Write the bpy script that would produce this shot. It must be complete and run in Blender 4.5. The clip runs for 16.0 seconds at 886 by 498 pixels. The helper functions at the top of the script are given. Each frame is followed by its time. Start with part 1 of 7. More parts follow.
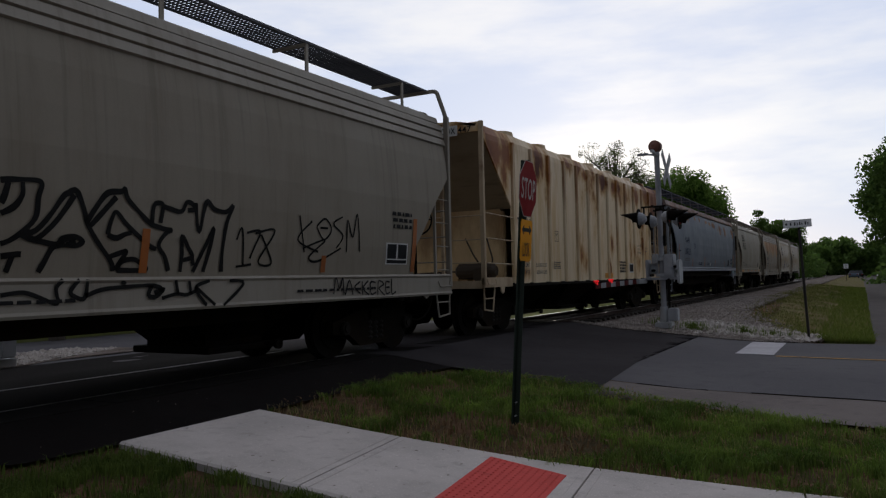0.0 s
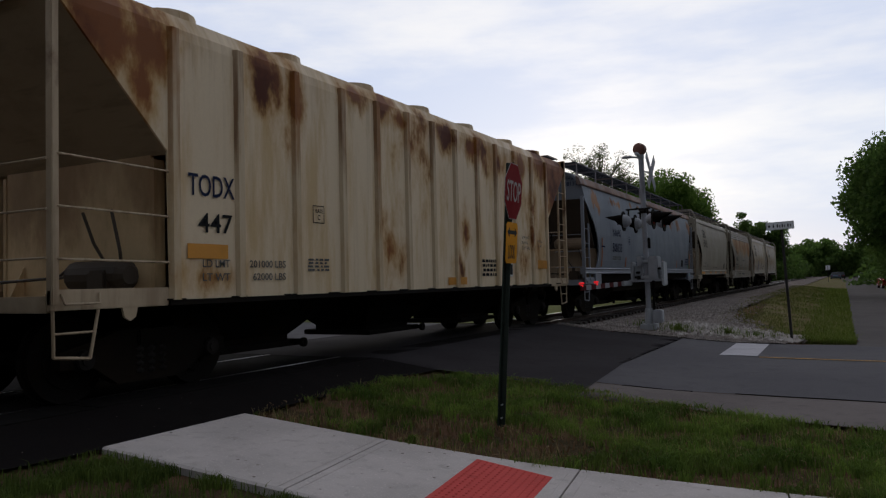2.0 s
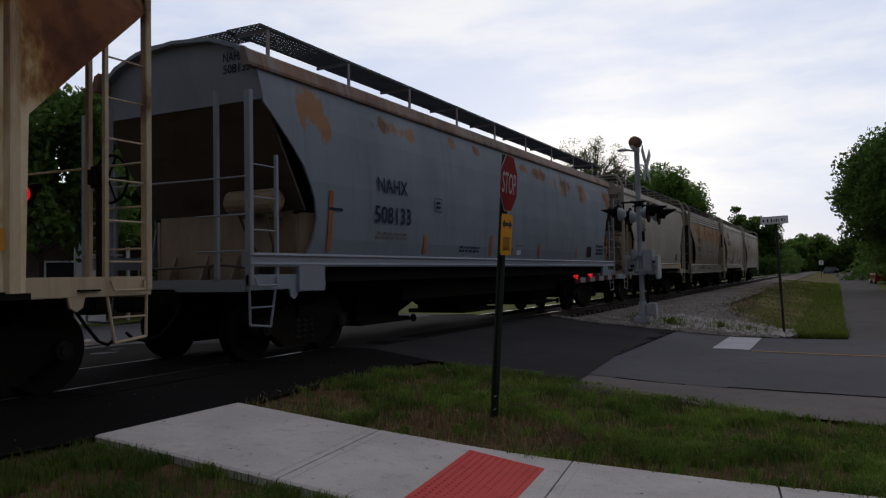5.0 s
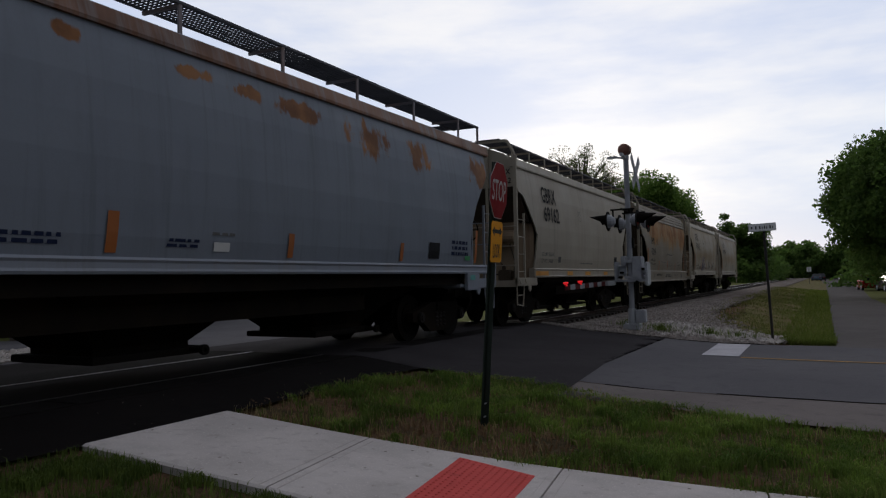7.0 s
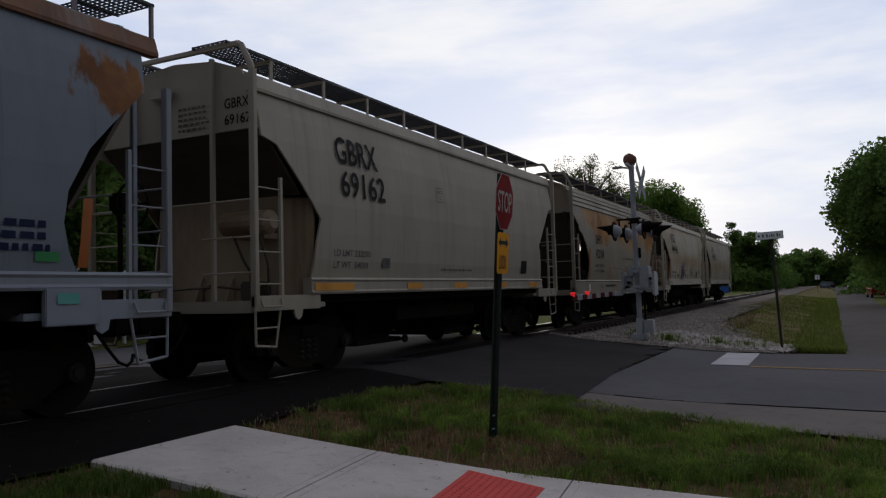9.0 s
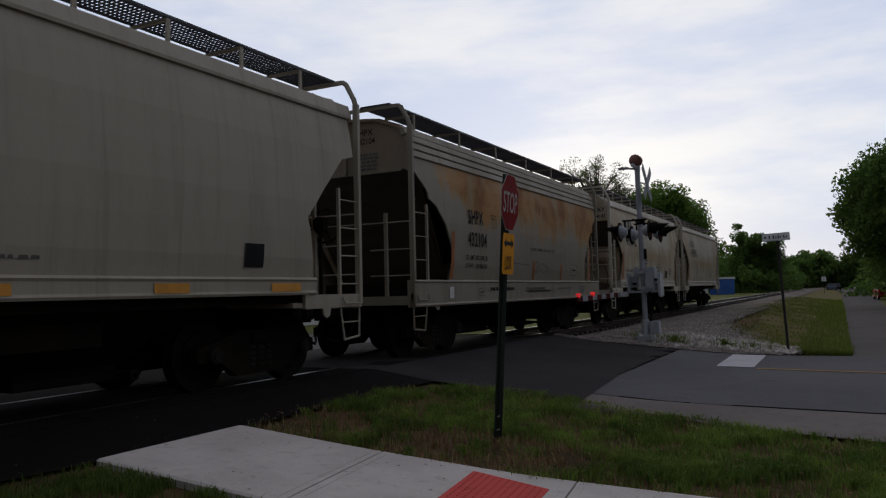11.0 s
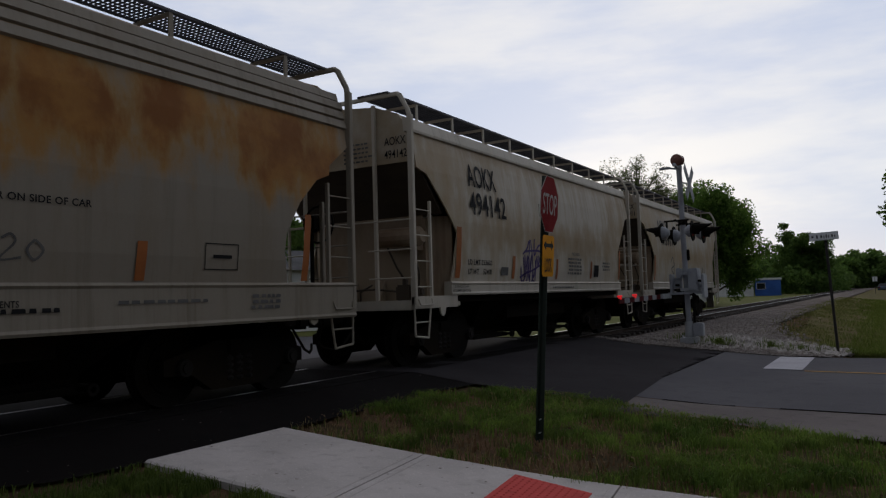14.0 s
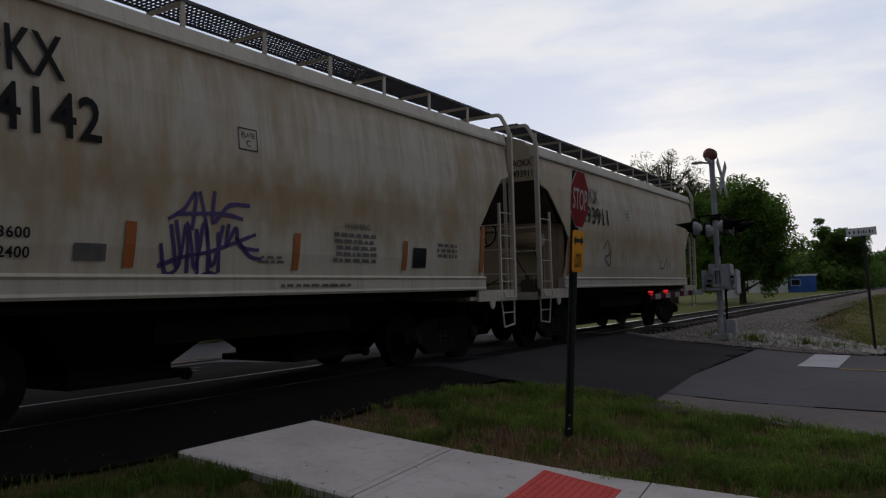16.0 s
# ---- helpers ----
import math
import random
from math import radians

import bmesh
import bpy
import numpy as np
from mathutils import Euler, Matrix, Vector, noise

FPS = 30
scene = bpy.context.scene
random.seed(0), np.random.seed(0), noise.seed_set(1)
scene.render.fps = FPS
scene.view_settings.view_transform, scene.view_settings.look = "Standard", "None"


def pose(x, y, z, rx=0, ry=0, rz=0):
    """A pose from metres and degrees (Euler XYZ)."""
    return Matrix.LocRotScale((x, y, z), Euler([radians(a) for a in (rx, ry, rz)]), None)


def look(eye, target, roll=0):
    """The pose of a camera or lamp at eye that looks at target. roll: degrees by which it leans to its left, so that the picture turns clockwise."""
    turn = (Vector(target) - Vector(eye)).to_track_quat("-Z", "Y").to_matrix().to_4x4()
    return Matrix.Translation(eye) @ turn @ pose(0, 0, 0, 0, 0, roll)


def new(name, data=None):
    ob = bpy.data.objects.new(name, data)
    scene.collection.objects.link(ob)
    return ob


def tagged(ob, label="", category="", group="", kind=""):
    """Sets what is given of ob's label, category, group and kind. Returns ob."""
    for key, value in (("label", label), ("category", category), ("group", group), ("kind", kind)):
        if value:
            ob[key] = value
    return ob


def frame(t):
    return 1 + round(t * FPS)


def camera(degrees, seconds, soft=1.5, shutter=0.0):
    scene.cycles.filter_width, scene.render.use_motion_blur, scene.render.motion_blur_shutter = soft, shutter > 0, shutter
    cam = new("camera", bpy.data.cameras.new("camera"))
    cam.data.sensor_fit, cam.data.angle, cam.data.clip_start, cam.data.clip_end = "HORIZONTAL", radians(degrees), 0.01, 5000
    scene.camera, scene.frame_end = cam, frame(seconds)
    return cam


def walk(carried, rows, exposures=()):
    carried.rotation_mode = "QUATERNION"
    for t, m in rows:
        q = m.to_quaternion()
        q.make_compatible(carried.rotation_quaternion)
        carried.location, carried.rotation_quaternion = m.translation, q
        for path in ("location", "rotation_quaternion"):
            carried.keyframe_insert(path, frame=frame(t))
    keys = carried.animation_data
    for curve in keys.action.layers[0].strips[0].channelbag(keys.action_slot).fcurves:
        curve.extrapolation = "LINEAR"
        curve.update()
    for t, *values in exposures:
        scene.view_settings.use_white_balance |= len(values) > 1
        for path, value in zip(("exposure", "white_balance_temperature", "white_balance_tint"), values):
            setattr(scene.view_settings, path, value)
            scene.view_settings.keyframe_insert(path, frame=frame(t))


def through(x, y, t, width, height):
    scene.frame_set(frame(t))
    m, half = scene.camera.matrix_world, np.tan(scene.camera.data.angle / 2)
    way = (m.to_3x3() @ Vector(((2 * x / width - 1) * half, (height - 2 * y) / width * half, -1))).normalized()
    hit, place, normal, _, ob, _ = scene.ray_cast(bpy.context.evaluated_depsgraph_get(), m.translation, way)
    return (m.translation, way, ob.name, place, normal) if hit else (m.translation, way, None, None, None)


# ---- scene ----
cam = camera(60.48, 16.0, soft=1.25)
EYE = 1.188
# seconds, yaw, pitch, roll of the camera, which stands on one spot
TURNS = [(0.0, 28.85, 2.27, 1.26), (0.5, 28.49, 2.09, 0.92), (1.0, 28.12, 2.24, 1.29), (1.5, 28.03, 2.27, 1.47),
         (2.0, 27.78, 2.44, 1.43), (2.5, 27.74, 2.3, 1.39), (3.0, 27.54, 2.29, 1.24), (3.5, 27.68, 2.17, 1.34),
         (4.0, 27.25, 1.87, 0.96), (4.5, 27.43, 1.75, 0.91), (7.0, 26.62, 2.3, 0.96), (7.5, 26.65, 2.53, 1.27),
         (8.0, 26.34, 2.6, 1.33), (8.5, 26.92, 2.43, 1.47), (9.0, 27.13, 3.21, 1.59), (9.5, 27.08, 3.37, 1.61),
         (12.0, 28.25, 3.26, 1.55), (12.5, 28.83, 3.42, 1.87), (13.0, 29.27, 3.58, 1.89), (13.5, 29.51, 3.46, 1.75),
         (14.0, 30.52, 3.56, 1.75), (14.5, 31.71, 3.58, 1.93), (15.0, 31.97, 3.46, 1.85), (15.5, 32.68, 3.55, 1.87),
         (16.0, 32.71, 3.23, 1.47)]
EXPOSURE = 0.0
walk(cam, [(t, pose(0, 0, EYE, 90 + p, r, w)) for t, w, p, r in TURNS], exposures=[(0.0, EXPOSURE), (9.5, EXPOSURE), (12.0, EXPOSURE - 0.15), (16.0, EXPOSURE - 0.15)])


# ---- node helpers ----
def tree_of(name):
    m = bpy.data.materials.new(name)
    m.use_nodes = True
    nt = m.node_tree
    return m, nt, nt.nodes["Principled BSDF"]


def node(nt, kind, ins=None, op=None, clamp=None):
    n = nt.nodes.new(kind)
    if op:
        n.operation = op
    if clamp is not None:
        n.use_clamp = clamp
    for k, v in (ins or {}).items():
        if isinstance(v, bpy.types.NodeSocket):
            nt.links.new(v, n.inputs[k])
        else:
            n.inputs[k].default_value = v
    return n


def maths(nt, op, a, b=0.0, clamp=False):
    return node(nt, "ShaderNodeMath", op=op, clamp=clamp, ins={0: a, 1: b}).outputs[0]


def noise_tex(nt, vec, scale, detail=4.0, rough=0.6, stretch=None):
    if stretch:
        vec = node(nt, "ShaderNodeVectorMath", op="MULTIPLY", ins={0: vec, 1: stretch}).outputs[0]
    return node(nt, "ShaderNodeTexNoise", ins={"Vector": vec, "Scale": scale, "Detail": detail, "Roughness": rough}).outputs[0]


def remap(nt, value, lo, hi, to_lo=0.0, to_hi=1.0):
    n = node(nt, "ShaderNodeMapRange", {"Value": value, "From Min": lo, "From Max": hi, "To Min": to_lo, "To Max": to_hi})
    n.interpolation_type = "SMOOTHSTEP"
    return n.outputs[0]


def blend(nt, fac, a, b):
    n = node(nt, "ShaderNodeMix")
    n.data_type = "RGBA"
    for k, v in ((0, fac), (6, a), (7, b)):
        if isinstance(v, bpy.types.NodeSocket):
            nt.links.new(v, n.inputs[k])
        else:
            n.inputs[k].default_value = v if k == 0 else (*v, 1.0)
    return n.outputs[2]


def bumped(nt, bsdf, height, strength, distance=0.01):
    b = node(nt, "ShaderNodeBump", ins={"Height": height, "Strength": strength, "Distance": distance})
    nt.links.new(b.outputs[0], bsdf.inputs["Normal"])


# ---- sky and sun: an evening sky with thin cloud, the low sun beyond the train ----
world = bpy.data.worlds.new("evening_sky")
scene.world = world
world.use_nodes = True
wn = world.node_tree
for n in list(wn.nodes):
    wn.nodes.remove(n)
SUN_ELEVATION, SUN_ROTATION = radians(9), radians(-18)
sky = node(wn, "ShaderNodeTexSky")
sky.sky_type, sky.sun_disc, sky.sun_elevation, sky.sun_rotation = "NISHITA", False, SUN_ELEVATION, SUN_ROTATION
sky.air_density, sky.dust_density, sky.ozone_density = 1.0, 0.6, 2.5
where = node(wn, "ShaderNodeTexCoord").outputs["Generated"]
band = noise_tex(wn, where, 1.6, 5.0, 0.55, (1.0, 1.3, 5.0))
wisp = noise_tex(wn, where, 4.5, 6.0, 0.6, (1.0, 1.2, 4.0))
cover = remap(wn, maths(wn, "ADD", maths(wn, "MULTIPLY", band, 0.7), maths(wn, "MULTIPLY", wisp, 0.3)), 0.40, 0.62)
sky_lit = node(wn, "ShaderNodeVectorMath", op="SCALE", ins={0: sky.outputs[0], 3: 0.11}).outputs[0]
veil = blend(wn, cover, (0.665, 0.73, 0.915), (0.97, 0.96, 0.985))
# the veil of cloud is brightest towards the evening sun and thins out away from it
toward = node(wn, "ShaderNodeVectorMath", op="DOT_PRODUCT",
              ins={0: where, 1: (math.sin(SUN_ROTATION), math.cos(SUN_ROTATION), 0.10)}).outputs["Value"]
glow = remap(wn, toward, -0.6, 0.85, 0.27, 1.0)
veil_lit = node(wn, "ShaderNodeVectorMath", op="SCALE", ins={0: veil, 3: glow}).outputs[0]
sky_mix = blend(wn, 0.86, sky_lit, veil_lit)
back = node(wn, "ShaderNodeBackground", ins={"Color": sky_mix, "Strength": 1.0})
out = node(wn, "ShaderNodeOutputWorld", ins={"Surface": back.outputs[0]})
sun = new("sun", bpy.data.lights.new("sun", "SUN"))
sun.data.energy, sun.data.angle, sun.data.color = 0.25, radians(12), (1.0, 0.9, 0.78)
sun.matrix_world = look((0, 0, 0), (-math.sin(SUN_ROTATION) * math.cos(SUN_ELEVATION), -math.cos(SUN_ROTATION) * math.cos(SUN_ELEVATION), -math.sin(SUN_ELEVATION)))


# ---- materials ----
def plain(name, color, rough=0.6, metal=0.0, vary=0.12, scale=6.0, bump=0.15, stain=None, gloss=0.4):
    """Paint, steel or plastic with a little grain, dirt and relief."""
    m, nt, b = tree_of(name)
    at = node(nt, "ShaderNodeTexCoord").outputs["Object"]
    coarse, fine = noise_tex(nt, at, scale * 0.25, 5.0), noise_tex(nt, at, scale * 5.0, 3.0)
    dirt = stain or tuple(c * 0.55 for c in color)
    col = blend(nt, remap(nt, coarse, 0.42, 0.72, 0.0, vary * 4), color, dirt)
    col = blend(nt, maths(nt, "MULTIPLY", fine, vary), col, tuple(min(1, c * 1.35) for c in color))
    nt.links.new(col, b.inputs["Base Color"])
    b.inputs["Metallic"].default_value = metal
    b.inputs["Specular IOR Level"].default_value = gloss
    nt.links.new(remap(nt, coarse, 0.3, 0.7, rough * 0.85, min(1, rough * 1.15)), b.inputs["Roughness"])
    if bump:
        bumped(nt, b, fine, bump, 0.004)
    return m


def glowing(name, color, power):
    m, nt, b = tree_of(name)
    b.inputs["Base Color"].default_value = (*color, 1)
    b.inputs["Emission Color"].default_value = (*color, 1)
    b.inputs["Emission Strength"].default_value = power
    return m


RUST, OLD_RUST = (0.20, 0.075, 0.014), (0.095, 0.034, 0.010)


def car_paint(name, color, blotches=(), streaks=0.0, streak_top=(3.2, 4.2), rust=RUST, deep=OLD_RUST, haze=(0.25, 0.2, 0.14), haze_amount=0.25, soften=0.9, halo=(0.36, 0.2, 0.08), halo_amount=0.0, runs_amount=0.8):
    """Weathered railcar paint. blotches: rust patches as (along, height, half length, half height, strength)."""
    m, nt, b = tree_of(name)
    at = node(nt, "ShaderNodeTexCoord").outputs["Object"]
    xyz = node(nt, "ShaderNodeSeparateXYZ", ins={0: at})
    big = noise_tex(nt, at, 0.9, 6.0, 0.6)
    tall = noise_tex(nt, at, 1.0, 6.0, 0.65, (1.0, 2.6, 0.45))
    run = noise_tex(nt, at, 1.0, 5.0, 0.6, (1.0, 9.0, 0.35))
    fine = noise_tex(nt, at, 26.0, 4.0, 0.6)
    col = blend(nt, maths(nt, "MULTIPLY", remap(nt, tall, 0.45, 0.70), haze_amount), color, haze)
    col = blend(nt, maths(nt, "MULTIPLY", remap(nt, run, 0.52, 0.72), haze_amount * runs_amount), col, tuple(c * 0.6 for c in haze))
    mask = None
    ragged = maths(nt, "MULTIPLY", maths(nt, "SUBTRACT", noise_tex(nt, at, 2.1, 7.0, 0.6, (1.0, 1.5, 0.75)), 0.5), 3.2)
    for along, high, du, dz, power in blotches:
        d = node(nt, "ShaderNodeVectorMath", op="MULTIPLY", ins={
            0: node(nt, "ShaderNodeVectorMath", op="SUBTRACT", ins={0: at, 1: (0, along, high)}).outputs[0], 1: (0, 1 / du, 1 / dz)}).outputs[0]
        far = node(nt, "ShaderNodeVectorMath", op="LENGTH", ins={0: d}).outputs["Value"]
        near = maths(nt, "MULTIPLY", maths(nt, "SUBTRACT", 1.25, far), power)
        mask = near if mask is None else maths(nt, "MAXIMUM", mask, near)
    if mask is not None:
        around = remap(nt, maths(nt, "ADD", mask, maths(nt, "MULTIPLY", ragged, 0.8)), -0.35, 0.7, 0.0, halo_amount)
        col = blend(nt, around, col, halo)
        mask = remap(nt, maths(nt, "ADD", mask, ragged), 0.15, 0.15 + soften)
    if streaks:
        height = remap(nt, xyz.outputs[2], streak_top[0], streak_top[1])
        s = remap(nt, maths(nt, "ADD", maths(nt, "MULTIPLY", height, 0.35), maths(nt, "MULTIPLY", maths(nt, "ADD", tall, run), 0.5)), 0.66, 0.90, 0.0, streaks)
        mask = s if mask is None else maths(nt, "MAXIMUM", mask, s)
    if mask is not None:
        tone = blend(nt, remap(nt, big, 0.42, 0.62), rust, deep)
        col = blend(nt, mask, col, tone)
    col = blend(nt, maths(nt, "MULTIPLY", fine, 0.12), col, (0.08, 0.07, 0.06))
    nt.links.new(col, b.inputs["Base Color"])
    b.inputs["Specular IOR Level"].default_value = 0.22
    nt.links.new(remap(nt, big, 0.3, 0.7, 0.5, 0.72), b.inputs["Roughness"])
    bumped(nt, b, maths(nt, "ADD", fine, maths(nt, "MULTIPLY", big, 3.0)), 0.12, 0.006)
    return m


def ground_mat(name, colors, scale, rough=0.9, bump=0.5, distance=0.02, spots=None):
    """Soil, asphalt, concrete: two tones in patches, grain, and specks."""
    m, nt, b = tree_of(name)
    at = node(nt, "ShaderNodeNewGeometry").outputs["Position"]
    patch, mid, fine = noise_tex(nt, at, scale, 6.0, 0.6), noise_tex(nt, at, scale * 7, 5.0, 0.6), noise_tex(nt, at, scale * 60, 3.0, 0.7)
    col = blend(nt, remap(nt, patch, 0.36, 0.64), colors[0], colors[1])
    col = blend(nt, remap(nt, mid, 0.5, 0.75, 0.0, 0.6), col, colors[2])
    col = blend(nt, remap(nt, fine, 0.55, 0.75, 0.0, 0.5), col, tuple(min(1, c * 1.8) for c in colors[0]))
    if spots:
        cell = node(nt, "ShaderNodeTexVoronoi", ins={"Vector": at, "Scale": spots[0]}).outputs["Distance"]
        col = blend(nt, maths(nt, "MULTIPLY", remap(nt, cell, spots[1], spots[1] * 0.6), remap(nt, mid, 0.45, 0.6)), col, spots[2])
    nt.links.new(col, b.inputs["Base Color"])
    b.inputs["Roughness"].default_value = rough
    b.inputs["Specular IOR Level"].default_value = 0.05
    bumped(nt, b, maths(nt, "ADD", fine, mid), bump, distance)
    return m


def leaf_mat(name, a, c, through=0.25):
    m, nt, b = tree_of(name)
    rnd = node(nt, "ShaderNodeNewGeometry").outputs["Random Per Island"]
    at = node(nt, "ShaderNodeTexCoord").outputs["Object"]
    patchy = remap(nt, noise_tex(nt, at, 1.4, 3.0), 0.35, 0.65)
    col = blend(nt, maths(nt, "ADD", maths(nt, "MULTIPLY", rnd, 0.5), maths(nt, "MULTIPLY", patchy, 0.5)), a, c)
    nt.links.new(col, b.inputs["Base Color"])
    b.inputs["Roughness"].default_value = 0.75
    b.inputs["Specular IOR Level"].default_value = 0.2
    b.inputs["Transmission Weight"].default_value = 0.0
    t = node(nt, "ShaderNodeBsdfTranslucent", ins={"Color": col})
    mix = node(nt, "ShaderNodeMixShader", ins={0: through, 1: b.outputs[0], 2: t.outputs[0]})
    nt.links.new(mix.outputs[0], nt.nodes["Material Output"].inputs["Surface"])
    return m


M = {}
M["asphalt_dark"] = ground_mat("fresh_dark_asphalt", [(0.030, 0.0265, 0.028), (0.038, 0.034, 0.0355), (0.023, 0.0205, 0.0215)], 0.5, 0.95, 0.5, 0.006, (9.0, 0.02, (0.07, 0.065, 0.06)))
# apron tone, much darker than the crossing asphalt
M["apron"] = ground_mat("near_black_asphalt", [(0.0075, 0.006, 0.0058), (0.010, 0.008, 0.0076), (0.005, 0.0042, 0.0042)], 0.6, 0.95, 0.5, 0.006, (9.0, 0.02, (0.05, 0.045, 0.04)))
M["street"] = ground_mat("pale_street_asphalt", [(0.088, 0.078, 0.074), (0.105, 0.093, 0.087), (0.07, 0.062, 0.058)], 0.5, 0.92, 0.5, 0.006)
M["asphalt"] = ground_mat("worn_grey_asphalt", [(0.092, 0.087, 0.093), (0.108, 0.102, 0.107), (0.075, 0.070, 0.075)], 0.45, 0.88, 0.5, 0.006, (14.0, 0.06, (0.16, 0.15, 0.15)))
M["asphalt_old"] = ground_mat("old_pale_asphalt_edge", [(0.135, 0.115, 0.108), (0.165, 0.142, 0.132), (0.10, 0.085, 0.08)], 0.7, 0.9, 0.6, 0.008)
M["concrete"] = ground_mat("broom_finished_concrete", [(0.51, 0.462, 0.435), (0.43, 0.39, 0.365), (0.33, 0.295, 0.27)], 1.1, 0.9, 0.45, 0.005, (7.0, 0.12, (0.10, 0.08, 0.065)))
M["tactile"] = ground_mat("red_tactile_paving", [(0.56, 0.085, 0.075), (0.50, 0.075, 0.065), (0.38, 0.06, 0.055)], 1.2, 0.75, 0.2, 0.003)
M["soil"] = ground_mat("grass_soil", [(0.155, 0.085, 0.050), (0.072, 0.056, 0.028), (0.23, 0.135, 0.085)], 1.6, 0.95, 0.9, 0.03)
M["lawn"] = ground_mat("lawn_ground", [(0.095, 0.105, 0.028), (0.115, 0.12, 0.034), (0.13, 0.105, 0.055)], 0.25, 0.95, 0.9, 0.05)
M["verge_ground"] = ground_mat("thin_grass_on_soil", [(0.135, 0.128, 0.046), (0.165, 0.125, 0.060), (0.065, 0.045, 0.030)], 0.55, 0.95, 0.9, 0.05)
M["ballast"] = ground_mat("grey_ballast", [(0.21, 0.178, 0.158), (0.125, 0.097, 0.080), (0.075, 0.054, 0.042)], 0.55, 0.95, 1.0, 0.05, (16.0, 0.25, (0.44, 0.41, 0.39)))
M["stone"] = plain("ballast_stone", (0.25, 0.215, 0.19), 0.9, 0, 0.3, 9, 0.4)
M["stone_pale"] = plain("pale_limestone", (0.40, 0.36, 0.325), 0.9, 0, 0.3, 9, 0.4)
M["paint_white"] = ground_mat("worn_white_road_paint", [(0.46, 0.44, 0.46), (0.40, 0.38, 0.40), (0.26, 0.25, 0.26)], 2.0, 0.8, 0.3, 0.003)
M["paint_yellow"] = ground_mat("faded_yellow_road_paint", [(0.50, 0.28, 0.075), (0.40, 0.23, 0.07), (0.12, 0.09, 0.06)], 2.0, 0.85, 0.3, 0.003)
M["rail_side"] = plain("rusty_rail", (0.055, 0.036, 0.026), 0.8, 0.3, 0.2, 8)
M["rail_top"] = plain("polished_rail_head", (0.38, 0.36, 0.35), 0.34, 1.0, 0.05, 8, 0.05)
M["tie"] = plain("creosoted_tie", (0.045, 0.035, 0.028), 0.95, 0, 0.3, 12, 0.6)
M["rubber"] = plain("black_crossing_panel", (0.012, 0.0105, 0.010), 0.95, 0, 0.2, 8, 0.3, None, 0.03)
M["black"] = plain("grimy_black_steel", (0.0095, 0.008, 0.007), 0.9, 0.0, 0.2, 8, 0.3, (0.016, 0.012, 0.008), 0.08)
# one near-black tone for trucks, bays, floor plates and couplers
M["under"] = plain("near_black_underframe", (0.0105, 0.0085, 0.007), 0.95, 0.0, 0.25, 5, 0.3, (0.020, 0.0145, 0.010), 0.05)
M["spring_steel"] = plain("dusty_cast_steel", (0.019, 0.016, 0.014), 0.8, 0.0, 0.3, 8, 0.3, None, 0.15)
M["wheel_tread"] = plain("bright_wheel_rim", (0.35, 0.34, 0.33), 0.35, 1.0, 0.1, 8, 0.1)
M["galv"] = plain("galvanised_steel", (0.46, 0.47, 0.49), 0.55, 0.2, 0.15, 5, 0.15)
M["alu"] = plain("silver_painted_steel", (0.38, 0.39, 0.415), 0.6, 0.0, 0.2, 6, 0.15)
M["sign_red"] = plain("red_reflective_sheet", (0.20, 0.012, 0.014), 0.75, 0, 0.1, 6, 0.03, None, 0.06)
M["sign_yellow"] = plain("yellow_reflective_sheet", (0.66, 0.28, 0.012), 0.7, 0, 0.1, 6, 0.03, None, 0.08)
M["sign_white"] = plain("white_reflective_sheet", (0.80, 0.80, 0.80), 0.45, 0, 0.06, 6, 0.03)
M["arm_red"] = plain("dark_faded_red_sheet", (0.075, 0.012, 0.012), 0.75, 0, 0.15, 6, 0.03, None, 0.06)
M["sign_dull"] = plain("dulled_white_sheet", (0.40, 0.35, 0.33), 0.75, 0, 0.1, 6, 0.03, None, 0.06)
M["sign_black"] = plain("black_sign_ink", (0.012, 0.012, 0.013), 0.5, 0, 0.05, 6, 0, None, 0.08)
M["post_green"] = plain("dark_green_channel_post", (0.022, 0.034, 0.026), 0.55, 0.2, 0.2, 8, 0.1)
M["post_brown"] = plain("dark_bronze_post", (0.03, 0.026, 0.024), 0.55, 0.2, 0.2, 8, 0.1)
M["mast_grey"] = plain("dull_aluminium_paint", (0.33, 0.335, 0.36), 0.6, 0.0, 0.25, 4, 0.15)
M["bell"] = plain("rusty_red_bell", (0.16, 0.065, 0.045), 0.6, 0.2, 0.2, 8, 0.1)
M["lens_red"] = plain("dark_red_lens", (0.16, 0.01, 0.012), 0.15, 0, 0.02, 5, 0)
M["lamp_red"] = glowing("lit_red_lamp", (0.85, 0.02, 0.025), 0.55)
M["buck"] = plain("weathered_crossbuck_sheet", (0.24, 0.245, 0.26), 0.6, 0, 0.15, 6, 0.05)
M["grate"] = plain("dark_steel_grating", (0.05, 0.05, 0.058), 0.6, 0.4, 0.15, 8, 0)
M["orange"] = plain("faded_orange_reflector", (0.30, 0.085, 0.010), 0.6, 0, 0.2, 6, 0.03)
M["amber"] = plain("amber_reflector", (0.62, 0.27, 0.03), 0.55, 0, 0.2, 6, 0.03)
M["ink"] = plain("black_stencil_paint", (0.016, 0.016, 0.017), 0.7, 0, 0.1, 10, 0, None, 0.08)
M["ink_grey"] = plain("faded_stencil_paint", (0.10, 0.095, 0.09), 0.7, 0, 0.3, 10, 0)
M["ink_blue"] = plain("dark_blue_stencil_paint", (0.015, 0.022, 0.055), 0.7, 0, 0.1, 10, 0, None, 0.08)
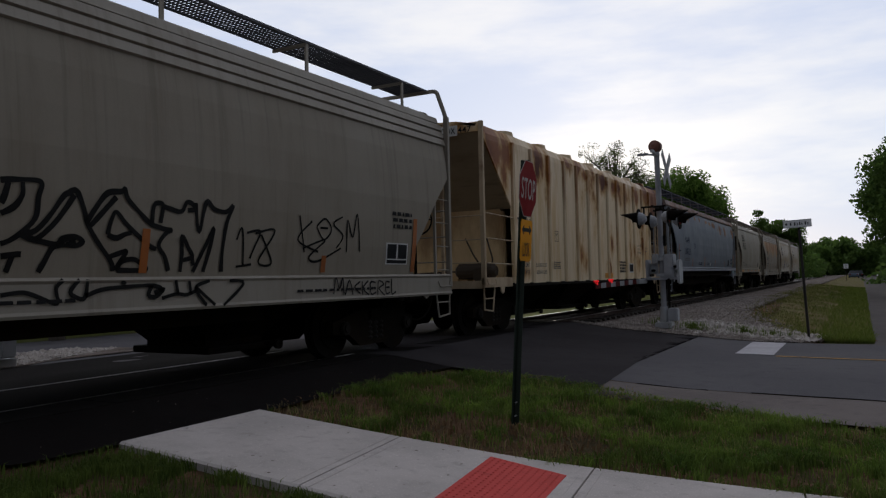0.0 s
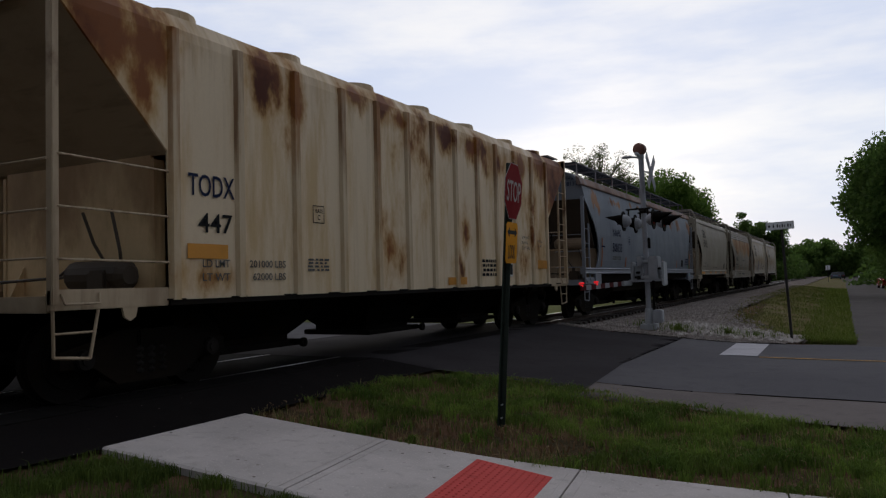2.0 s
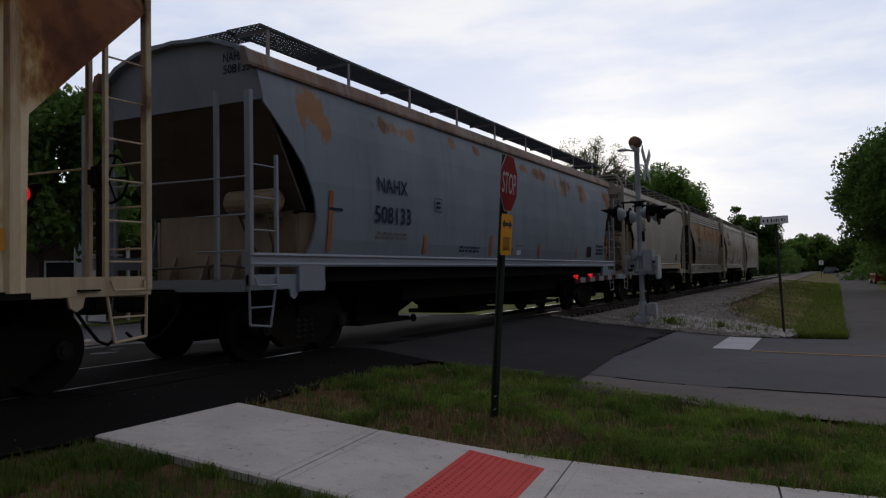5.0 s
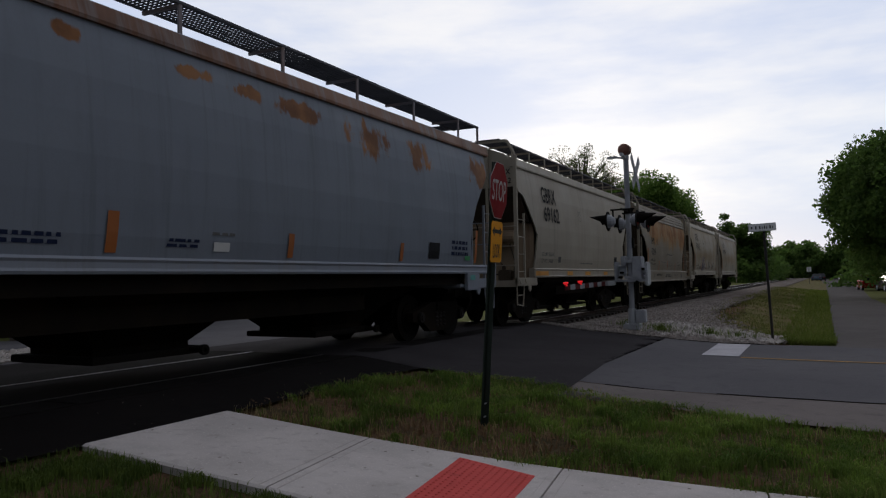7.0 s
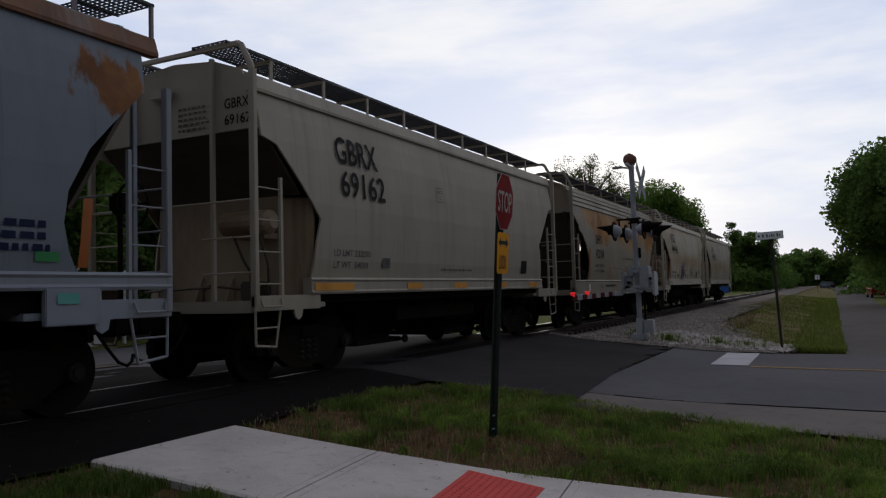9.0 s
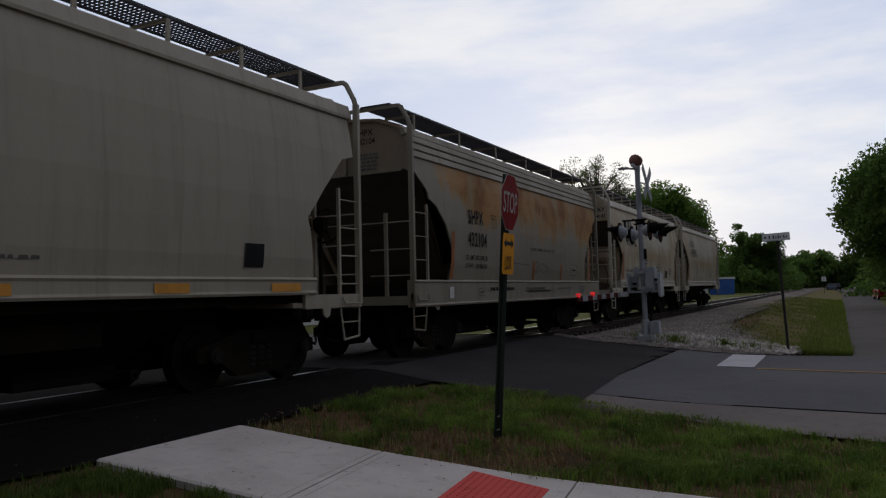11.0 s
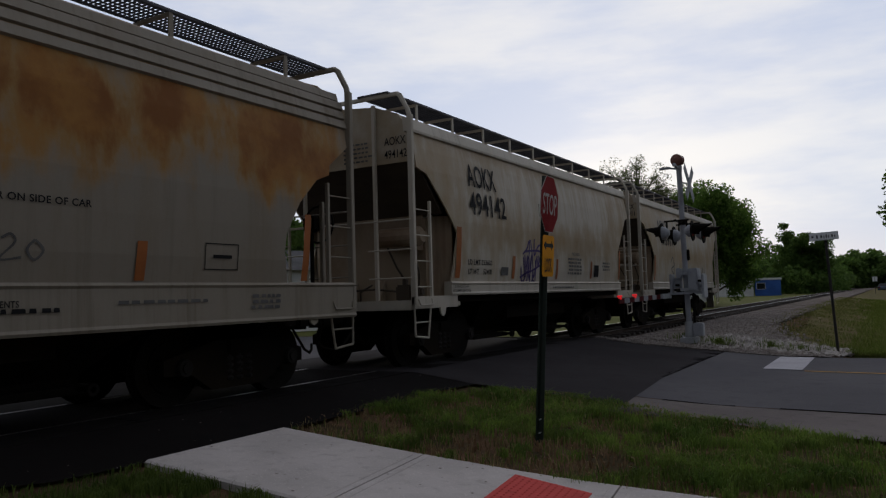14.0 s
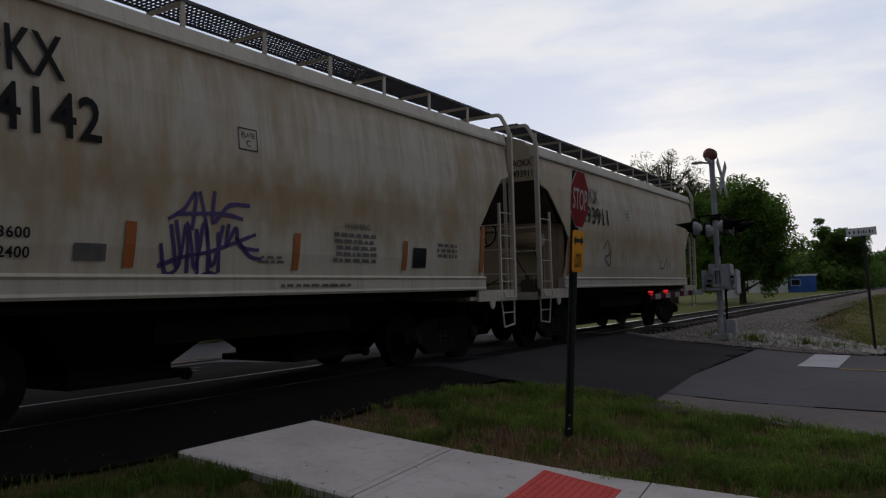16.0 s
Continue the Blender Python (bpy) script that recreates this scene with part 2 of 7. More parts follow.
M["spray_black"] = plain("black_spray_paint", (0.010, 0.010, 0.010), 0.6, 0, 0.2, 10, 0, None, 0.08)
M["spray_purple"] = plain("purple_spray_paint", (0.045, 0.022, 0.12), 0.6, 0, 0.2, 10, 0)
M["label_white"] = plain("white_stencil_panel", (0.55, 0.54, 0.52), 0.6, 0, 0.15, 10, 0)
M["label_teal"] = plain("teal_sticker", (0.10, 0.34, 0.30), 0.5, 0, 0.1, 10, 0)
M["label_green"] = plain("green_sticker", (0.04, 0.24, 0.08), 0.5, 0, 0.1, 10, 0)
M["bark"] = plain("tree_bark", (0.075, 0.060, 0.048), 0.95, 0, 0.3, 4, 0.8)
M["leaf"] = leaf_mat("spring_leaves", (0.060, 0.128, 0.020), (0.165, 0.255, 0.048), 0.6)
M["leaf_dark"] = leaf_mat("shaded_leaves", (0.052, 0.105, 0.022), (0.125, 0.195, 0.042), 0.55)
M["leaf_young"] = leaf_mat("young_leaves", (0.07, 0.10, 0.03), (0.13, 0.15, 0.05), 0.4)
M["grass"] = leaf_mat("grass_blades", (0.044, 0.075, 0.013), (0.19, 0.25, 0.05), 0.45)
M["grass_tuft"] = leaf_mat("tuft_blades", (0.046, 0.098, 0.014), (0.25, 0.35, 0.06), 0.45)
M["grass_olive"] = leaf_mat("olive_grass_blades", (0.10, 0.112, 0.026), (0.22, 0.22, 0.065), 0.35)
M["grass_bright"] = leaf_mat("verge_grass_blades", (0.095, 0.140, 0.018), (0.19, 0.235, 0.042), 0.35)
M["litter"] = leaf_mat("dead_leaves", (0.12, 0.065, 0.03), (0.30, 0.20, 0.11), 0.2)
M["grass_dry"] = leaf_mat("dry_grass_blades", (0.24, 0.18, 0.08), (0.38, 0.30, 0.14), 0.3)
M["siding"] = plain("pale_siding", (0.74, 0.73, 0.72), 0.8, 0, 0.15, 2, 0.1)
M["brick_dark"] = plain("dark_brick", (0.07, 0.045, 0.036), 0.9, 0, 0.25, 3, 0.3)
M["roof"] = plain("grey_shingles", (0.05, 0.048, 0.048), 0.9, 0, 0.25, 3, 0.4)
M["blue_paint"] = plain("blue_paint", (0.04, 0.13, 0.45), 0.6, 0, 0.15, 3, 0.1)
M["glass_dark"] = plain("dark_window_glass", (0.02, 0.023, 0.026), 0.08, 0, 0.05, 3, 0)
M["end_tan"] = car_paint("rust_stained_tan_end_paint", (0.31, 0.24, 0.165), [], 0.35, (0.6, 2.6), (0.15, 0.065, 0.025), (0.07, 0.035, 0.018), (0.2, 0.13, 0.075), 0.6)
M["end_cream"] = car_paint("rust_stained_cream_end_paint", (0.74, 0.54, 0.30), [], 0.5, (0.6, 2.6), (0.22, 0.09, 0.025), (0.12, 0.05, 0.018), (0.36, 0.22, 0.10), 0.6)
# the slope sheets' shade is put into these two dark colours
M["slope_shade"] = car_paint("shade_toned_slope_sheet", (0.062, 0.046, 0.032), haze=(0.035, 0.025, 0.018), haze_amount=0.6)
M["slope_tan"] = car_paint("shade_toned_tan_slope_sheet", (0.34, 0.26, 0.165), haze=(0.2, 0.14, 0.08), haze_amount=0.5)
M["tyre"] = plain("tyre_rubber", (0.018, 0.018, 0.018), 0.85, 0, 0.1, 8, 0.1)
M["car_red"] = plain("red_car_paint", (0.38, 0.02, 0.018), 0.25, 0.1, 0.05, 2, 0)
M["car_dark"] = plain("charcoal_car_paint", (0.02, 0.021, 0.024), 0.25, 0.2, 0.05, 2, 0)
M["car_white"] = plain("white_car_paint", (0.65, 0.65, 0.66), 0.25, 0, 0.04, 2, 0)
M["car_blue"] = plain("grey_blue_car_paint", (0.11, 0.15, 0.21), 0.25, 0.2, 0.05, 2, 0)


# ---- mesh helpers ----
def link(name, bm, mat, parent=None, label="", smooth=False):
    me = bpy.data.meshes.new(name)
    bmesh.ops.recalc_face_normals(bm, faces=bm.faces)
    bm.to_mesh(me)
    bm.free()
    me.materials.append(M[mat] if isinstance(mat, str) else mat)
    if smooth:
        for p in me.polygons:
            p.use_smooth = True
    ob = new(name, me)
    if parent is not None:
        ob.parent = parent
    if label:
        ob["label"] = label
    return ob


def part(name, bm, mat, parent, label="", smooth=False):
    return link(name, bm, mat, parent, label, smooth)


def raw(name, verts, faces, mat, parent=None):
    """One mesh from whole arrays, for grass, leaves and stones."""
    me = bpy.data.meshes.new(name)
    me.from_pydata(verts.tolist() if hasattr(verts, "tolist") else verts, [], faces.tolist() if hasattr(faces, "tolist") else faces)
    me.materials.append(M[mat])
    ob = new(name, me)
    if parent is not None:
        ob.parent = parent
    return ob


def thing(name, m, label, category, group=""):
    ob = new(name)
    ob.matrix_basis = m
    return tagged(ob, label, category, group)


def box(bm, x0, x1, y0, y1, z0, z1, bevel=0.0):
    vs = [bm.verts.new((x, y, z)) for z in (z0, z1) for y in (y0, y1) for x in (x0, x1)]
    fs = [bm.faces.new([vs[i] for i in f]) for f in ((0, 2, 3, 1), (4, 5, 7, 6), (0, 1, 5, 4), (2, 6, 7, 3), (0, 4, 6, 2), (1, 3, 7, 5))]
    if bevel:
        bmesh.ops.bevel(bm, geom=list({e for f in fs for e in f.edges}), offset=bevel, segments=2, affect="EDGES")
    return bm


def tube(bm, p, q, r, r2=None, n=8):
    p, q = Vector(p), Vector(q)
    r2 = r if r2 is None else r2
    d = (q - p).normalized()
    a = d.orthogonal().normalized()
    b = d.cross(a)
    ring = [[bm.verts.new(c + (a * math.cos(2 * math.pi * i / n) + b * math.sin(2 * math.pi * i / n)) * rr) for i in range(n)] for c, rr in ((p, r), (q, r2))]
    for i in range(n):
        bm.faces.new((ring[0][i], ring[0][(i + 1) % n], ring[1][(i + 1) % n], ring[1][i]))
    bm.faces.new(ring[0][::-1])
    bm.faces.new(ring[1])
    return bm


def bent(bm, pts, r, n=6):
    for p, q in zip(pts, pts[1:]):
        tube(bm, p, q, r, n=n)
    return bm


def prism(bm, outline, axis, lo, hi):
    """An outline in two axes drawn out along the third."""
    def co(a, b, c):
        return {"x": (c, a, b), "y": (a, c, b), "z": (a, b, c)}[axis]
    lower, upper = [bm.verts.new(co(a, b, lo)) for a, b in outline], [bm.verts.new(co(a, b, hi)) for a, b in outline]
    n = len(outline)
    for i in range(n):
        bm.faces.new((lower[i], lower[(i + 1) % n], upper[(i + 1) % n], upper[i]))
    bm.faces.new(lower[::-1])
    bm.faces.new(upper)
    return bm


def B():
    return bmesh.new()


def lettering(text, weight=0.009):
    """The flat mesh of a text in the built-in font, scaled to the unit square."""
    cu = bpy.data.curves.new("text", "FONT")
    cu.body, cu.resolution_u, cu.offset = text, 3, weight
    cu.space_character = 1.0 + 6.0 * (weight - 0.009)
    ob = bpy.data.objects.new("text", cu)
    me = bpy.data.meshes.new_from_object(ob)
    vs = np.array([v.co[:2] for v in me.vertices])
    fs = [tuple(p.vertices) for p in me.polygons]
    lo, hi = vs.min(0), vs.max(0)
    bpy.data.objects.remove(ob)
    bpy.data.meshes.remove(me)
    return (vs - lo) / (hi - lo), fs


def height_of(x, y):
    """The ground: a hump at the crossing, the track's bank beyond the road, lower land west of it."""
    road = np.interp(x, [-40, -22, -16, -13, -10.6, -9.7, -6.6, -5.6, -2.9, -2.2, 0, 6], [-0.5, -0.43, -0.24, -0.13, -0.06, 0.0, 0.0, -0.15, -0.378, -0.42, -0.45, -0.5])
    bank = np.interp(x, [-40, -13, -11.2, -10.0, -9.8, -6.4, -6.0, -3.6, -1.1, -0.2, 6], [-0.25, -0.3, -0.35, -0.3, -0.2, -0.2, -0.12, -0.10, -0.43, -0.52, -0.5])
    k = np.clip((y - 18.8) / 1.6, 0, 1)
    k2 = np.clip((-y - 6) / 4, 0, 1)
    k = np.maximum(k * k * (3 - 2 * k), k2)
    return road * (1 - k) + bank * k


# ---- ground, roads, track ----
def sheet(name, xs, ys, lift, mat, wave=0.0, left=None, right=None, near=None, parent=None):
    """A skin on the ground over a grid; left, right and near bend its edges."""
    bm = B()
    rows = []
    for j, y in enumerate(ys):
        row = []
        for i, x in enumerate(xs):
            xx, yy = x, y
            if left and i == 0:
                xx = left(y)
            if right and i == len(xs) - 1:
                xx = right(y)
            if near and j == 0:
                yy = near(x)
            z = float(height_of(xx, yy)) + lift
            if wave:
                z += wave * noise.noise((xx * 1.3, yy * 1.3, 0.0))
            row.append(bm.verts.new((xx, yy, z)))
        rows.append(row)
    for a, b in zip(rows, rows[1:]):
        for i in range(len(xs) - 1):
            bm.faces.new((a[i], a[i + 1], b[i + 1], b[i]))
    return tagged(link(name, bm, mat, parent, smooth=True), kind="structure")


def lin(a, b, n):
    return [a + (b - a) * i / (n - 1) for i in range(n)]


TRACK = -8.1
xs = [-900, -400, -150, -60, -40, -25] + lin(-18, 8, 80) + [12, 20, 40, 90, 250, 900]
ys = [-900, -200, -60, -25] + lin(-12, 40, 100) + [45, 50, 60, 75, 95, 130, 180, 260, 400, 900]
tagged(sheet("ground", xs, ys, -0.05, "soil", 0.012), "brown soil and thin grass on level ground", "ground")
wob = lambda v, s, k: k * noise.noise((v * s, 3.7, 1.1))
tagged(sheet("road_crossing", lin(-10.9, -3.35, 60), lin(10.2, 18.9, 60), 0.006, "asphalt_dark", 0.002,
      right=lambda y: -3.24 - (y - 10.5) * 0.085 + wob(y, 1.5, 0.012), near=lambda x: 10.2 + wob(x, 0.7, 0.12)), "fresh dark asphalt across the crossing", "road")
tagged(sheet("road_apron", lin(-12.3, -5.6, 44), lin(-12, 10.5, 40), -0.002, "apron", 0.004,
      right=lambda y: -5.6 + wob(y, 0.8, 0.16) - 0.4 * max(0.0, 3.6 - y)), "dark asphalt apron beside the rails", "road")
tagged(sheet("road_west", lin(-22.0, -10.85, 30), lin(7.5, 24, 20), -0.003, "asphalt", 0.004), "worn grey asphalt west of the track", "road")
tagged(sheet("road", lin(-3.35, 60, 90), lin(11.0, 19.0, 60), -0.001, "asphalt", 0.002,
      left=lambda y: -3.28 - (y - 10.5) * 0.085 + wob(y, 1.5, 0.012)), "worn grey asphalt road", "road")
tagged(sheet("road_edge", lin(-3.3, 40, 60), [9.1, 9.6, 10.2, 10.6, 10.97], -0.004, "asphalt_old", 0.006,
      near=lambda x: float(np.interp(x, [-3.3, -1.7, -0.7, 0.2, 4, 40], [10.35, 9.66, 9.25, 9.1, 8.9, 8.9])) + wob(x, 1.8, 0.1)), "old pale asphalt strip along the road", "road")
tagged(sheet("street", lin(0.15, 2.6, 10), [18.9, 19.2, 19.8, 21, 24, 30, 40, 60, 90, 140, 220, 330], -0.004, "street", 0.0,
      left=lambda y: 0.2 - 0.006 * max(0.0, y - 20) + 0.10 * math.sin(y) * (y < 60) - 0.9 * max(0.0, 20.2 - y),
      right=lambda y: float(np.interp(y, [19, 24, 34, 46, 60, 90, 140, 330], [7.0, 4.6, 3.0, 2.7, 2.8, 3.4, 4.2, 4.6])) + wob(y, 0.5, 0.2)), "pale side street along the railway", "road")
tagged(sheet("lawn_west", lin(-60, -10.6, 30), lin(24, 260, 40), 0.012, "lawn", 0.02), "mown lawn west of the track", "lawn")
tagged(sheet("lawn_corner", lin(-48, -21.9, 24), lin(-2, 25.0, 16), 0.012, "lawn", 0.02), "grass strip beyond the far road", "lawn")
tagged(sheet("lawn_east", lin(2.6, 34, 24), [19.2, 21, 24, 30, 38, 46, 56, 70, 90, 120, 160, 230], -0.012, "lawn", 0.02,
      left=lambda y: float(np.interp(y, [19, 24, 34, 46, 60, 90, 140, 330], [6.9, 4.5, 2.9, 2.6, 2.7, 3.3, 4.1, 4.5]))), "mown grass east of the street", "lawn")
tagged(sheet("verge", lin(-2.9, 0.2, 14), [19.9, 20.2, 20.5, 21, 21.5, 22, 22.6, 23.3, 24, 25, 26, 27, 28.5, 30, 33, 38, 44, 50, 60, 70, 100, 150, 230], 0.012, "verge_ground", 0.03,
      left=lambda y: float(np.interp(y, [19.9, 22, 26, 40, 100, 230], [-1.2, -1.6, -2.3, -3.4, -4.2, -4.4])) + wob(y, 0.6, 0.5) + wob(y, 2.3, 0.5)), "green verge sloping from track to street", "grass")
tagged(sheet("ballast_bed", lin(-10.4, -3.2, 30), [19.0, 19.4, 20, 21, 23, 26, 30, 36, 45, 60, 85, 120, 180, 300], 0.02, "ballast", 0.03,
      right=lambda y: float(np.interp(y, [19, 21, 24, 28, 40, 300], [-1.3, -1.9, -2.9, -3.9, -4.5, -4.9])) + wob(y, 0.9, 0.3)), "grey crushed stone beside the track", "gravel")
tagged(sheet("ballast_west", lin(-16.3, -12.4, 14), lin(4.0, 11.2, 14), 0.015, "ballast", 0.02, right=lambda y: -12.3 - 0.55 * max(0.0, y - 7.7) + wob(y, 1.1, 0.15)), "grey crushed stone around the far signal", "gravel")
tagged(sheet("ballast_south", lin(-11.0, -5.6, 14), lin(-60, -12, 20), 0.02, "ballast", 0.02), "grey ballast under the track", "gravel")

# stop line and centre line
tagged(sheet("stop_line", lin(-2.25, -1.55, 8), lin(16.0, 18.75, 30), 0.013, "paint_white", 0.0), "worn white painted stop line", "road marking")
tagged(sheet("centre_line", lin(-1.5, 30, 50), [15.80, 15.90], 0.010, "paint_yellow", 0.0), "faded yellow centre line", "road marking")
bm = B()
for i in range(140):
    x = -2.9 + i * 0.07
    if noise.noise((x * 0.9, 5.0, 2.0)) > -0.35:
        z = float(height_of(x, 11)) + 0.003
        w = 0.018 + 0.012 * noise.noise((x * 3, 1, 1))
        y = 10.985 + 0.02 * noise.noise((x * 2, 9, 1))
        box(bm, x, x + 0.072, y - w, y + w, z - 0.004, z + 0.003)
tagged(link("road_crack", bm, "rubber"), "dark tar-filled crack along the road", "crack", kind="structure")

# rails, ties and crossing panels
track = thing("railway_track", pose(TRACK, 0, 0), "single railway track of worn steel rails", "railway track")
for side in (-1, 1):
    bm = B()
    c = side * 0.755
    prism(bm, [(c - 0.07, -0.18), (c + 0.07, -0.18), (c + 0.07, -0.165), (c + 0.012, -0.15), (c + 0.012, -0.045), (c + 0.036, -0.03), (c + 0.036, -0.006),
               (c - 0.036, -0.006), (c - 0.036, -0.03), (c - 0.012, -0.045), (c - 0.012, -0.15), (c - 0.07, -0.165)], "y", -70, 330)
    rail = part("rail", bm, "rail_side", track)
    bm = B()
    prism(bm, [(c - 0.030, -0.006), (c + 0.030, -0.006), (c + 0.022, 0.001), (c - 0.022, 0.001)], "y", -70, 330)
    part("rail_head", bm, "rail_top", rail, "polished running surface")
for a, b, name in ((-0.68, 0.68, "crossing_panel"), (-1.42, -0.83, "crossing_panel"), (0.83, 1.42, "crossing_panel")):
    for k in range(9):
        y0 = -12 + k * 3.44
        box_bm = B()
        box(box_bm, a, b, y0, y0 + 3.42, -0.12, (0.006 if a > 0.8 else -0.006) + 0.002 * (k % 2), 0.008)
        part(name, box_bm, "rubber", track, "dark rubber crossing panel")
tie_mesh = None
for k in range(170):
    y = 19.3 + k * 0.53
    if tie_mesh is None:
        bm = B()
        box(bm, -1.3, 1.3, -0.115, 0.115, -0.22, -0.10, 0.012)
        t = part("tie", bm, "tie", track)
        tie_mesh = t.data
    else:
        t = new("tie", tie_mesh)
        t.parent = track
    t.location = (0.02 * math.sin(k * 5.1), y, 0.006 * math.sin(k * 2.3))

# concrete walk: slabs laid end to end, with a red warning pad let into one
walk_edges = [-5.6, -3.76, -1.88, -0.30, 1.35, 2.95]
sidewalk = tagged(new("sidewalk"), "pale broom-finished concrete walk in slabs", "sidewalk", kind="structure")
for a, b in zip(walk_edges, walk_edges[1:]):
    bm = B()
    x0, x1 = a + 0.008, b - 0.008
    n = 5
    ka, kb = [0.13 if -5 < e < 2.5 else 0.0 for e in (a, b)]
    tilt = lambda x, y: x + (ka + (kb - ka) * (x - a) / (b - a)) * (5.2 - y)
    top, low = [], []
    for j in range(n):
        x = x0 + (x1 - x0) * j / (n - 1)
        z = float(height_of(x, 5.2)) + 0.015
        far = 6.11 + 0.02 * math.sin(x * 2) + 0.10 * min(1.0, max(0.0, (x + 5.4) / 2.0))
        near_edge = 4.37
        top.append([bm.verts.new((tilt(x, yy), yy, z - (0.014 if e else 0.0))) for yy, e in ((near_edge, 1), (near_edge + 0.03, 0), (far - 0.03, 0), (far, 1))])
        low.append([bm.verts.new((tilt(x, near_edge), near_edge, z - 0.13)), bm.verts.new((tilt(x, far), far, z - 0.13))])
    for p, q in zip(top, top[1:]):
        for k in range(3):
            bm.faces.new((p[k], q[k], q[k + 1], p[k + 1]))
    for (p, q), (lp, lq) in zip(zip(top, top[1:]), zip(low, low[1:])):
        bm.faces.new((p[0], lp[0], lq[0], q[0]))
        bm.faces.new((p[3], q[3], lq[1], lp[1]))
    for e, l in ((top[0], low[0]), (top[-1], low[-1])):
        bm.faces.new((e[0], e[1], e[2], e[3], l[1], l[0]))
    part("slab", bm, "concrete", sidewalk)
for x in (-3.84, -3.68, -2.04, -1.96, -1.80):
    bm = B()
    z = float(height_of(x, 5.2)) + 0.0165
    prism(bm, [(x + 0.13 * 0.79 - 0.006, 4.41), (x + 0.13 * 0.79 + 0.006, 4.41), (x - 0.13 * 0.85 + 0.006, 6.05), (x - 0.13 * 0.85 - 0.006, 6.05)], "z", z - 0.004, z + 0.0015)
    part("tooled_edge", bm, "concrete", sidewalk)
pad = thing("tactile_pad", pose(0, 0, 0), "red tactile warning pad with raised domes set in the walk", "tactile paving")
bm = B()
pts = [(-2.69, 4.44), (-1.97, 4.44), (-2.13, 5.84), (-2.88, 6.02)]
lower = [bm.verts.new((x, y, float(height_of(x, 5)) + 0.012)) for x, y in pts]
upper = [bm.verts.new((x, y, float(height_of(x, 5)) + 0.021)) for x, y in pts]
bm.faces.new(upper)
for i in range(4):
    bm.faces.new((lower[i], lower[(i + 1) % 4], upper[(i + 1) % 4], upper[i]))
plate = part("plate", bm, "tactile", pad)
dome = None
for i in range(11):
    for j in range(25):
        y = 4.49 + j * (0.0618 - 0.0007 * i)
        x = -2.64 + i * 0.062 - 0.122 * (y - 4.49)
        if dome is None:
            bm = B()
            bmesh.ops.create_cone(bm, cap_ends=True, segments=8, radius1=0.014, radius2=0.008, depth=0.007)
            d = part("dome", bm, "tactile", plate)
            dome = d.data
        else:
            d = new("dome", dome)
            d.parent = plate
        d.location = (x, y, float(height_of(x, 5)) + 0.0245)


# ---- grass, stones, trees ----
RNG = np.random.default_rng(7)


def blades(name, x, y, h, w, mat, label, lift=0.0, lean=0.45):
    n = len(x)
    z = np.array([float(height_of(a, b)) for a, b in zip(x, y)]) + lift
    a = RNG.uniform(0, 2 * np.pi, n)
    lean = RNG.normal(0, lean, (n, 2)) * h[:, None]
    base = np.stack([x, y, z - 0.06], 1)
    side = np.stack([np.cos(a), np.sin(a), np.zeros(n)], 1) * w[:, None]
    mid = base + np.concatenate([lean * 0.35, (h * 0.62 + 0.06)[:, None]], 1)
    tip = base + np.concatenate([lean, (h + 0.06)[:, None]], 1)
    v = np.stack([base - side, base + side, mid + side * 0.7, mid - side * 0.7, tip], 1).reshape(-1, 3)
    k = np.arange(n) * 5
    f = np.concatenate([np.stack([k, k + 1, k + 2], 1), np.stack([k, k + 2, k + 3], 1), np.stack([k + 3, k + 2, k + 4], 1)])
    return tagged(raw(name, v, f, mat), label, "grass", kind="stuff")


def clumpy(x, y, s, cut):
    return np.array([noise.noise((a * s, b * s, 0.3)) + 0.5 * noise.noise((a * s * 3.1, b * s * 3.1, 4.3)) > cut for a, b in zip(x, y)])


def lawn_edge(x):
    return np.interp(x, [-5.7, -5.05, -4.1, -2.9, -1.7, -0.75, 0.2, 4], [9.2, 10.2, 10.4, 10.3, 9.7, 9.25, 9.1, 8.9]) + 0.07 + 0.05 * np.sin(x * 7.3) * np.sin(x * 2.9)


n = 105000
x, y = RNG.uniform(-5.7, 4.0, n), RNG.uniform(6.1, 10.5, n)
bare = (np.hypot((x + 3.2) / 1.1, (y - 6.9) / 0.8) < 1) | (np.hypot((x + 5.3) / 0.9, (y - 6.6) / 0.9) < 1)
keep = (y < lawn_edge(x)) & (y > 6.13) & (x > -5.75 + 0.25 * np.sin(y * 2.1)) & (clumpy(x, y, 2.1, 0.18) | (RNG.uniform(0, 1, n) < 0.14)) & ~(bare & (RNG.uniform(0, 1, n) < 0.88))
x, y = x[keep], y[keep]
h = RNG.uniform(0.015, 0.055, len(x)) * (1 + 1.3 * np.array([max(0, noise.noise((a * 0.8, b * 0.8, 7))) for a, b in zip(x, y)]))
blades("verge_grass", x, y, h * 0.85, RNG.uniform(0.003, 0.007, len(x)), "grass", "uneven green grass on the corner verge", lean=0.85)
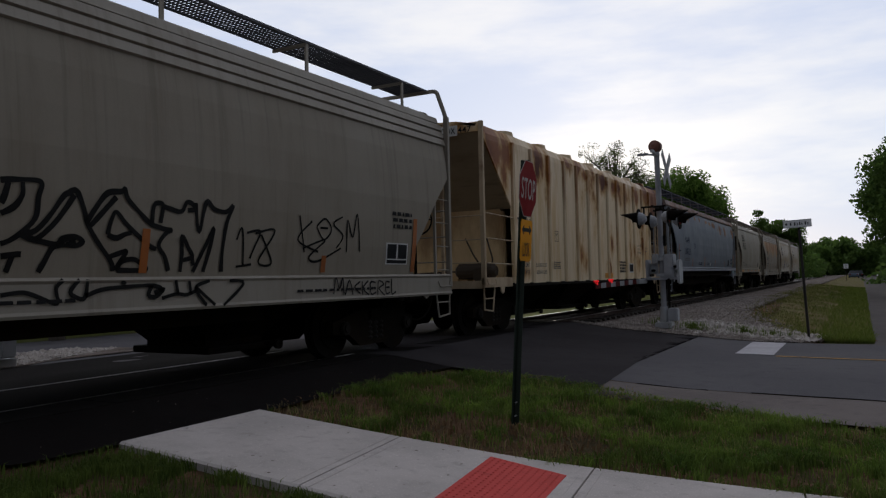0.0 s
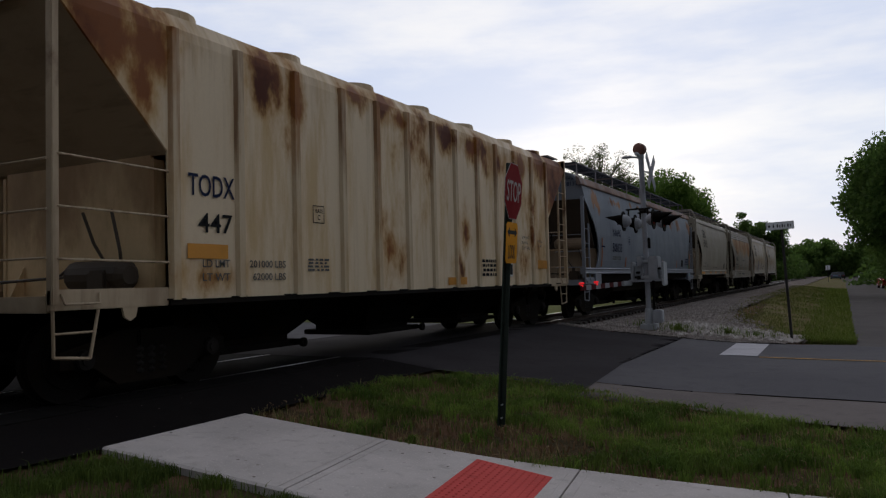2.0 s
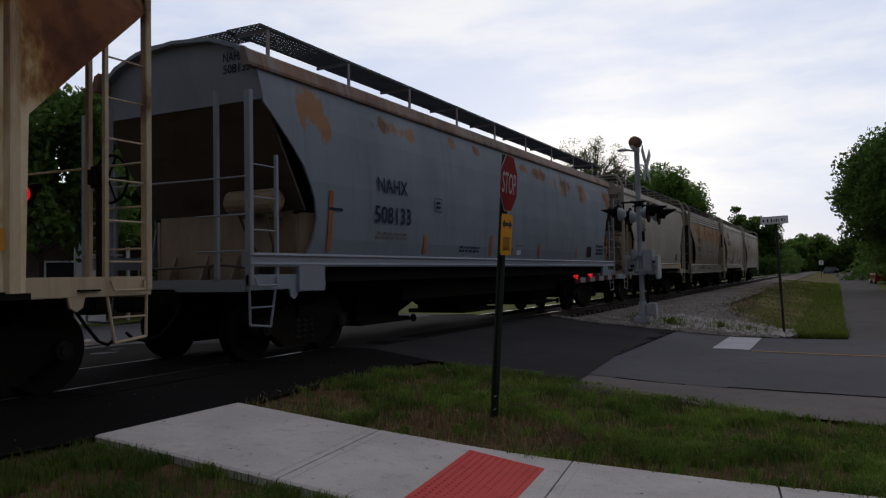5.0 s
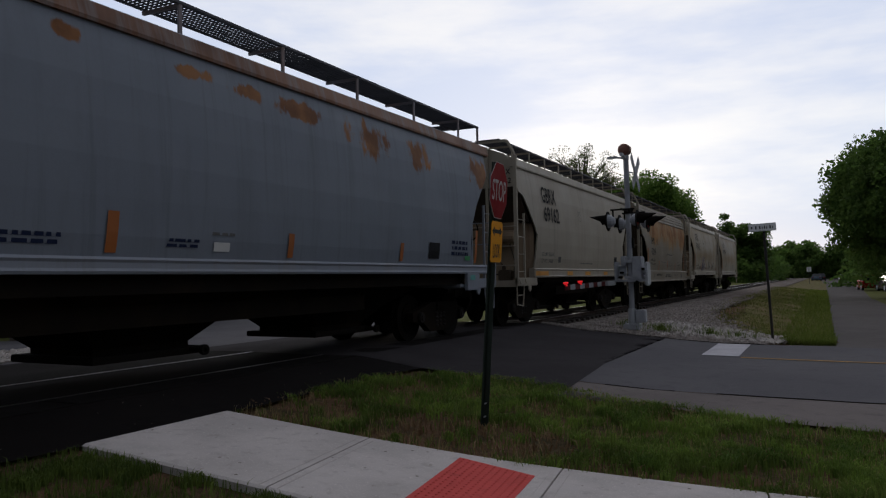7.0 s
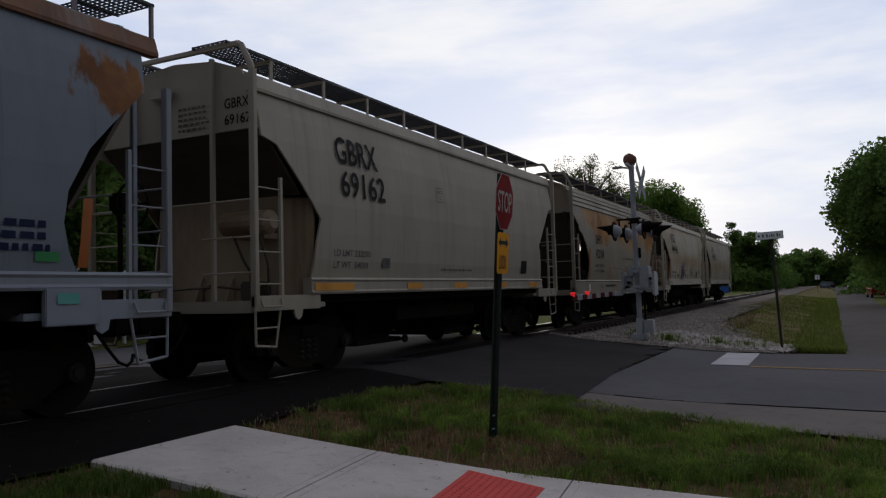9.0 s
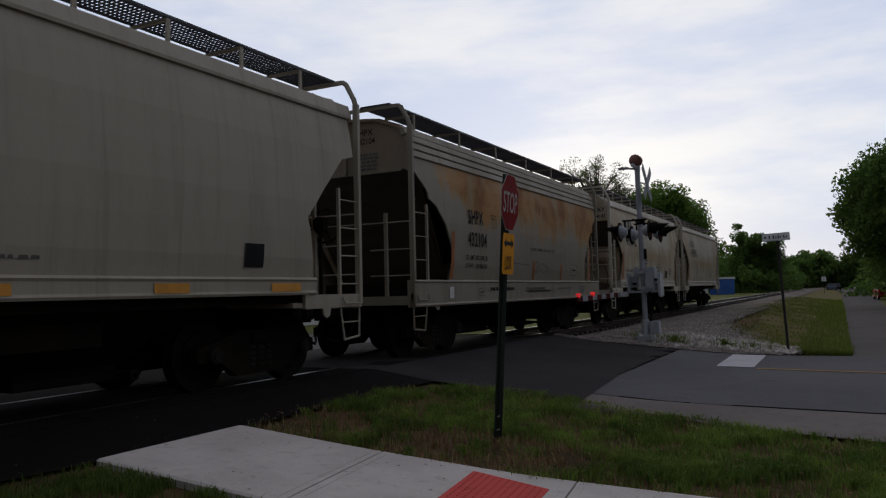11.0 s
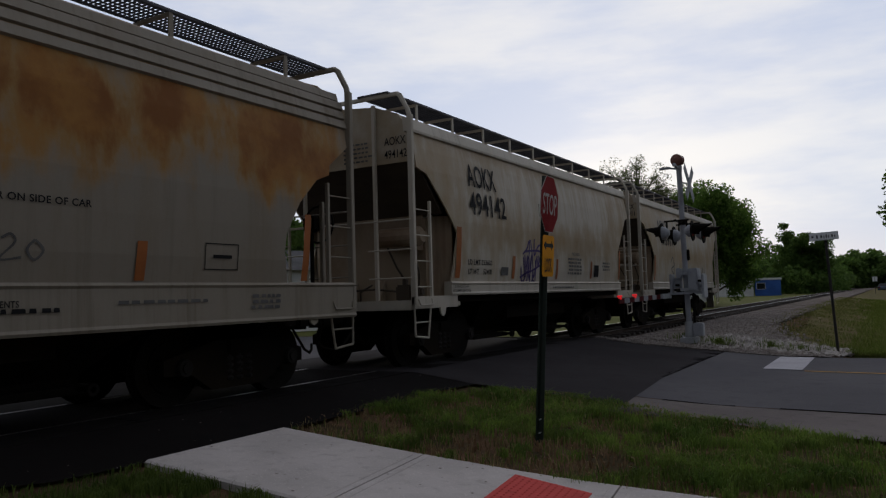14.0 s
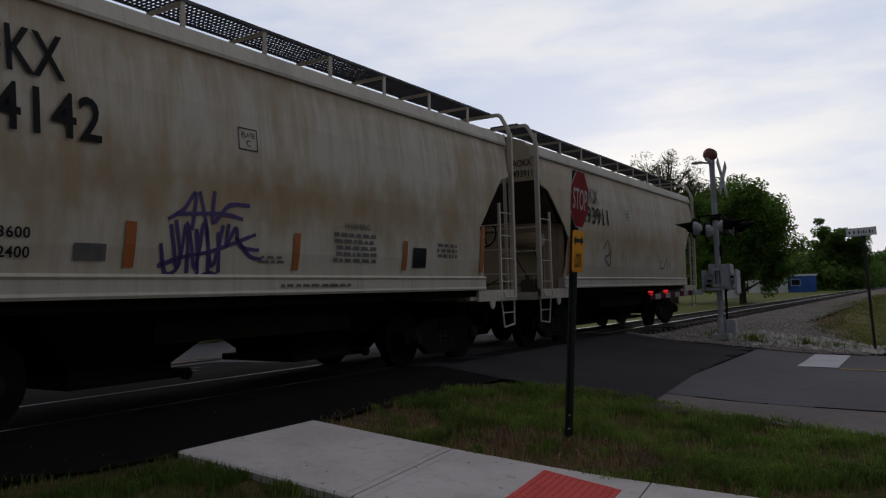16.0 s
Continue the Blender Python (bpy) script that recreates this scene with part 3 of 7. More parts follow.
# taller tufts that fan out from their roots
n = 1700
cx, cy = RNG.uniform(-5.6, 4.0, n), RNG.uniform(6.2, 10.3, n)
bare = (np.hypot((cx + 3.2) / 1.2, (cy - 6.9) / 0.9) < 1) | (np.hypot((cx + 5.3) / 0.9, (cy - 6.6) / 0.9) < 1)
keep = (cy < lawn_edge(cx) - 0.02) & ~(bare & (RNG.uniform(0, 1, n) < 0.85)) & (clumpy(cx, cy, 1.7, 0.18) | (RNG.uniform(0, 1, n) < 0.14))
cx, cy = cx[keep], cy[keep]
size = RNG.uniform(0.45, 1.35, len(cx))
x, y = np.repeat(cx, 50), np.repeat(cy, 50)
size = np.repeat(size, 50)
x, y = x + RNG.normal(0, 0.05, len(x)) * size, y + RNG.normal(0, 0.05, len(x)) * size
blades("grass_tufts", x, y, RNG.uniform(0.02, 0.085, len(x)) * size, RNG.uniform(0.0025, 0.005, len(x)), "grass_tuft", "taller green tufts in the corner grass", lean=1.0)
n = 6000
x, y = RNG.uniform(-5.7, 4.0, n), RNG.uniform(6.12, 10.4, n)
keep = (y < lawn_edge(x)) & (x > -5.7) & clumpy(x, y, 1.6, 0.0)
x, y = x[keep], y[keep]
blades("dry_grass", x, y, RNG.uniform(0.02, 0.07, len(x)), RNG.uniform(0.003, 0.005, len(x)), "grass_dry", "dry straw-coloured grass among the green", lean=1.2)
# dead leaves and straw lying between the clumps
n = 5200
x, y = RNG.uniform(-5.7, 4.0, n), RNG.uniform(6.15, 10.2, n)
keep = (y < lawn_edge(x) - 0.05) & (clumpy(x, y, 1.3, -0.05) | (np.hypot((x + 3.0) / 1.3, (y - 6.9) / 0.9) < 1))
x, y = x[keep], y[keep]
blades("leaf_litter", x, y, RNG.uniform(0.008, 0.03, len(x)), RNG.uniform(0.006, 0.014, len(x)), "litter", "dead leaves and straw in the corner grass", lean=2.2)
n = 60000
x, y = RNG.uniform(-6.4, 2.0, n), RNG.uniform(2.6, 4.36, n)
keep = (x > -5.6 - 0.4 * np.clip(3.6 - y, 0, 9)) & (clumpy(x, y, 1.9, 0.2) | (RNG.uniform(0, 1, n) < 0.12))
x, y = x[keep], y[keep]
blades("near_grass", x, y, RNG.uniform(0.015, 0.055, len(x)), RNG.uniform(0.003, 0.006, len(x)), "grass", "patchy grass along the walk", lean=0.9)
n = 52000
y = 19.9 + 60 * RNG.uniform(0, 1, n) ** 2.0
x = RNG.uniform(-4.4, 0.2, n)
lim = np.interp(y, [19.9, 22, 26, 40, 100], [-1.3, -1.9, -2.7, -3.7, -4.4])
keep = (x > lim + 1.2 * RNG.normal(0, 0.5, n)) & (x < 0.2) & ((x > -1.0) | clumpy(x, y, 0.9, -0.08))
x, y = x[keep], y[keep]
lush = x > -0.85 - 0.012 * (y - 20) + RNG.normal(0, 0.75, len(x))
k = np.clip((y - 15) / 25, 0.6, 2.2)
blades("bank_grass", x[lush], y[lush], RNG.uniform(0.07, 0.2, lush.sum()), RNG.uniform(0.006, 0.012, lush.sum()) * k[lush], "grass_bright", "lush bright green grass on the bank")
blades("bank_dry_grass", x[~lush], y[~lush], RNG.uniform(0.04, 0.13, (~lush).sum()), RNG.uniform(0.006, 0.01, (~lush).sum()) * k[~lush], "grass_olive", "thin olive grass beside the ballast")
n = 700
a, r = RNG.uniform(0, 6.3, n), np.abs(RNG.normal(0, 0.16, n))
cx = RNG.choice([-3.7, -2.55, -4.6, -1.9], n, p=[0.45, 0.25, 0.15, 0.15])
cy = np.where(cx < -4, 20.2, np.where(cx < -3, 19.6, 19.7))
blades("weeds", cx + 1.6 * r * np.cos(a), cy + r * np.sin(a), RNG.uniform(0.04, 0.2, n), RNG.uniform(0.005, 0.010, n), "grass", "straggling weeds in the crushed stone", 0.04)


def stones(name, x, y, size, mat, label, lift=0.02):
    n = len(x)
    base = np.array([[1, 0, 0], [-1, 0, 0], [0, 1, 0], [0, -1, 0], [0, 0, 1], [0, 0, -1]], float)
    faces = np.array([[0, 2, 4], [2, 1, 4], [1, 3, 4], [3, 0, 4], [2, 0, 5], [1, 2, 5], [3, 1, 5], [0, 3, 5]])
    z = np.array([float(height_of(a, b)) for a, b in zip(x, y)]) + lift
    a = RNG.uniform(0, 6.28, n)
    v = base[None] * RNG.uniform(0.6, 1.2, (n, 6, 1)) + RNG.normal(0, 0.18, (n, 6, 3))
    v = v * size[:, None, None] * np.array([1, 1, 0.7])
    c, s = np.cos(a)[:, None], np.sin(a)[:, None]
    v = np.stack([v[..., 0] * c - v[..., 1] * s, v[..., 0] * s + v[..., 1] * c, v[..., 2]], -1) + np.stack([x, y, z], 1)[:, None]
    f = faces[None] + (np.arange(n) * 6)[:, None, None]
    return tagged(raw(name, v.reshape(-1, 3), f.reshape(-1, 3), mat), label, "gravel", kind="stuff")


n = 16000
y = 18.95 + 24 * RNG.uniform(0, 1, n) ** 1.8
x = RNG.uniform(-6.6, -1.2, n)
keep = x < np.interp(y, [19, 21, 24, 28, 45], [-1.3, -1.9, -2.8, -3.7, -4.3]) + RNG.normal(0, 0.35, n)
x, y = x[keep], y[keep]
stones("crushed_stone", x, y, RNG.uniform(0.022, 0.065, len(x)), "stone", "grey crushed stone spilling to the road")
n = 1500
x, y = RNG.uniform(-4.2, -0.9, n), RNG.normal(20.2, 0.45, n)
keep = y > 19.1
stones("pale_stone", x[keep], y[keep], RNG.uniform(0.04, 0.10, keep.sum()), "stone_pale", "pale broken limestone along the road edge", 0.03)
n = 2500
x, y = RNG.uniform(-16.2, -12.3, n), RNG.uniform(4.2, 11.1, n)
keep = x < -12.35 - 0.55 * np.clip(y - 7.7, 0, 9)
x, y = x[keep], y[keep]
n = len(x)
stones("far_crushed_stone", x, y, RNG.uniform(0.03, 0.075, n), "stone_pale", "grey crushed stone around the far signal")
n = 30
x, y = RNG.uniform(-6.5, -5.5, n), RNG.uniform(2.5, 10.3, n)
stones("loose_pebbles", x, y, RNG.uniform(0.004, 0.008, n), "stone", "loose pebbles on the asphalt", 0.0)


def leaves(centres, per, spread, size, flat=0.75):
    n = len(centres) * per
    c = np.repeat(centres, per, 0)
    off = RNG.normal(0, 1, (n, 3))
    off *= (RNG.uniform(0, 1, n) ** 0.4 / np.linalg.norm(off, axis=1))[:, None] * np.repeat(spread, per)[:, None] * np.array([1, 1, flat])
    p = c + off
    u = RNG.normal(0, 1, (n, 3))
    u /= np.linalg.norm(u, axis=1)[:, None]
    w = np.cross(u, RNG.normal(0, 1, (n, 3)))
    w /= np.linalg.norm(w, axis=1)[:, None]
    s = RNG.uniform(0.6, 1.3, n)[:, None] * size
    v = np.stack([p - u * s, p + w * s * 0.55, p + u * s, p - w * s * 0.55], 1).reshape(-1, 3)
    k = np.arange(n) * 4
    return v, np.stack([k, k + 1, k + 2, k + 3], 1)


def broadleaf(at, height, spread, trunk_r, n_limbs, per, size, mat, label, crown_low=0.25, lean=0.0, sparse=False):
    """A tapered trunk, limbs, and a crown of leaf clumps with gaps between them."""
    x, y = at
    ob = thing("tree", pose(x, y, float(height_of(x, y)) - 0.05, 0, 0, RNG.uniform(0, 360)), label, "tree")
    bm = B()
    tube(bm, (0, 0, 0), (lean * 0.3, 0, height * 0.35), trunk_r, trunk_r * 0.7)
    tube(bm, (lean * 0.3, 0, height * 0.35), (lean, 0, height * 0.8), trunk_r * 0.7, trunk_r * 0.15)
    tips = []
    for i in range(n_limbs):
        a = i * 2.4 + RNG.uniform(-0.4, 0.4)
        z0 = height * RNG.uniform(crown_low * 0.8, 0.7)
        r = spread * RNG.uniform(0.45, 0.95) * (1.0 - 0.45 * max(0.0, z0 / height - 0.35))
        z1 = min(height * 0.97, z0 + height * RNG.uniform(0.08, 0.34))
        tip = Vector((math.cos(a) * r + lean * z1 / height, math.sin(a) * r, z1))
        root = Vector((lean * z0 / height, 0, z0))
        mid = root.lerp(tip, 0.5) + Vector((0, 0, height * 0.03))
        tube(bm, root, mid, trunk_r * 0.32, trunk_r * 0.18, 6)
        tube(bm, mid, tip, trunk_r * 0.18, trunk_r * 0.04, 5)
        for k in range(3):
            q = mid.lerp(tip, RNG.uniform(0.1, 1.0)) + Vector(RNG.normal(0, spread * 0.16, 3))
            tube(bm, mid.lerp(tip, 0.4 * k / 3 + 0.2), q, trunk_r * 0.08, trunk_r * 0.02, 4)
            tips.append(q)
        tips += [tip, mid.lerp(tip, 0.6)]
    tips.append(Vector((lean, 0, height * 0.93)))
    part("trunk", bm, "bark", ob)
    c = np.array([t[:] for t in tips])
    v, f = leaves(c, per, np.full(len(c), spread * (0.16 if sparse else 0.24)) * RNG.uniform(0.7, 1.3, len(c)), size)
    crown = raw("crown", v, f, mat, ob)
    return ob


# west of the track, beyond the train
RNG = np.random.default_rng(23)
broadleaf((-12.3, 62), 9.0, 4.0, 0.28, 74, 190, 0.12, "leaf", "broad full-leaved green tree beside the white shed", 0.12)
broadleaf((-18.2, 64), 12.8, 3.7, 0.42, 70, 55, 0.07, "leaf_young", "thin young-leaved tree with bare twigs", 0.35, 0.0, True)
broadleaf((-15.4, 68), 10.2, 3.8, 0.22, 44, 260, 0.11, "leaf", "leafy green tree behind the track", 0.15)
broadleaf((-13.2, 150), 10.8, 5.0, 0.24, 30, 160, 0.26, "leaf_dark", "round dark green tree by the railway", 0.1)
# large trees over the street
broadleaf((5.8, 58), 10.3, 5.5, 0.40, 90, 300, 0.15, "leaf_dark", "large leafy tree overhanging the street", 0.36)
broadleaf((11.6, 52), 11.6, 5.6, 0.38, 36, 360, 0.13, "leaf_dark", "tall dark green street tree", 0.1)
broadleaf((8.4, 82), 10.5, 5.3, 0.32, 44, 220, 0.19, "leaf_dark", "dark green tree beside the street", 0.12)
broadleaf((10.0, 112), 11.0, 6.0, 0.32, 24, 110, 0.24, "leaf", "green tree further along the street", 0.12)
# trees behind the train to the west
for at, hh in (((-36, 12), 7.4), ((-39, 22), 8.6), ((-32, 33), 7.4), ((-44, 4), 8.8), ((-28, 44), 8.4), ((-38, -10), 8.8)):
    broadleaf(at, hh, hh * 0.42, 0.25, 18, 90, 0.22, "leaf_dark", "dark green tree behind the far road", 0.2)


# shade trees before the far house
broadleaf((-21.6, 14.7), 7.6, 3.0, 0.24, 34, 150, 0.13, "leaf_dark", "leafy shade tree before the brick house", 0.34)
broadleaf((-23.0, 21.6), 7.2, 2.9, 0.2, 30, 150, 0.13, "leaf_dark", "leafy shade tree beside the brick house", 0.34)


def woods(name, x0, x1, y0, y1, n, height, per, label, mat="leaf_dark", leaf=0.42):
    """A far stand of trees, as one mass of leaf clumps with an uneven top, on dark stems."""
    x, y = RNG.uniform(x0, x1, n), RNG.uniform(y0, y1, n)
    top = height * (0.75 + 0.35 * np.array([noise.noise((a * 0.09, b * 0.06, 2.2)) for a, b in zip(x, y)])) * RNG.uniform(0.8, 1.08, n)
    cs = []
    for a, b, t in zip(x, y, top):
        m = 9
        z = t * RNG.uniform(0.06, 1.0, m) ** 0.8
        w = 2.4 * np.sqrt(np.clip(1.05 - (z / t) ** 2, 0.05, 1))
        cs.append(np.stack([a + RNG.normal(0, 1, m) * w * 0.7, b + RNG.normal(0, 1, m) * w * 0.7, z + float(height_of(a, b))], 1))
    c = np.concatenate(cs)
    v, f = leaves(c, per, np.full(len(c), 1.9), leaf)
    return tagged(raw(name, v, f, mat), label, "woods", kind="stuff")


woods("woods_ahead", -16, 18, 235, 290, 110, 11.5, 40, "dense dark green woods closing the far distance", leaf=0.6)
woods("woods_west", -60, -15, 150, 235, 90, 9.5, 36, "dark green woods beyond the lawn", leaf=0.55)
woods("woods_track", -16.0, -10.5, 142, 230, 46, 8.5, 44, "dark green trees lining the railway")
woods("woods_street", 8, 22, 120, 235, 80, 9.5, 40, "green trees lining the far street", leaf=0.5)
woods("woods_gap", -49, -37, 16, 50, 60, 9.0, 80, "leafy trees behind the far house", leaf=0.3)
# invented stand that blocks the bright sky showing through the car ends
woods("added_woods_field", -58, -37, 72, 122, 60, 8.5, 40, "dark green trees added to cover sky behind the cars", leaf=0.5)
woods("woods_behind", -75, -50, -40, 150, 90, 9.5, 26, "dark green trees beyond the far houses")
# two stands out of view, added to close the place and block low sky
woods("unseen_woods_east", 16, 40, -30, 120, 110, 13, 44, "unseen dark green trees added east to block low sky")
woods("unseen_woods_south", -45, 30, -62, -44, 120, 10, 44, "unseen dark green trees added south to block low sky")
woods("woods_kerb", 7.0, 22, 72, 128, 76, 9.0, 64, "dark green trees crowding the street", leaf=0.34)
woods("shrubs_street", 6.3, 10, 90, 132, 40, 3.6, 60, "dark shrubs under the street trees")


# ---- the train: covered hopper cars, each in its own space: x towards the walk, y along the train, z from the rail ----
RING = [(1.42, 1.545), (1.7, 1.585), (2.1, 1.605), (2.5, 1.61), (2.9, 1.59), (3.3, 1.555), (3.65, 1.50), (3.97, 1.43)]
FLAT = [(1.06, 1.565), (2.0, 1.565), (3.0, 1.565), (4.0, 1.565), (4.12, 1.55), (4.3, 1.45)]


def width_at(ring, z):
    return float(np.interp(z, [a for a, _ in ring], [b for _, b in ring]))


def side_panel(bm, ring, near_cut, far_cut, side, levels, columns=28, thick=0.03):
    """A side sheet between two shaped ends: cuts are rows of (height, place along the car), rising."""
    def ends(z):
        return [float(np.interp(z, [a for a, _ in c], [b for _, b in c])) for c in (near_cut, far_cut)]
    skins = []
    for inset in (0.0, thick):
        grid = []
        for z in levels:
            a, b = ends(z)
            grid.append([bm.verts.new((side * (width_at(ring, z) - inset), a + (b - a) * i / columns, z)) for i in range(columns + 1)])
        for p, q in zip(grid, grid[1:]):
            for i in range(columns):
                bm.faces.new((p[i], p[i + 1], q[i + 1], q[i]))
        skins.append(grid)
    o, n = skins
    for p, q in ((o[0], n[0]), (o[-1], n[-1])):
        for i in range(columns):
            bm.faces.new((p[i], p[i + 1], q[i + 1], q[i]))
    for k in range(len(levels) - 1):
        for i in (0, columns):
            bm.faces.new((o[k][i], o[k + 1][i], n[k + 1][i], n[k][i]))
    return bm


def letters(bm, mat, car):
    """Splits a text into its characters, each a part."""
    bm.verts.ensure_lookup_table()
    todo = set(bm.faces)
    while todo:
        front, group = [next(iter(todo))], []
        todo.discard(front[0])
        while front:
            f = front.pop()
            group.append(f)
            for v in f.verts:
                for g in v.link_faces:
                    if g in todo:
                        todo.discard(g)
                        front.append(g)
        one = B()
        seen = {v: one.verts.new(v.co) for v in {v for f in group for v in f.verts}}
        for f in group:
            one.faces.new([seen[v] for v in f.verts])
        part("letter", one, mat, car)
    bm.free()


def decal(car, text, ring, u0, u1, z0, z1, mat, name="lettering", label="", proud=0.015, shear=0.0, bar=False, weight=0.009):
    """A text, or a plain bar, laid on the near side of a car."""
    if bar:
        k = max(1, int((z1 - z0) / 0.1))
        vs = np.array([(a, i / k) for i in range(k + 1) for a in (0, 1)], float)
        fs = [(2 * i, 2 * i + 1, 2 * i + 3, 2 * i + 2) for i in range(k)]
    else:
        vs, fs = lettering(text, weight)
    bm = B()
    made = []
    for a, b in vs:
        z = z0 + (z1 - z0) * b
        made.append(bm.verts.new((width_at(ring, z) + proud, u0 + (u1 - u0) * a + shear * b, z)))
    for f in fs:
        try:
            bm.faces.new([made[i] for i in f])
        except ValueError:
            pass
    if bar or z1 - z0 < 0.15:
        ob = part(name, bm, mat, car, label)
        return ob if bar else tagged(ob, kind="stuff")
    return letters(bm, mat, car)


def end_decal(car, text, y, x0, x1, z0, z1, mat="ink", bar=False):
    """Writing on the near end wall, read from the front of the car."""
    if bar:
        vs, fs = np.array([(0, 0), (1, 0), (1, 1), (0, 1)], float), [(0, 1, 2, 3)]
    else:
        vs, fs = lettering(text)
    bm = B()
    made = [bm.verts.new((x0 + (x1 - x0) * a, y, z0 + (z1 - z0) * b)) for a, b in vs]
    for f in fs:
        try:
            bm.faces.new([made[i] for i in f])
        except ValueError:
            pass
    return letters(bm, mat, car)


def lines_of_text(car, ring, u0, u1, z0, z1, rows, mat="ink_grey", seed=1):
    """Small stencils that cannot be read: broken bars."""
    r = random.Random(seed)
    step = (z1 - z0) / rows
    for k in range(rows):
        bm = B()
        u = u0 + (u1 - u0) * r.uniform(0, 0.08)
        z = z1 - k * step
        a, b = z - step * 0.6, z
        edge = []
        while u < u1 - 0.03:
            e = min(u + r.uniform(0.05, 0.16), u1)
            edge += [(u, a + 0.003), (u + 0.004, b), (e - 0.004, b), (e, a + 0.003)]
            u = e + r.uniform(0.02, 0.05)
        pairs = [[bm.verts.new((width_at(ring, zz) + 0.010, uu, zz)) for zz in (a, top)] for uu, top in edge]
        for p, q in zip(pairs, pairs[1:]):
            bm.faces.new((p[0], q[0], q[1], p[1]))
        part("stencil", bm, mat, car)


def stroke(bm, ring, pts, w):
    """One spray stroke along points (place, height), as a flat ribbon on the side."""
    dense = []
    for k in range(len(pts) - 1):
        p0, p1, p2, p3 = pts[max(k - 1, 0)], pts[k], pts[k + 1], pts[min(k + 2, len(pts) - 1)]
        for i in range(6):
            t = i / 6
            dense.append(tuple(0.5 * (2 * b + (c - a) * t + (2 * a - 5 * b + 4 * c - d) * t * t + (3 * b - a - 3 * c + d) * t ** 3)
                               for a, b, c, d in zip(p0, p1, p2, p3)))
    dense.append(pts[-1])
    last = None
    for k, (u, z) in enumerate(dense):
        a, b = dense[max(k - 1, 0)], dense[min(k + 1, len(dense) - 1)]
        du, dz = b[0] - a[0], b[1] - a[1]
        l = math.hypot(du, dz) or 1.0
        ww = w * (0.85 + 0.3 * noise.noise((u * 5, z * 5, 1)))
        pair = [bm.verts.new((width_at(ring, z + s * du / l * ww) + 0.009, u - s * dz / l * ww, z + s * du / l * ww)) for s in (-1, 1)]
        if last:
            bm.faces.new((last[0], last[1], pair[1], pair[0]))
        last = pair


def graffiti(car, ring, strokes, w, mat, label, name="graffiti"):
    for s in strokes:
        bm = B()
        stroke(bm, ring, s, w)
        part(name, bm, mat, car, label)


WHEELSETS = []


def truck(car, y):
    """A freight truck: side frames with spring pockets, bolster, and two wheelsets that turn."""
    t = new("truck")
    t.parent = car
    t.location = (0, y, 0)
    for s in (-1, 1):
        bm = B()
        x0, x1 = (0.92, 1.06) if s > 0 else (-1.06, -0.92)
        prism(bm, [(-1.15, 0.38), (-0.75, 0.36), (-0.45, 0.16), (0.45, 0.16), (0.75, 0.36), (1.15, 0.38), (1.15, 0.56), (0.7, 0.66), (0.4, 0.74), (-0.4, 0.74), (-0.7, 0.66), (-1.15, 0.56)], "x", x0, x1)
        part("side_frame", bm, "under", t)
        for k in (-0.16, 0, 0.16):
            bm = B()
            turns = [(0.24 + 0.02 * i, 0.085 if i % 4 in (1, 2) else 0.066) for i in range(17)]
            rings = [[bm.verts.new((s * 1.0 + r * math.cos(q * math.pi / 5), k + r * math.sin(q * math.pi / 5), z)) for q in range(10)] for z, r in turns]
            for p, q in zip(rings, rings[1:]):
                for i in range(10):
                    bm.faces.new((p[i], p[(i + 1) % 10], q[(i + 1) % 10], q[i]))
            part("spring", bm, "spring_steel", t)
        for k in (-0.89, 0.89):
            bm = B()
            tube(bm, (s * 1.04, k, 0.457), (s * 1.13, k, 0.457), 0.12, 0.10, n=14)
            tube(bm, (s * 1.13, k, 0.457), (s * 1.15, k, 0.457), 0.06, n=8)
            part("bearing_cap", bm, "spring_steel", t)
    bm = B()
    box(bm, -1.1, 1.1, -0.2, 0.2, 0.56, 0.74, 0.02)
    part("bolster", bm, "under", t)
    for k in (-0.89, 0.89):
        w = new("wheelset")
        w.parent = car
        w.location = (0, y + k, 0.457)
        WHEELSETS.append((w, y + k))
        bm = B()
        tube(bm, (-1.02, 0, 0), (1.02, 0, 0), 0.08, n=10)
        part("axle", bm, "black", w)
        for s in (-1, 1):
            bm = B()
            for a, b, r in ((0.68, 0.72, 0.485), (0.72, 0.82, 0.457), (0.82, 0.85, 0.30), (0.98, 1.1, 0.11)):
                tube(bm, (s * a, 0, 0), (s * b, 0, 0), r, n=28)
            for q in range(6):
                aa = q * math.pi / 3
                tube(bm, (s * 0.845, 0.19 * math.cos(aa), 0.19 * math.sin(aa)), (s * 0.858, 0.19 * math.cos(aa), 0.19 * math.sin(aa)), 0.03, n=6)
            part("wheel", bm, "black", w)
    return t


def ladder(car, foot, across, z0, z1, step, mat, rung_r=0.011, stile=0.022):
    """Two stiles and round rungs; across is the step from one stile to the other."""
    bm = B()
    f, a = Vector(foot), Vector(across)
    for p in (f, f + a):
        box(bm, p.x - stile, p.x + stile, p.y - stile, p.y + stile, z0, z1)
    z = z0 + step * 0.6
    while z < z1 - 0.05:
        tube(bm, f + Vector((0, 0, z)), f + a + Vector((0, 0, z)), rung_r, n=6)
        z += step
    return part("ladder", bm, mat, car)


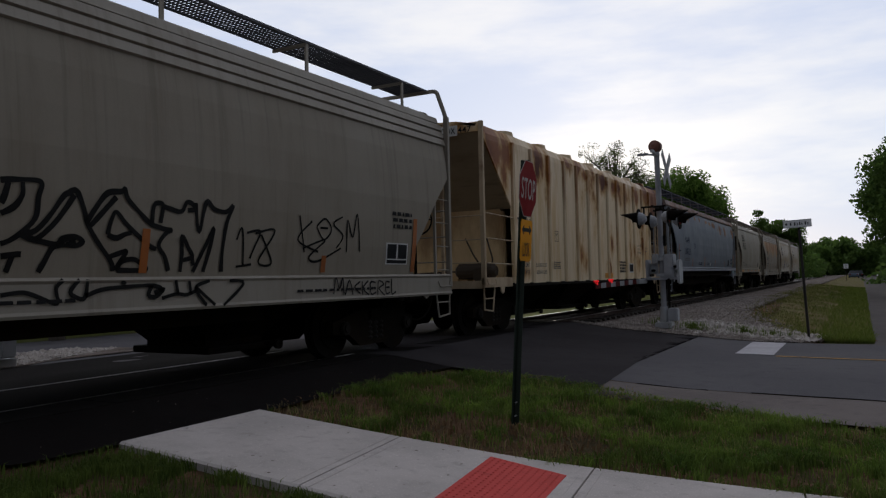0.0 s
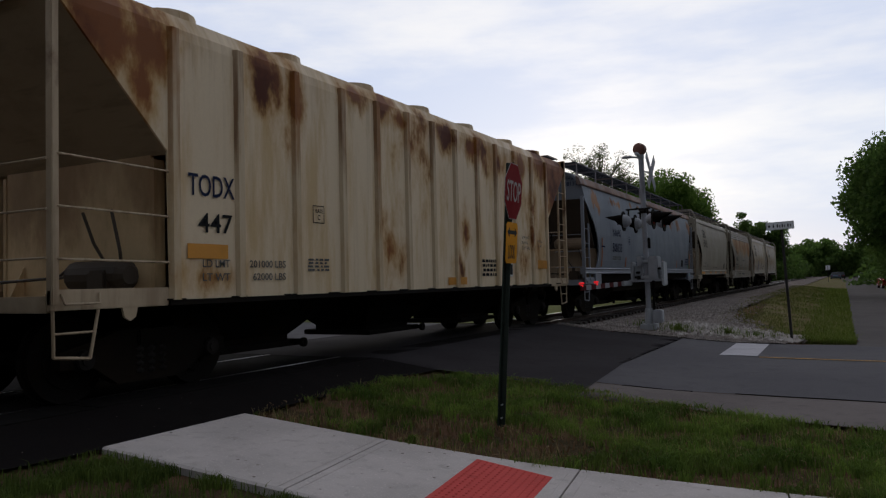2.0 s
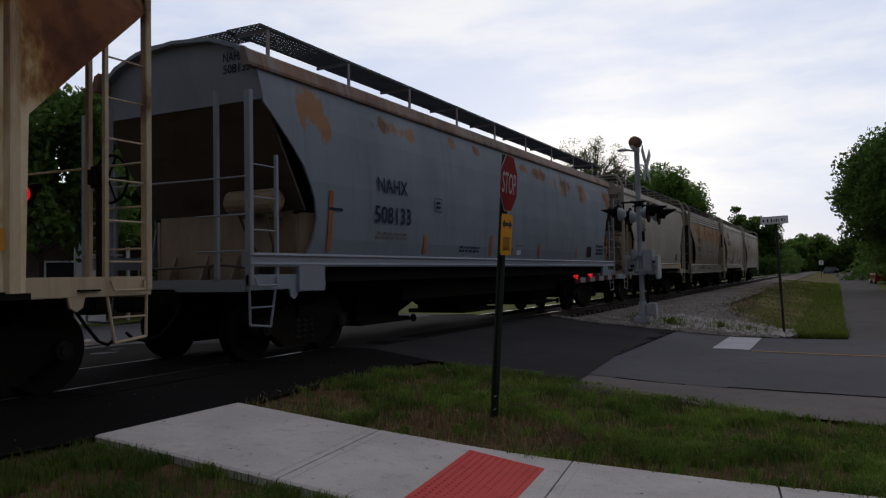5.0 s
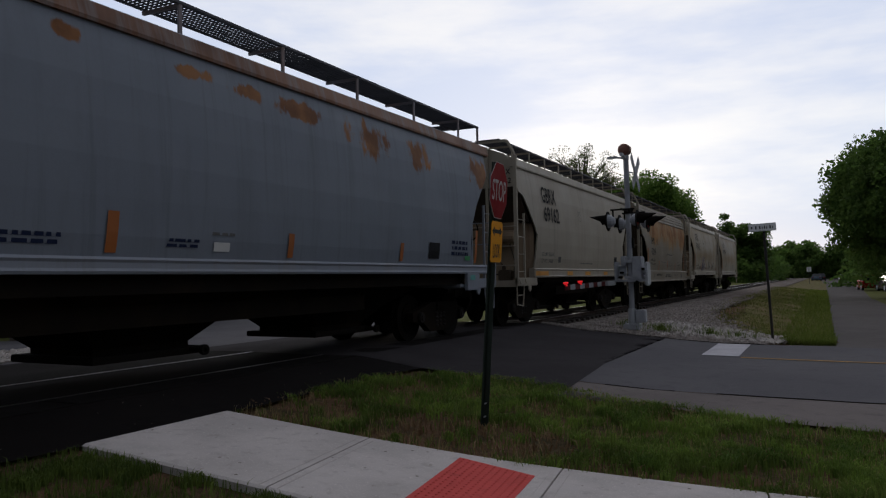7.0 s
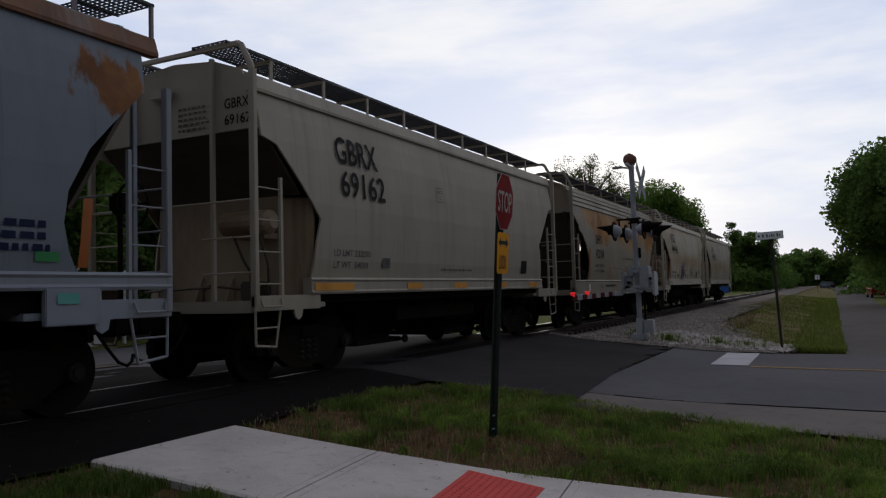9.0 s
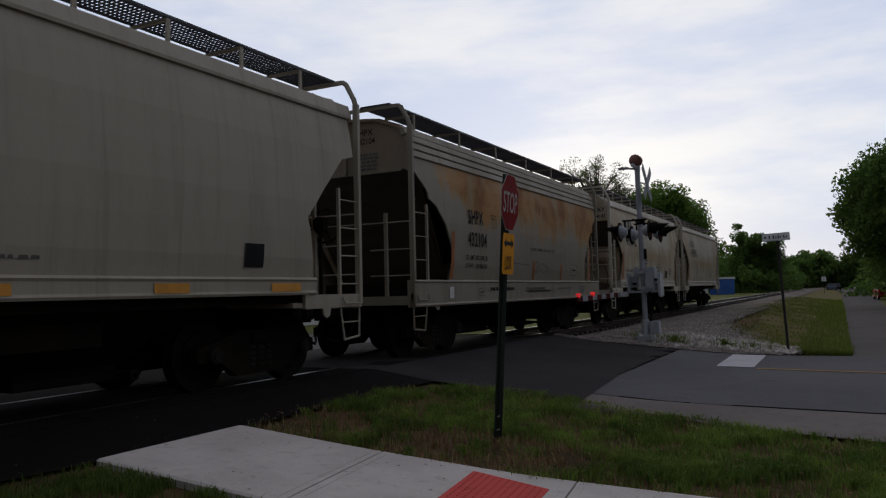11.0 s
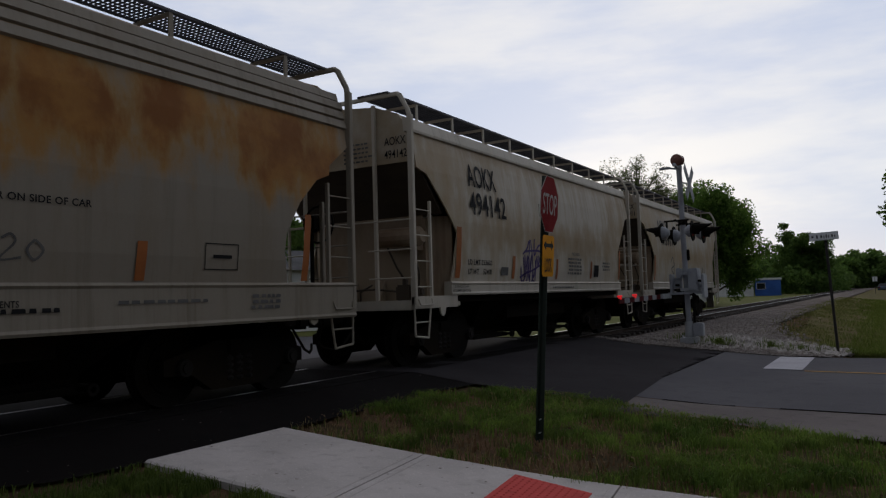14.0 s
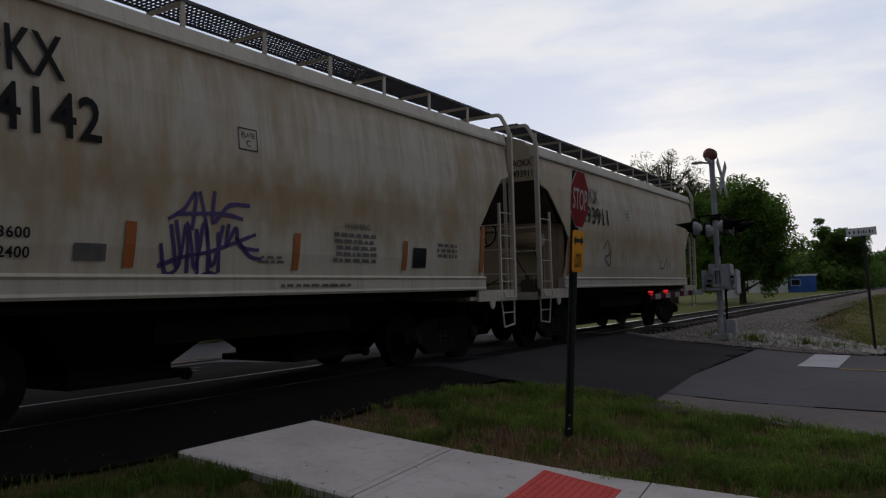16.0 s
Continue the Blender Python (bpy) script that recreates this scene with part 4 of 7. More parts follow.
def grating(car, x0, x1, y0, y1, z, mat="grate", pitch=0.062):
    bm = B()
    n = max(3, int((x1 - x0) / 0.075))
    for i in range(n + 1):
        x = x0 + (x1 - x0) * i / n
        t = 0.012 if i in (0, n) else 0.004
        box(bm, x - t, x + t, y0, y1, z - (0.035 if i in (0, n) else 0.02), z)
    k = int((y1 - y0) / pitch)
    for i in range(k + 1):
        y = y0 + (y1 - y0) * i / k
        box(bm, x0, x1, y - 0.006, y + 0.006, z - 0.02, z - 0.002)
    return part("running_board", bm, mat, car)


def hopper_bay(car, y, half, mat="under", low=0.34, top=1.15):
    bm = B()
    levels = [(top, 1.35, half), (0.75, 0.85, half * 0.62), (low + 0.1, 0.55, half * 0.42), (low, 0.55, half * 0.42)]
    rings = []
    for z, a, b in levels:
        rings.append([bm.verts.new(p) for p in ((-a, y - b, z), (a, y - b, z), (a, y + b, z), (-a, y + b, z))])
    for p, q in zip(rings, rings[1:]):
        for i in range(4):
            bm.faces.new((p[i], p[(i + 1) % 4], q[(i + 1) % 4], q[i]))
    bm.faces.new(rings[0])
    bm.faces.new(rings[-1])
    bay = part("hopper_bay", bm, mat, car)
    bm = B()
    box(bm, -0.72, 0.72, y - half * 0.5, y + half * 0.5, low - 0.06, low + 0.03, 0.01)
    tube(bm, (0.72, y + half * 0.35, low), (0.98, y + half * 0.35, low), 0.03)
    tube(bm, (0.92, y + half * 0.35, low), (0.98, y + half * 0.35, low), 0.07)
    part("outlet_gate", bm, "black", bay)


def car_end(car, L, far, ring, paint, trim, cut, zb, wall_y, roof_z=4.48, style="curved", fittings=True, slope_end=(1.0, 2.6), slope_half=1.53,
            bulk_half=1.15, end_posts=((0.76, 0.12, 1.1, 4.42),), rail_z=4.53, rails=True, slope_mat="slope_shade", bulk_mat="end_tan"):
    """End wall, slope sheet, bulkhead, platform, posts, ladders, steps and coupler at one end."""
    f = (lambda v: L - v) if far else (lambda v: v)

    def yy(a, b):
        return (f(b), f(a)) if far else (a, b)
    bm = B()
    if style == "curved":
        outline = [(-width_at(ring, zb), zb)] + [(-width_at(ring, z), z) for z, _ in ring if z > zb]
        outline += [(-1.22, 4.24), (-0.75, roof_z - 0.07), (0, roof_z), (0.75, roof_z - 0.07), (1.22, 4.24)]
        outline += [(width_at(ring, z), z) for z, _ in reversed(ring) if z > zb] + [(width_at(ring, zb), zb)]
        outline = [(a * 0.985, b) for a, b in outline]
        prism(bm, outline, "y", *yy(wall_y, wall_y + 0.05))
    else:
        box(bm, -1.56, 1.56, *yy(wall_y, wall_y + 0.06), zb, 4.33)
    part("end_wall", bm, paint, car)
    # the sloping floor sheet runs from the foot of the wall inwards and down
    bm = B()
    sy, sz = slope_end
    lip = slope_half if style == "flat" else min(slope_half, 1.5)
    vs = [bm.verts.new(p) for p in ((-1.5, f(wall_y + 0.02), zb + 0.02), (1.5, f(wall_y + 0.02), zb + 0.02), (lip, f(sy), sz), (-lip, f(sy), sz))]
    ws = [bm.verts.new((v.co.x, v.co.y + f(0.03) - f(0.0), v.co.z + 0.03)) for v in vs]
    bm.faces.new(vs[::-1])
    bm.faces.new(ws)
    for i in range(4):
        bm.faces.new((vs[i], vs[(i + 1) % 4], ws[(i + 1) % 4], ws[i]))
    # darkness of this downward-facing sheet is painted shade, not only its own paint
    part("slope_sheet", bm, slope_mat, car, "slope sheet with its shade put into the colour")
    if bulk_half:
        bm = B()
        box(bm, -bulk_half, bulk_half, *yy(sy - 0.02, sy + 0.03), 1.08, sz + 0.02, 0.008)
        part("bulkhead", bm, bulk_mat, car, "rust-stained end panel")
        for s in (-1, 1):
            bm = B()
            prism(bm, [(s * bulk_half, f(sy - 0.03)), (s * (bulk_half + 0.06), f(sy - 0.03)), (s * (bulk_half + 0.06), f(sy + 0.12)), (s * bulk_half, f(sy + 0.12))], "z", 1.08, sz - 0.04)
            part("panel_edge", bm, bulk_mat, car)
            if style == "curved":
                # shear plate from the end panel out to the side sheet
                bm = B()
                plan = [(s * (bulk_half + 0.05), sy + 0.04), (s * 1.51, cut + 0.02), (s * 1.51, cut + 0.06), (s * (bulk_half + 0.05), sy + 0.08)]
                prism(bm, [(x, f(y)) for x, y in plan], "z", 1.08, sz - 0.01)
                part("shear_plate", bm, bulk_mat, car)
        for x in (-0.95, -0.3, 0.3, 0.95):
            bm = B()
            prism(bm, [(f(sy - 0.03), 1.1), (f(sy - 0.22), 1.1), (f(sy - 0.03), 1.5)], "x", x - 0.015, x + 0.015)
            part("gusset", bm, bulk_mat, car)
    else:
        for s in (-1, 1):
            bm = B()
            drop = Vector((0, f(sy) - f(wall_y + 0.05), sz - zb)).normalized()
            p, q = Vector((s * (lip - 0.02), f(wall_y + 0.05), zb - 0.05)), Vector((s * (lip - 0.02), f(sy), sz - 0.03))
            tube(bm, p - drop * 0.1, q, 0.05, n=4)
            # the right stiffener takes the slope sheet's painted shade, the left its own paint
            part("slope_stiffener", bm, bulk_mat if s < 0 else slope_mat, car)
        bm = B()
        prism(bm, [(f(sy + 0.05), 1.06), (f(sy + 0.6), 1.06), (f(sy + 0.3), 1.75), (f(sy - 0.02), sz)], "x", -lip, lip)
        part("hopper_end", bm, bulk_mat, car)
    bm = B()
    box(bm, -1.5, 1.5, *yy(0.02, cut + 0.3), 1.02, 1.09, 0.008)
    box(bm, -1.5, 1.5, *yy(0.0, 0.06), 0.98, 1.14, 0.008)
    for s in (-1, 1):
        box(bm, s * 1.53 - 0.03, s * 1.53 + 0.03, *yy(0.0, cut + 0.1), 1.0, 1.2, 0.006)
    part("platform", bm, trim, car)
    top = 4.15 if style == "curved" else 4.34
    for s in (-1, 1):
        # corner post, which bends inwards to carry the end rail
        bm = B()
        box(bm, s * 1.535 - 0.045, s * 1.535 + 0.045, *yy(0.0, 0.08), 1.05, top if rails else zb + 0.05, 0.008)
        if style == "curved" and rails:
            bent(bm, [(s * 1.535, f(0.04), top - 0.04), (s * 1.50, f(0.04), top + 0.08), (s * 1.36, f(0.04), rail_z - 0.04), (s * 1.3, f(0.05), rail_z)], 0.042, 6)
        part("corner_post", bm, trim, car)
        for x, y, z0, z1 in end_posts:
            if x == 0 and s < 0:
                continue
            bm = B()
            box(bm, s * x - 0.03, s * x + 0.03, *yy(y - 0.03, y + 0.03), z0, z1, 0.006)
            part("end_post", bm, trim, car)
        if style == "curved" or far:
            ladder(car, (s * 1.54, f(0.56), 0), (0, f(0.04) - f(0.56), 0), 1.1, 2.78 if style == "curved" else 3.75, 0.42, trim)
        else:
            for z in (1.50, 2.0, 2.50):
                bm = B()
                bent(bm, [(s * 1.52, f(0.02), z), (s * 1.60, f(0.08), z - 0.01), (s * 1.60, f(1.36), z - 0.03), (s * 1.55, f(1.42), z - 0.03)], 0.013, 6)
                part("grab_iron", bm, trim, car)
        for z in (1.5, 1.96, 2.44):
            bm = B()
            tube(bm, (s * 1.53, f(-0.02), z), (s * 0.7, f(-0.02), z), 0.012, n=6)
            if z > 2.4 and s > 0:
                tube(bm, (s * 0.7, f(-0.02), z), (-1.53, f(-0.02), z + 0.02), 0.012, n=6)
            part("grab_iron", bm, trim, car)
        bm = B()
        bent(bm, [(s * 1.53, f(0.04), 1.02), (s * 1.53, f(0.05), 0.56), (s * 1.53, f(0.44), 0.52), (s * 1.53, f(0.54), 1.02)], 0.017, 6)
        tube(bm, (s * 1.53, f(0.05), 0.78), (s * 1.53, f(0.50), 0.78), 0.012, n=6)
        part("sill_step", bm, trim, car)
        bm = B()
        bent(bm, [(s * 1.57, f(0.1), 1.16), (s * 1.60, f(0.12), 1.06), (s * 1.60, f(0.5), 1.06), (s * 1.57, f(0.52), 1.16)], 0.012, 6)
        part("grab_iron", bm, trim, car)
        bm = B()
        prism(bm, [(f(0.78), 1.1), (f(1.02), 1.1), (f(0.97), 0.9), (f(0.90), 0.86), (f(0.83), 0.9)], "x", s * 1.54 - 0.015, s * 1.54 + 0.015)
        part("roping_staple", bm, trim, car)
    if style == "curved" and rails:
        bm = B()
        bent(bm, [(-1.3, f(0.05), rail_z), (1.3, f(0.05), rail_z)], 0.042, 4)
        part("end_rail", bm, trim, car)
    # coupler and air hose
    bm = B()
    box(bm, -0.12, 0.12, *yy(-0.42, 1.6), 0.78, 0.98, 0.02)
    box(bm, -0.18, 0.18, *yy(-0.62, -0.36), 0.74, 1.0, 0.04)
    box(bm, -0.3, 0.3, *yy(0.0, 1.8), 0.7, 1.04, 0.02)
    part("coupler", bm, "under", car)
    bm = B()
    bent(bm, [(0.35, f(0.02), 0.82), (0.37, f(-0.12), 0.62), (0.34, f(-0.3), 0.44), (0.28, f(-0.48), 0.38), (0.2, f(-0.62), 0.42), (0.15, f(-0.68), 0.5)], 0.02, 6)
    part("air_hose", bm, "black", car)
    if fittings and bulk_half:
        c = sy - 0.32
        high = 2.22 if style == "curved" else 1.34
        bm = B()
        tube(bm, (0.45, f(c), high), (1.25, f(c), high), 0.17, n=14)
        tube(bm, (0.38, f(c), high), (0.45, f(c), high), 0.10, 0.17, n=14)
        tube(bm, (1.25, f(c), high), (1.32, f(c), high), 0.17, 0.10, n=14)
        part("air_reservoir", bm, bulk_mat if style == "curved" else "slope_shade", car)
        for x in (0.6, 1.1):
            bm = B()
            box(bm, x - 0.03, x + 0.03, *yy(c, sy), high - 0.22, high - 0.14)
            part("reservoir_bracket", bm, bulk_mat, car)
        bm = B()
        box(bm, 0.85, 1.15, *yy(c - 0.2, c + 0.15), 1.12, 1.40, 0.03)
        box(bm, 1.12, 1.3, *yy(c - 0.1, c + 0.05), 1.2, 1.36, 0.03)
        tube(bm, (0.95, f(c - 0.03), 1.1), (0.95, f(c - 0.03), 1.5), 0.05)
        # brake valve and pipes reuse the slope sheets' dark material
        part("brake_valve", bm, "slope_shade", car)
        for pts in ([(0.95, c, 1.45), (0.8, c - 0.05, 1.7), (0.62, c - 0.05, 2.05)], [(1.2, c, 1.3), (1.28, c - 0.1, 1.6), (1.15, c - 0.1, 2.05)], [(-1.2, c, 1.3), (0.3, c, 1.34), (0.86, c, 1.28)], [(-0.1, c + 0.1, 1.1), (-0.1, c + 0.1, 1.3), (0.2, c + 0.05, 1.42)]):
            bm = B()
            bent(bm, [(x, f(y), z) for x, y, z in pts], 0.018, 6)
            part("brake_pipe", bm, "slope_shade", car)
    if not fittings:
        bm = B()
        for k in range(20):
            a0, a1 = k * math.pi / 10, (k + 1) * math.pi / 10
            tube(bm, (0.86 + 0.27 * math.cos(a0), f(-0.06), 2.3 + 0.27 * math.sin(a0)), (0.86 + 0.27 * math.cos(a1), f(-0.06), 2.3 + 0.27 * math.sin(a1)), 0.017, n=5)
        for k in range(5):
            a0 = k * math.pi * 0.4
            tube(bm, (0.86, f(-0.02), 2.3), (0.86 + 0.27 * math.cos(a0), f(-0.06), 2.3 + 0.27 * math.sin(a0)), 0.012, n=5)
        part("brake_wheel", bm, "black", car)
        bm = B()
        box(bm, 0.76, 0.96, *yy(0.0, 0.2), 2.18, 2.42, 0.04)
        tube(bm, (0.86, f(0.1), 1.1), (0.86, f(0.1), 2.2), 0.03)
        part("brake_housing", bm, "black", car)


def hopper(label, L, ring, paint, trim, near_cut, far_cut, sill, zb, bays, stripes, chord="plain", walk_posts=8, cut_depth=1.3, walk_z=4.58, rails=True, wall_y=0.18, rail_z=4.53, ends=None, group="hopper cars of the train"):
    """A curved-side covered hopper car."""
    car = thing("hopper_car", pose(TRACK, 0, 0), label, "railcar", group)
    levels = [a for a, _ in ring]
    dense = sorted(set(levels + [z for z, _ in near_cut] + [1.55, 1.9, 2.3, 2.7, 3.1, 3.5]))
    dense = [z for z in dense if levels[0] <= z <= levels[-1]]
    for s in (1, -1):
        part("side_sheet", side_panel(B(), ring, near_cut, far_cut, s, dense), paint, car, smooth=False)
        z0, z1, kind = sill
        bm = B()
        a, b = (near_cut[0][1] - 0.03, far_cut[0][1] + 0.03) if kind == "short" else (0.02, L - 0.02)
        w = ring[0][1]
        prism(bm, [(s * (w - 0.12), z0), (s * (w + 0.03), z0), (s * (w + 0.045), z0 + 0.03), (s * (w + 0.03), z0 + 0.06), (s * (w + 0.03), z1 - 0.06),
                   (s * (w + 0.05), z1 - 0.03), (s * (w + 0.02), z1), (s * (w - 0.12), z1)], "y", a, b)
        part("side_sill", bm, trim, car)
        bm = B()
        t = ring[-1][1]
        if chord == "ribbed":
            bm.free()
            for z in (3.66, 3.80, 3.94, 4.08):
                bm = B()
                wz = width_at(ring, min(z, 3.97)) - max(0, z - 3.97) * 0.7
                prism(bm, [(s * (wz - 0.05), z - 0.065), (s * (wz + 0.012), z - 0.065), (s * (wz + 0.045), z - 0.045), (s * (wz + 0.012), z + 0.06), (s * (wz - 0.05), z + 0.065)], "y", 0.1, L - 0.1)
                part("chord_rib", bm, trim, car)
            continue
        prism(bm, [(s * (t - 0.06), 3.9), (s * (t + 0.055), 3.9), (s * (t + 0.06), 3.94), (s * (t + 0.0), 4.12), (s * (t - 0.09), 4.16)], "y", 0.1, L - 0.1)
        part("top_chord", bm, trim, car)
    # roof with its long hatch
    bm = B()
    arc = [(-1.36, 4.10), (-1.15, 4.25), (-0.7, 4.40), (0, 4.46), (0.7, 4.40), (1.15, 4.25), (1.36, 4.10)]
    prism(bm, arc + [(a * 0.97, b - 0.05) for a, b in reversed(arc)], "y", 0.22, L - 0.22)
    part("roof", bm, paint, car)
    bm = B()
    k = 0.9
    while k < L - 2.0:
        box(bm, -0.3, 0.3, k, k + 1.9, 4.43, 4.54, 0.03)
        k += 2.0
    part("hatch_cover", bm, paint, car)
    for s in (-1, 1):
        grating(car, min(s * 0.55, s * 1.14), max(s * 0.55, s * 1.14), *((-0.02, L + 0.02) if rails else (0.72, L + 0.15)), walk_z)
        for i in range(walk_posts):
            y = 0.9 + (L - 1.8) * i / (walk_posts - 1)
            bm = B()
            box(bm, s * 1.13 - 0.012, s * 1.13 + 0.012, y - 0.03, y + 0.03, 4.1, walk_z)
            box(bm, min(s * 0.5, s * 1.13), max(s * 0.5, s * 1.13), y - 0.02, y + 0.02, walk_z - 0.07, walk_z - 0.025)
            part("walk_bracket", bm, trim, car)
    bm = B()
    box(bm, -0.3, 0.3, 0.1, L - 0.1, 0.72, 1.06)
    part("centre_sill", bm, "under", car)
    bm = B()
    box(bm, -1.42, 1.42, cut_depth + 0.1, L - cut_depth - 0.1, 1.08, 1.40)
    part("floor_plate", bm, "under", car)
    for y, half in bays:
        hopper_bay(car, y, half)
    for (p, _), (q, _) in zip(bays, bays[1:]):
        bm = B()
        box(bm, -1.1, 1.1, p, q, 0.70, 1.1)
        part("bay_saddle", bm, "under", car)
    for far in (False, True):
        car_end(car, L, far, ring, paint, trim, cut_depth, zb, wall_y, fittings=not far, rails=rails, rail_z=rail_z, **(ends or {}))
    if not rails:
        for y in (0.75, L - 0.4):
            grating(car, -0.54, 0.54, y, y + 0.5, walk_z)
        for s in (-1, 1):
            bm = B()
            box(bm, s * 1.13 - 0.02, s * 1.13 + 0.02, L + 0.10, L + 0.14, 4.1, walk_z)
            box(bm, s * 1.13 - 0.02, s * 1.13 + 0.02, L - 0.5, L + 0.14, 4.08, 4.12)
            part("walk_bracket", bm, trim, car)
    for y in (1.75, L - 1.75):
        truck(car, y)
    for u, z0, z1, w, mat in stripes:
        decal(car, "", ring, u, u + w, z0, z1, mat, "reflector_strip", bar=True, shear=0.05 * (z1 - z0))
    return car


CARS = []


def cut_pair(L, points):
    near = sorted((z, u) for u, z in points)
    return near, [(z, L - u) for z, u in near]


def frame_box(car, ring, u0, u1, z0, z1, mat="ink", inner=2, words=False):
    """A small stencilled frame with lines in it."""
    t = 0.012
    bm = B()
    rim = [[bm.verts.new((width_at(ring, zz) + 0.010, uu, zz)) for uu, zz in ((u0 + d, z0 + d), (u1 - d, z0 + d), (u1 - d, z1 - d), (u0 + d, z1 - d))] for d in (0, t)]
    for i in range(4):
        bm.faces.new((rim[0][i], rim[0][(i + 1) % 4], rim[1][(i + 1) % 4], rim[1][i]))
    part("stencil", bm, mat, car)
    if words:
        w, h = u1 - u0, z1 - z0
        decal(car, "PLATE", ring, u0 + 0.16 * w, u1 - 0.16 * w, z0 + 0.58 * h, z0 + 0.80 * h, mat)
        decal(car, "C", ring, u0 + 0.38 * w, u1 - 0.38 * w, z0 + 0.18 * h, z0 + 0.46 * h, mat)
        return
    for k in range(inner):
        zc = z0 + (z1 - z0) * (k + 1) / (inner + 1)
        decal(car, "", ring, u0 + 0.22 * (u1 - u0), u1 - 0.22 * (u1 - u0), zc - 0.02, zc + 0.02, mat, "stencil", bar=True)


# first car: grey, sprayed with black graffiti (its own zero lies 17.5 m before its rear end)
M["paint_a"] = car_paint("dull_grey_green_car_paint", (0.246, 0.216, 0.170), haze=(0.18, 0.145, 0.105), haze_amount=0.4)
M["trim_a"] = car_paint("grey_green_sill_paint", (0.29, 0.262, 0.22), haze=(0.19, 0.15, 0.11), haze_amount=0.35)
L = 17.55
U = -5.35
RING_A = [(1.25, 1.535)] + RING[1:]
near, far = cut_pair(L, [(0.13, 3.97), (0.13, 3.0), (0.66, 2.49), (0.96, 2.12), (1.27, 1.76), (1.39, 1.56), (1.385, 1.25)])
car = hopper("dull grey covered hopper car sprayed with black graffiti", L, RING_A, "paint_a", "trim_a", near, far, (0.91, 1.28, "long"), 2.9,
             [(4.2, 1.2), (8.5, 1.2), (13.1, 1.25)], [(5.36 - U, 1.32, 1.78, 0.10, "orange"), (8.37 - U, 1.32, 1.55, 0.10, "orange"), (10.75 - U, 1.32, 2.2, 0.12, "orange"),
                                                    (2.4 - U, 1.32, 1.8, 0.10, "orange"), (-0.6 - U, 1.32, 1.8, 0.10, "orange")], "ribbed", 7, 1.4, walk_z=4.70, rail_z=4.66, ends=dict(slope_end=(1.3, 1.7), bulk_half=0))
o = -U
graffiti(car, RING_A, [
    [(9.24, 2.13), (9.39, 2.15), (9.61, 2.15), (9.59, 2.01), (9.57, 1.83), (9.46, 1.7), (9.34, 1.61), (9.26, 1.58)],
    [(9.44, 2.13), (9.44, 2.02), (9.37, 1.91), (9.25, 1.84)],
    [(9.31, 2.12), (9.28, 2.0), (9.25, 1.93)],
    [(9.27, 1.47), (9.4, 1.49), (9.45, 1.49)],
    [(9.37, 1.47), (9.32, 1.33)]], 0.031, "spray_black", "large black outline graffiti letter")
graffiti(car, RING_A, [
    [(9.43, 1.68), (9.56, 1.7), (9.69, 1.83), (9.83, 2.03), (9.88, 2.07), (9.97, 2.1), (10.05, 1.94), (10.1, 1.79), (10.2, 1.64), (10.38, 1.43), (10.4, 1.34)],
    [(9.95, 2.06), (9.8, 1.84), (9.67, 1.7), (9.57, 1.62)],
    [(9.43, 1.67), (9.54, 1.63), (9.68, 1.6), (9.79, 1.59), (9.84, 1.65), (9.96, 1.67), (10.05, 1.62), (9.97, 1.58), (9.82, 1.58), (9.74, 1.55), (9.67, 1.42), (9.62, 1.33)],
    [(9.82, 1.61), (9.9, 1.64), (9.96, 1.62), (9.88, 1.59)]], 0.031, "spray_black", "large black outline graffiti letter")
graffiti(car, RING_A, [
    [(10.08, 1.8), (10.19, 1.97), (10.31, 2.11), (10.47, 2.14), (10.51, 2.17), (10.54, 2.08), (10.65, 1.98), (10.83, 1.84), (11.01, 1.79), (11.11, 1.78), (11.02, 1.73), (10.95, 1.61), (11.04, 1.49), (11.1, 1.34)],
    [(10.41, 2.08), (10.28, 1.94), (10.12, 1.77)],
    [(10.32, 1.7), (10.35, 1.82), (10.41, 1.93), (10.52, 1.83), (10.66, 1.72), (10.82, 1.61), (10.92, 1.57)],
    [(10.32, 1.7), (10.42, 1.67), (10.52, 1.71), (10.6, 1.73)],
    [(10.35, 1.48), (10.44, 1.51), (10.55, 1.54), (10.49, 1.44), (10.43, 1.35)],
    [(10.45, 1.37), (10.51, 1.44), (10.65, 1.46), (10.76, 1.4), (10.79, 1.35), (10.45, 1.35)]], 0.031, "spray_black", "large black outline graffiti letter")
graffiti(car, RING_A, [
    [(10.85, 1.84), (10.87, 2.02), (10.93, 2.06), (10.99, 2.03), (10.96, 1.85)],
    [(10.99, 2.03), (11.08, 2.01), (11.24, 1.99), (11.31, 2.09), (11.38, 2.09), (11.44, 2.03), (11.33, 2.01)],
    [(11.44, 2.1), (11.5, 1.78), (11.6, 2.12), (11.72, 2.05), (11.91, 2.03), (12.02, 2.11), (11.92, 1.9), (11.87, 1.6), (11.87, 1.33)],
    [(11.26, 1.33), (11.27, 1.53), (11.26, 1.72), (11.36, 1.59), (11.42, 1.5), (11.29, 1.46)],
    [(11.44, 1.33), (11.59, 1.6), (11.72, 1.83), (11.67, 1.6), (11.59, 1.33)],
    [(11.44, 1.4), (11.42, 1.5)]], 0.031, "spray_black", "large black outline graffiti letter")
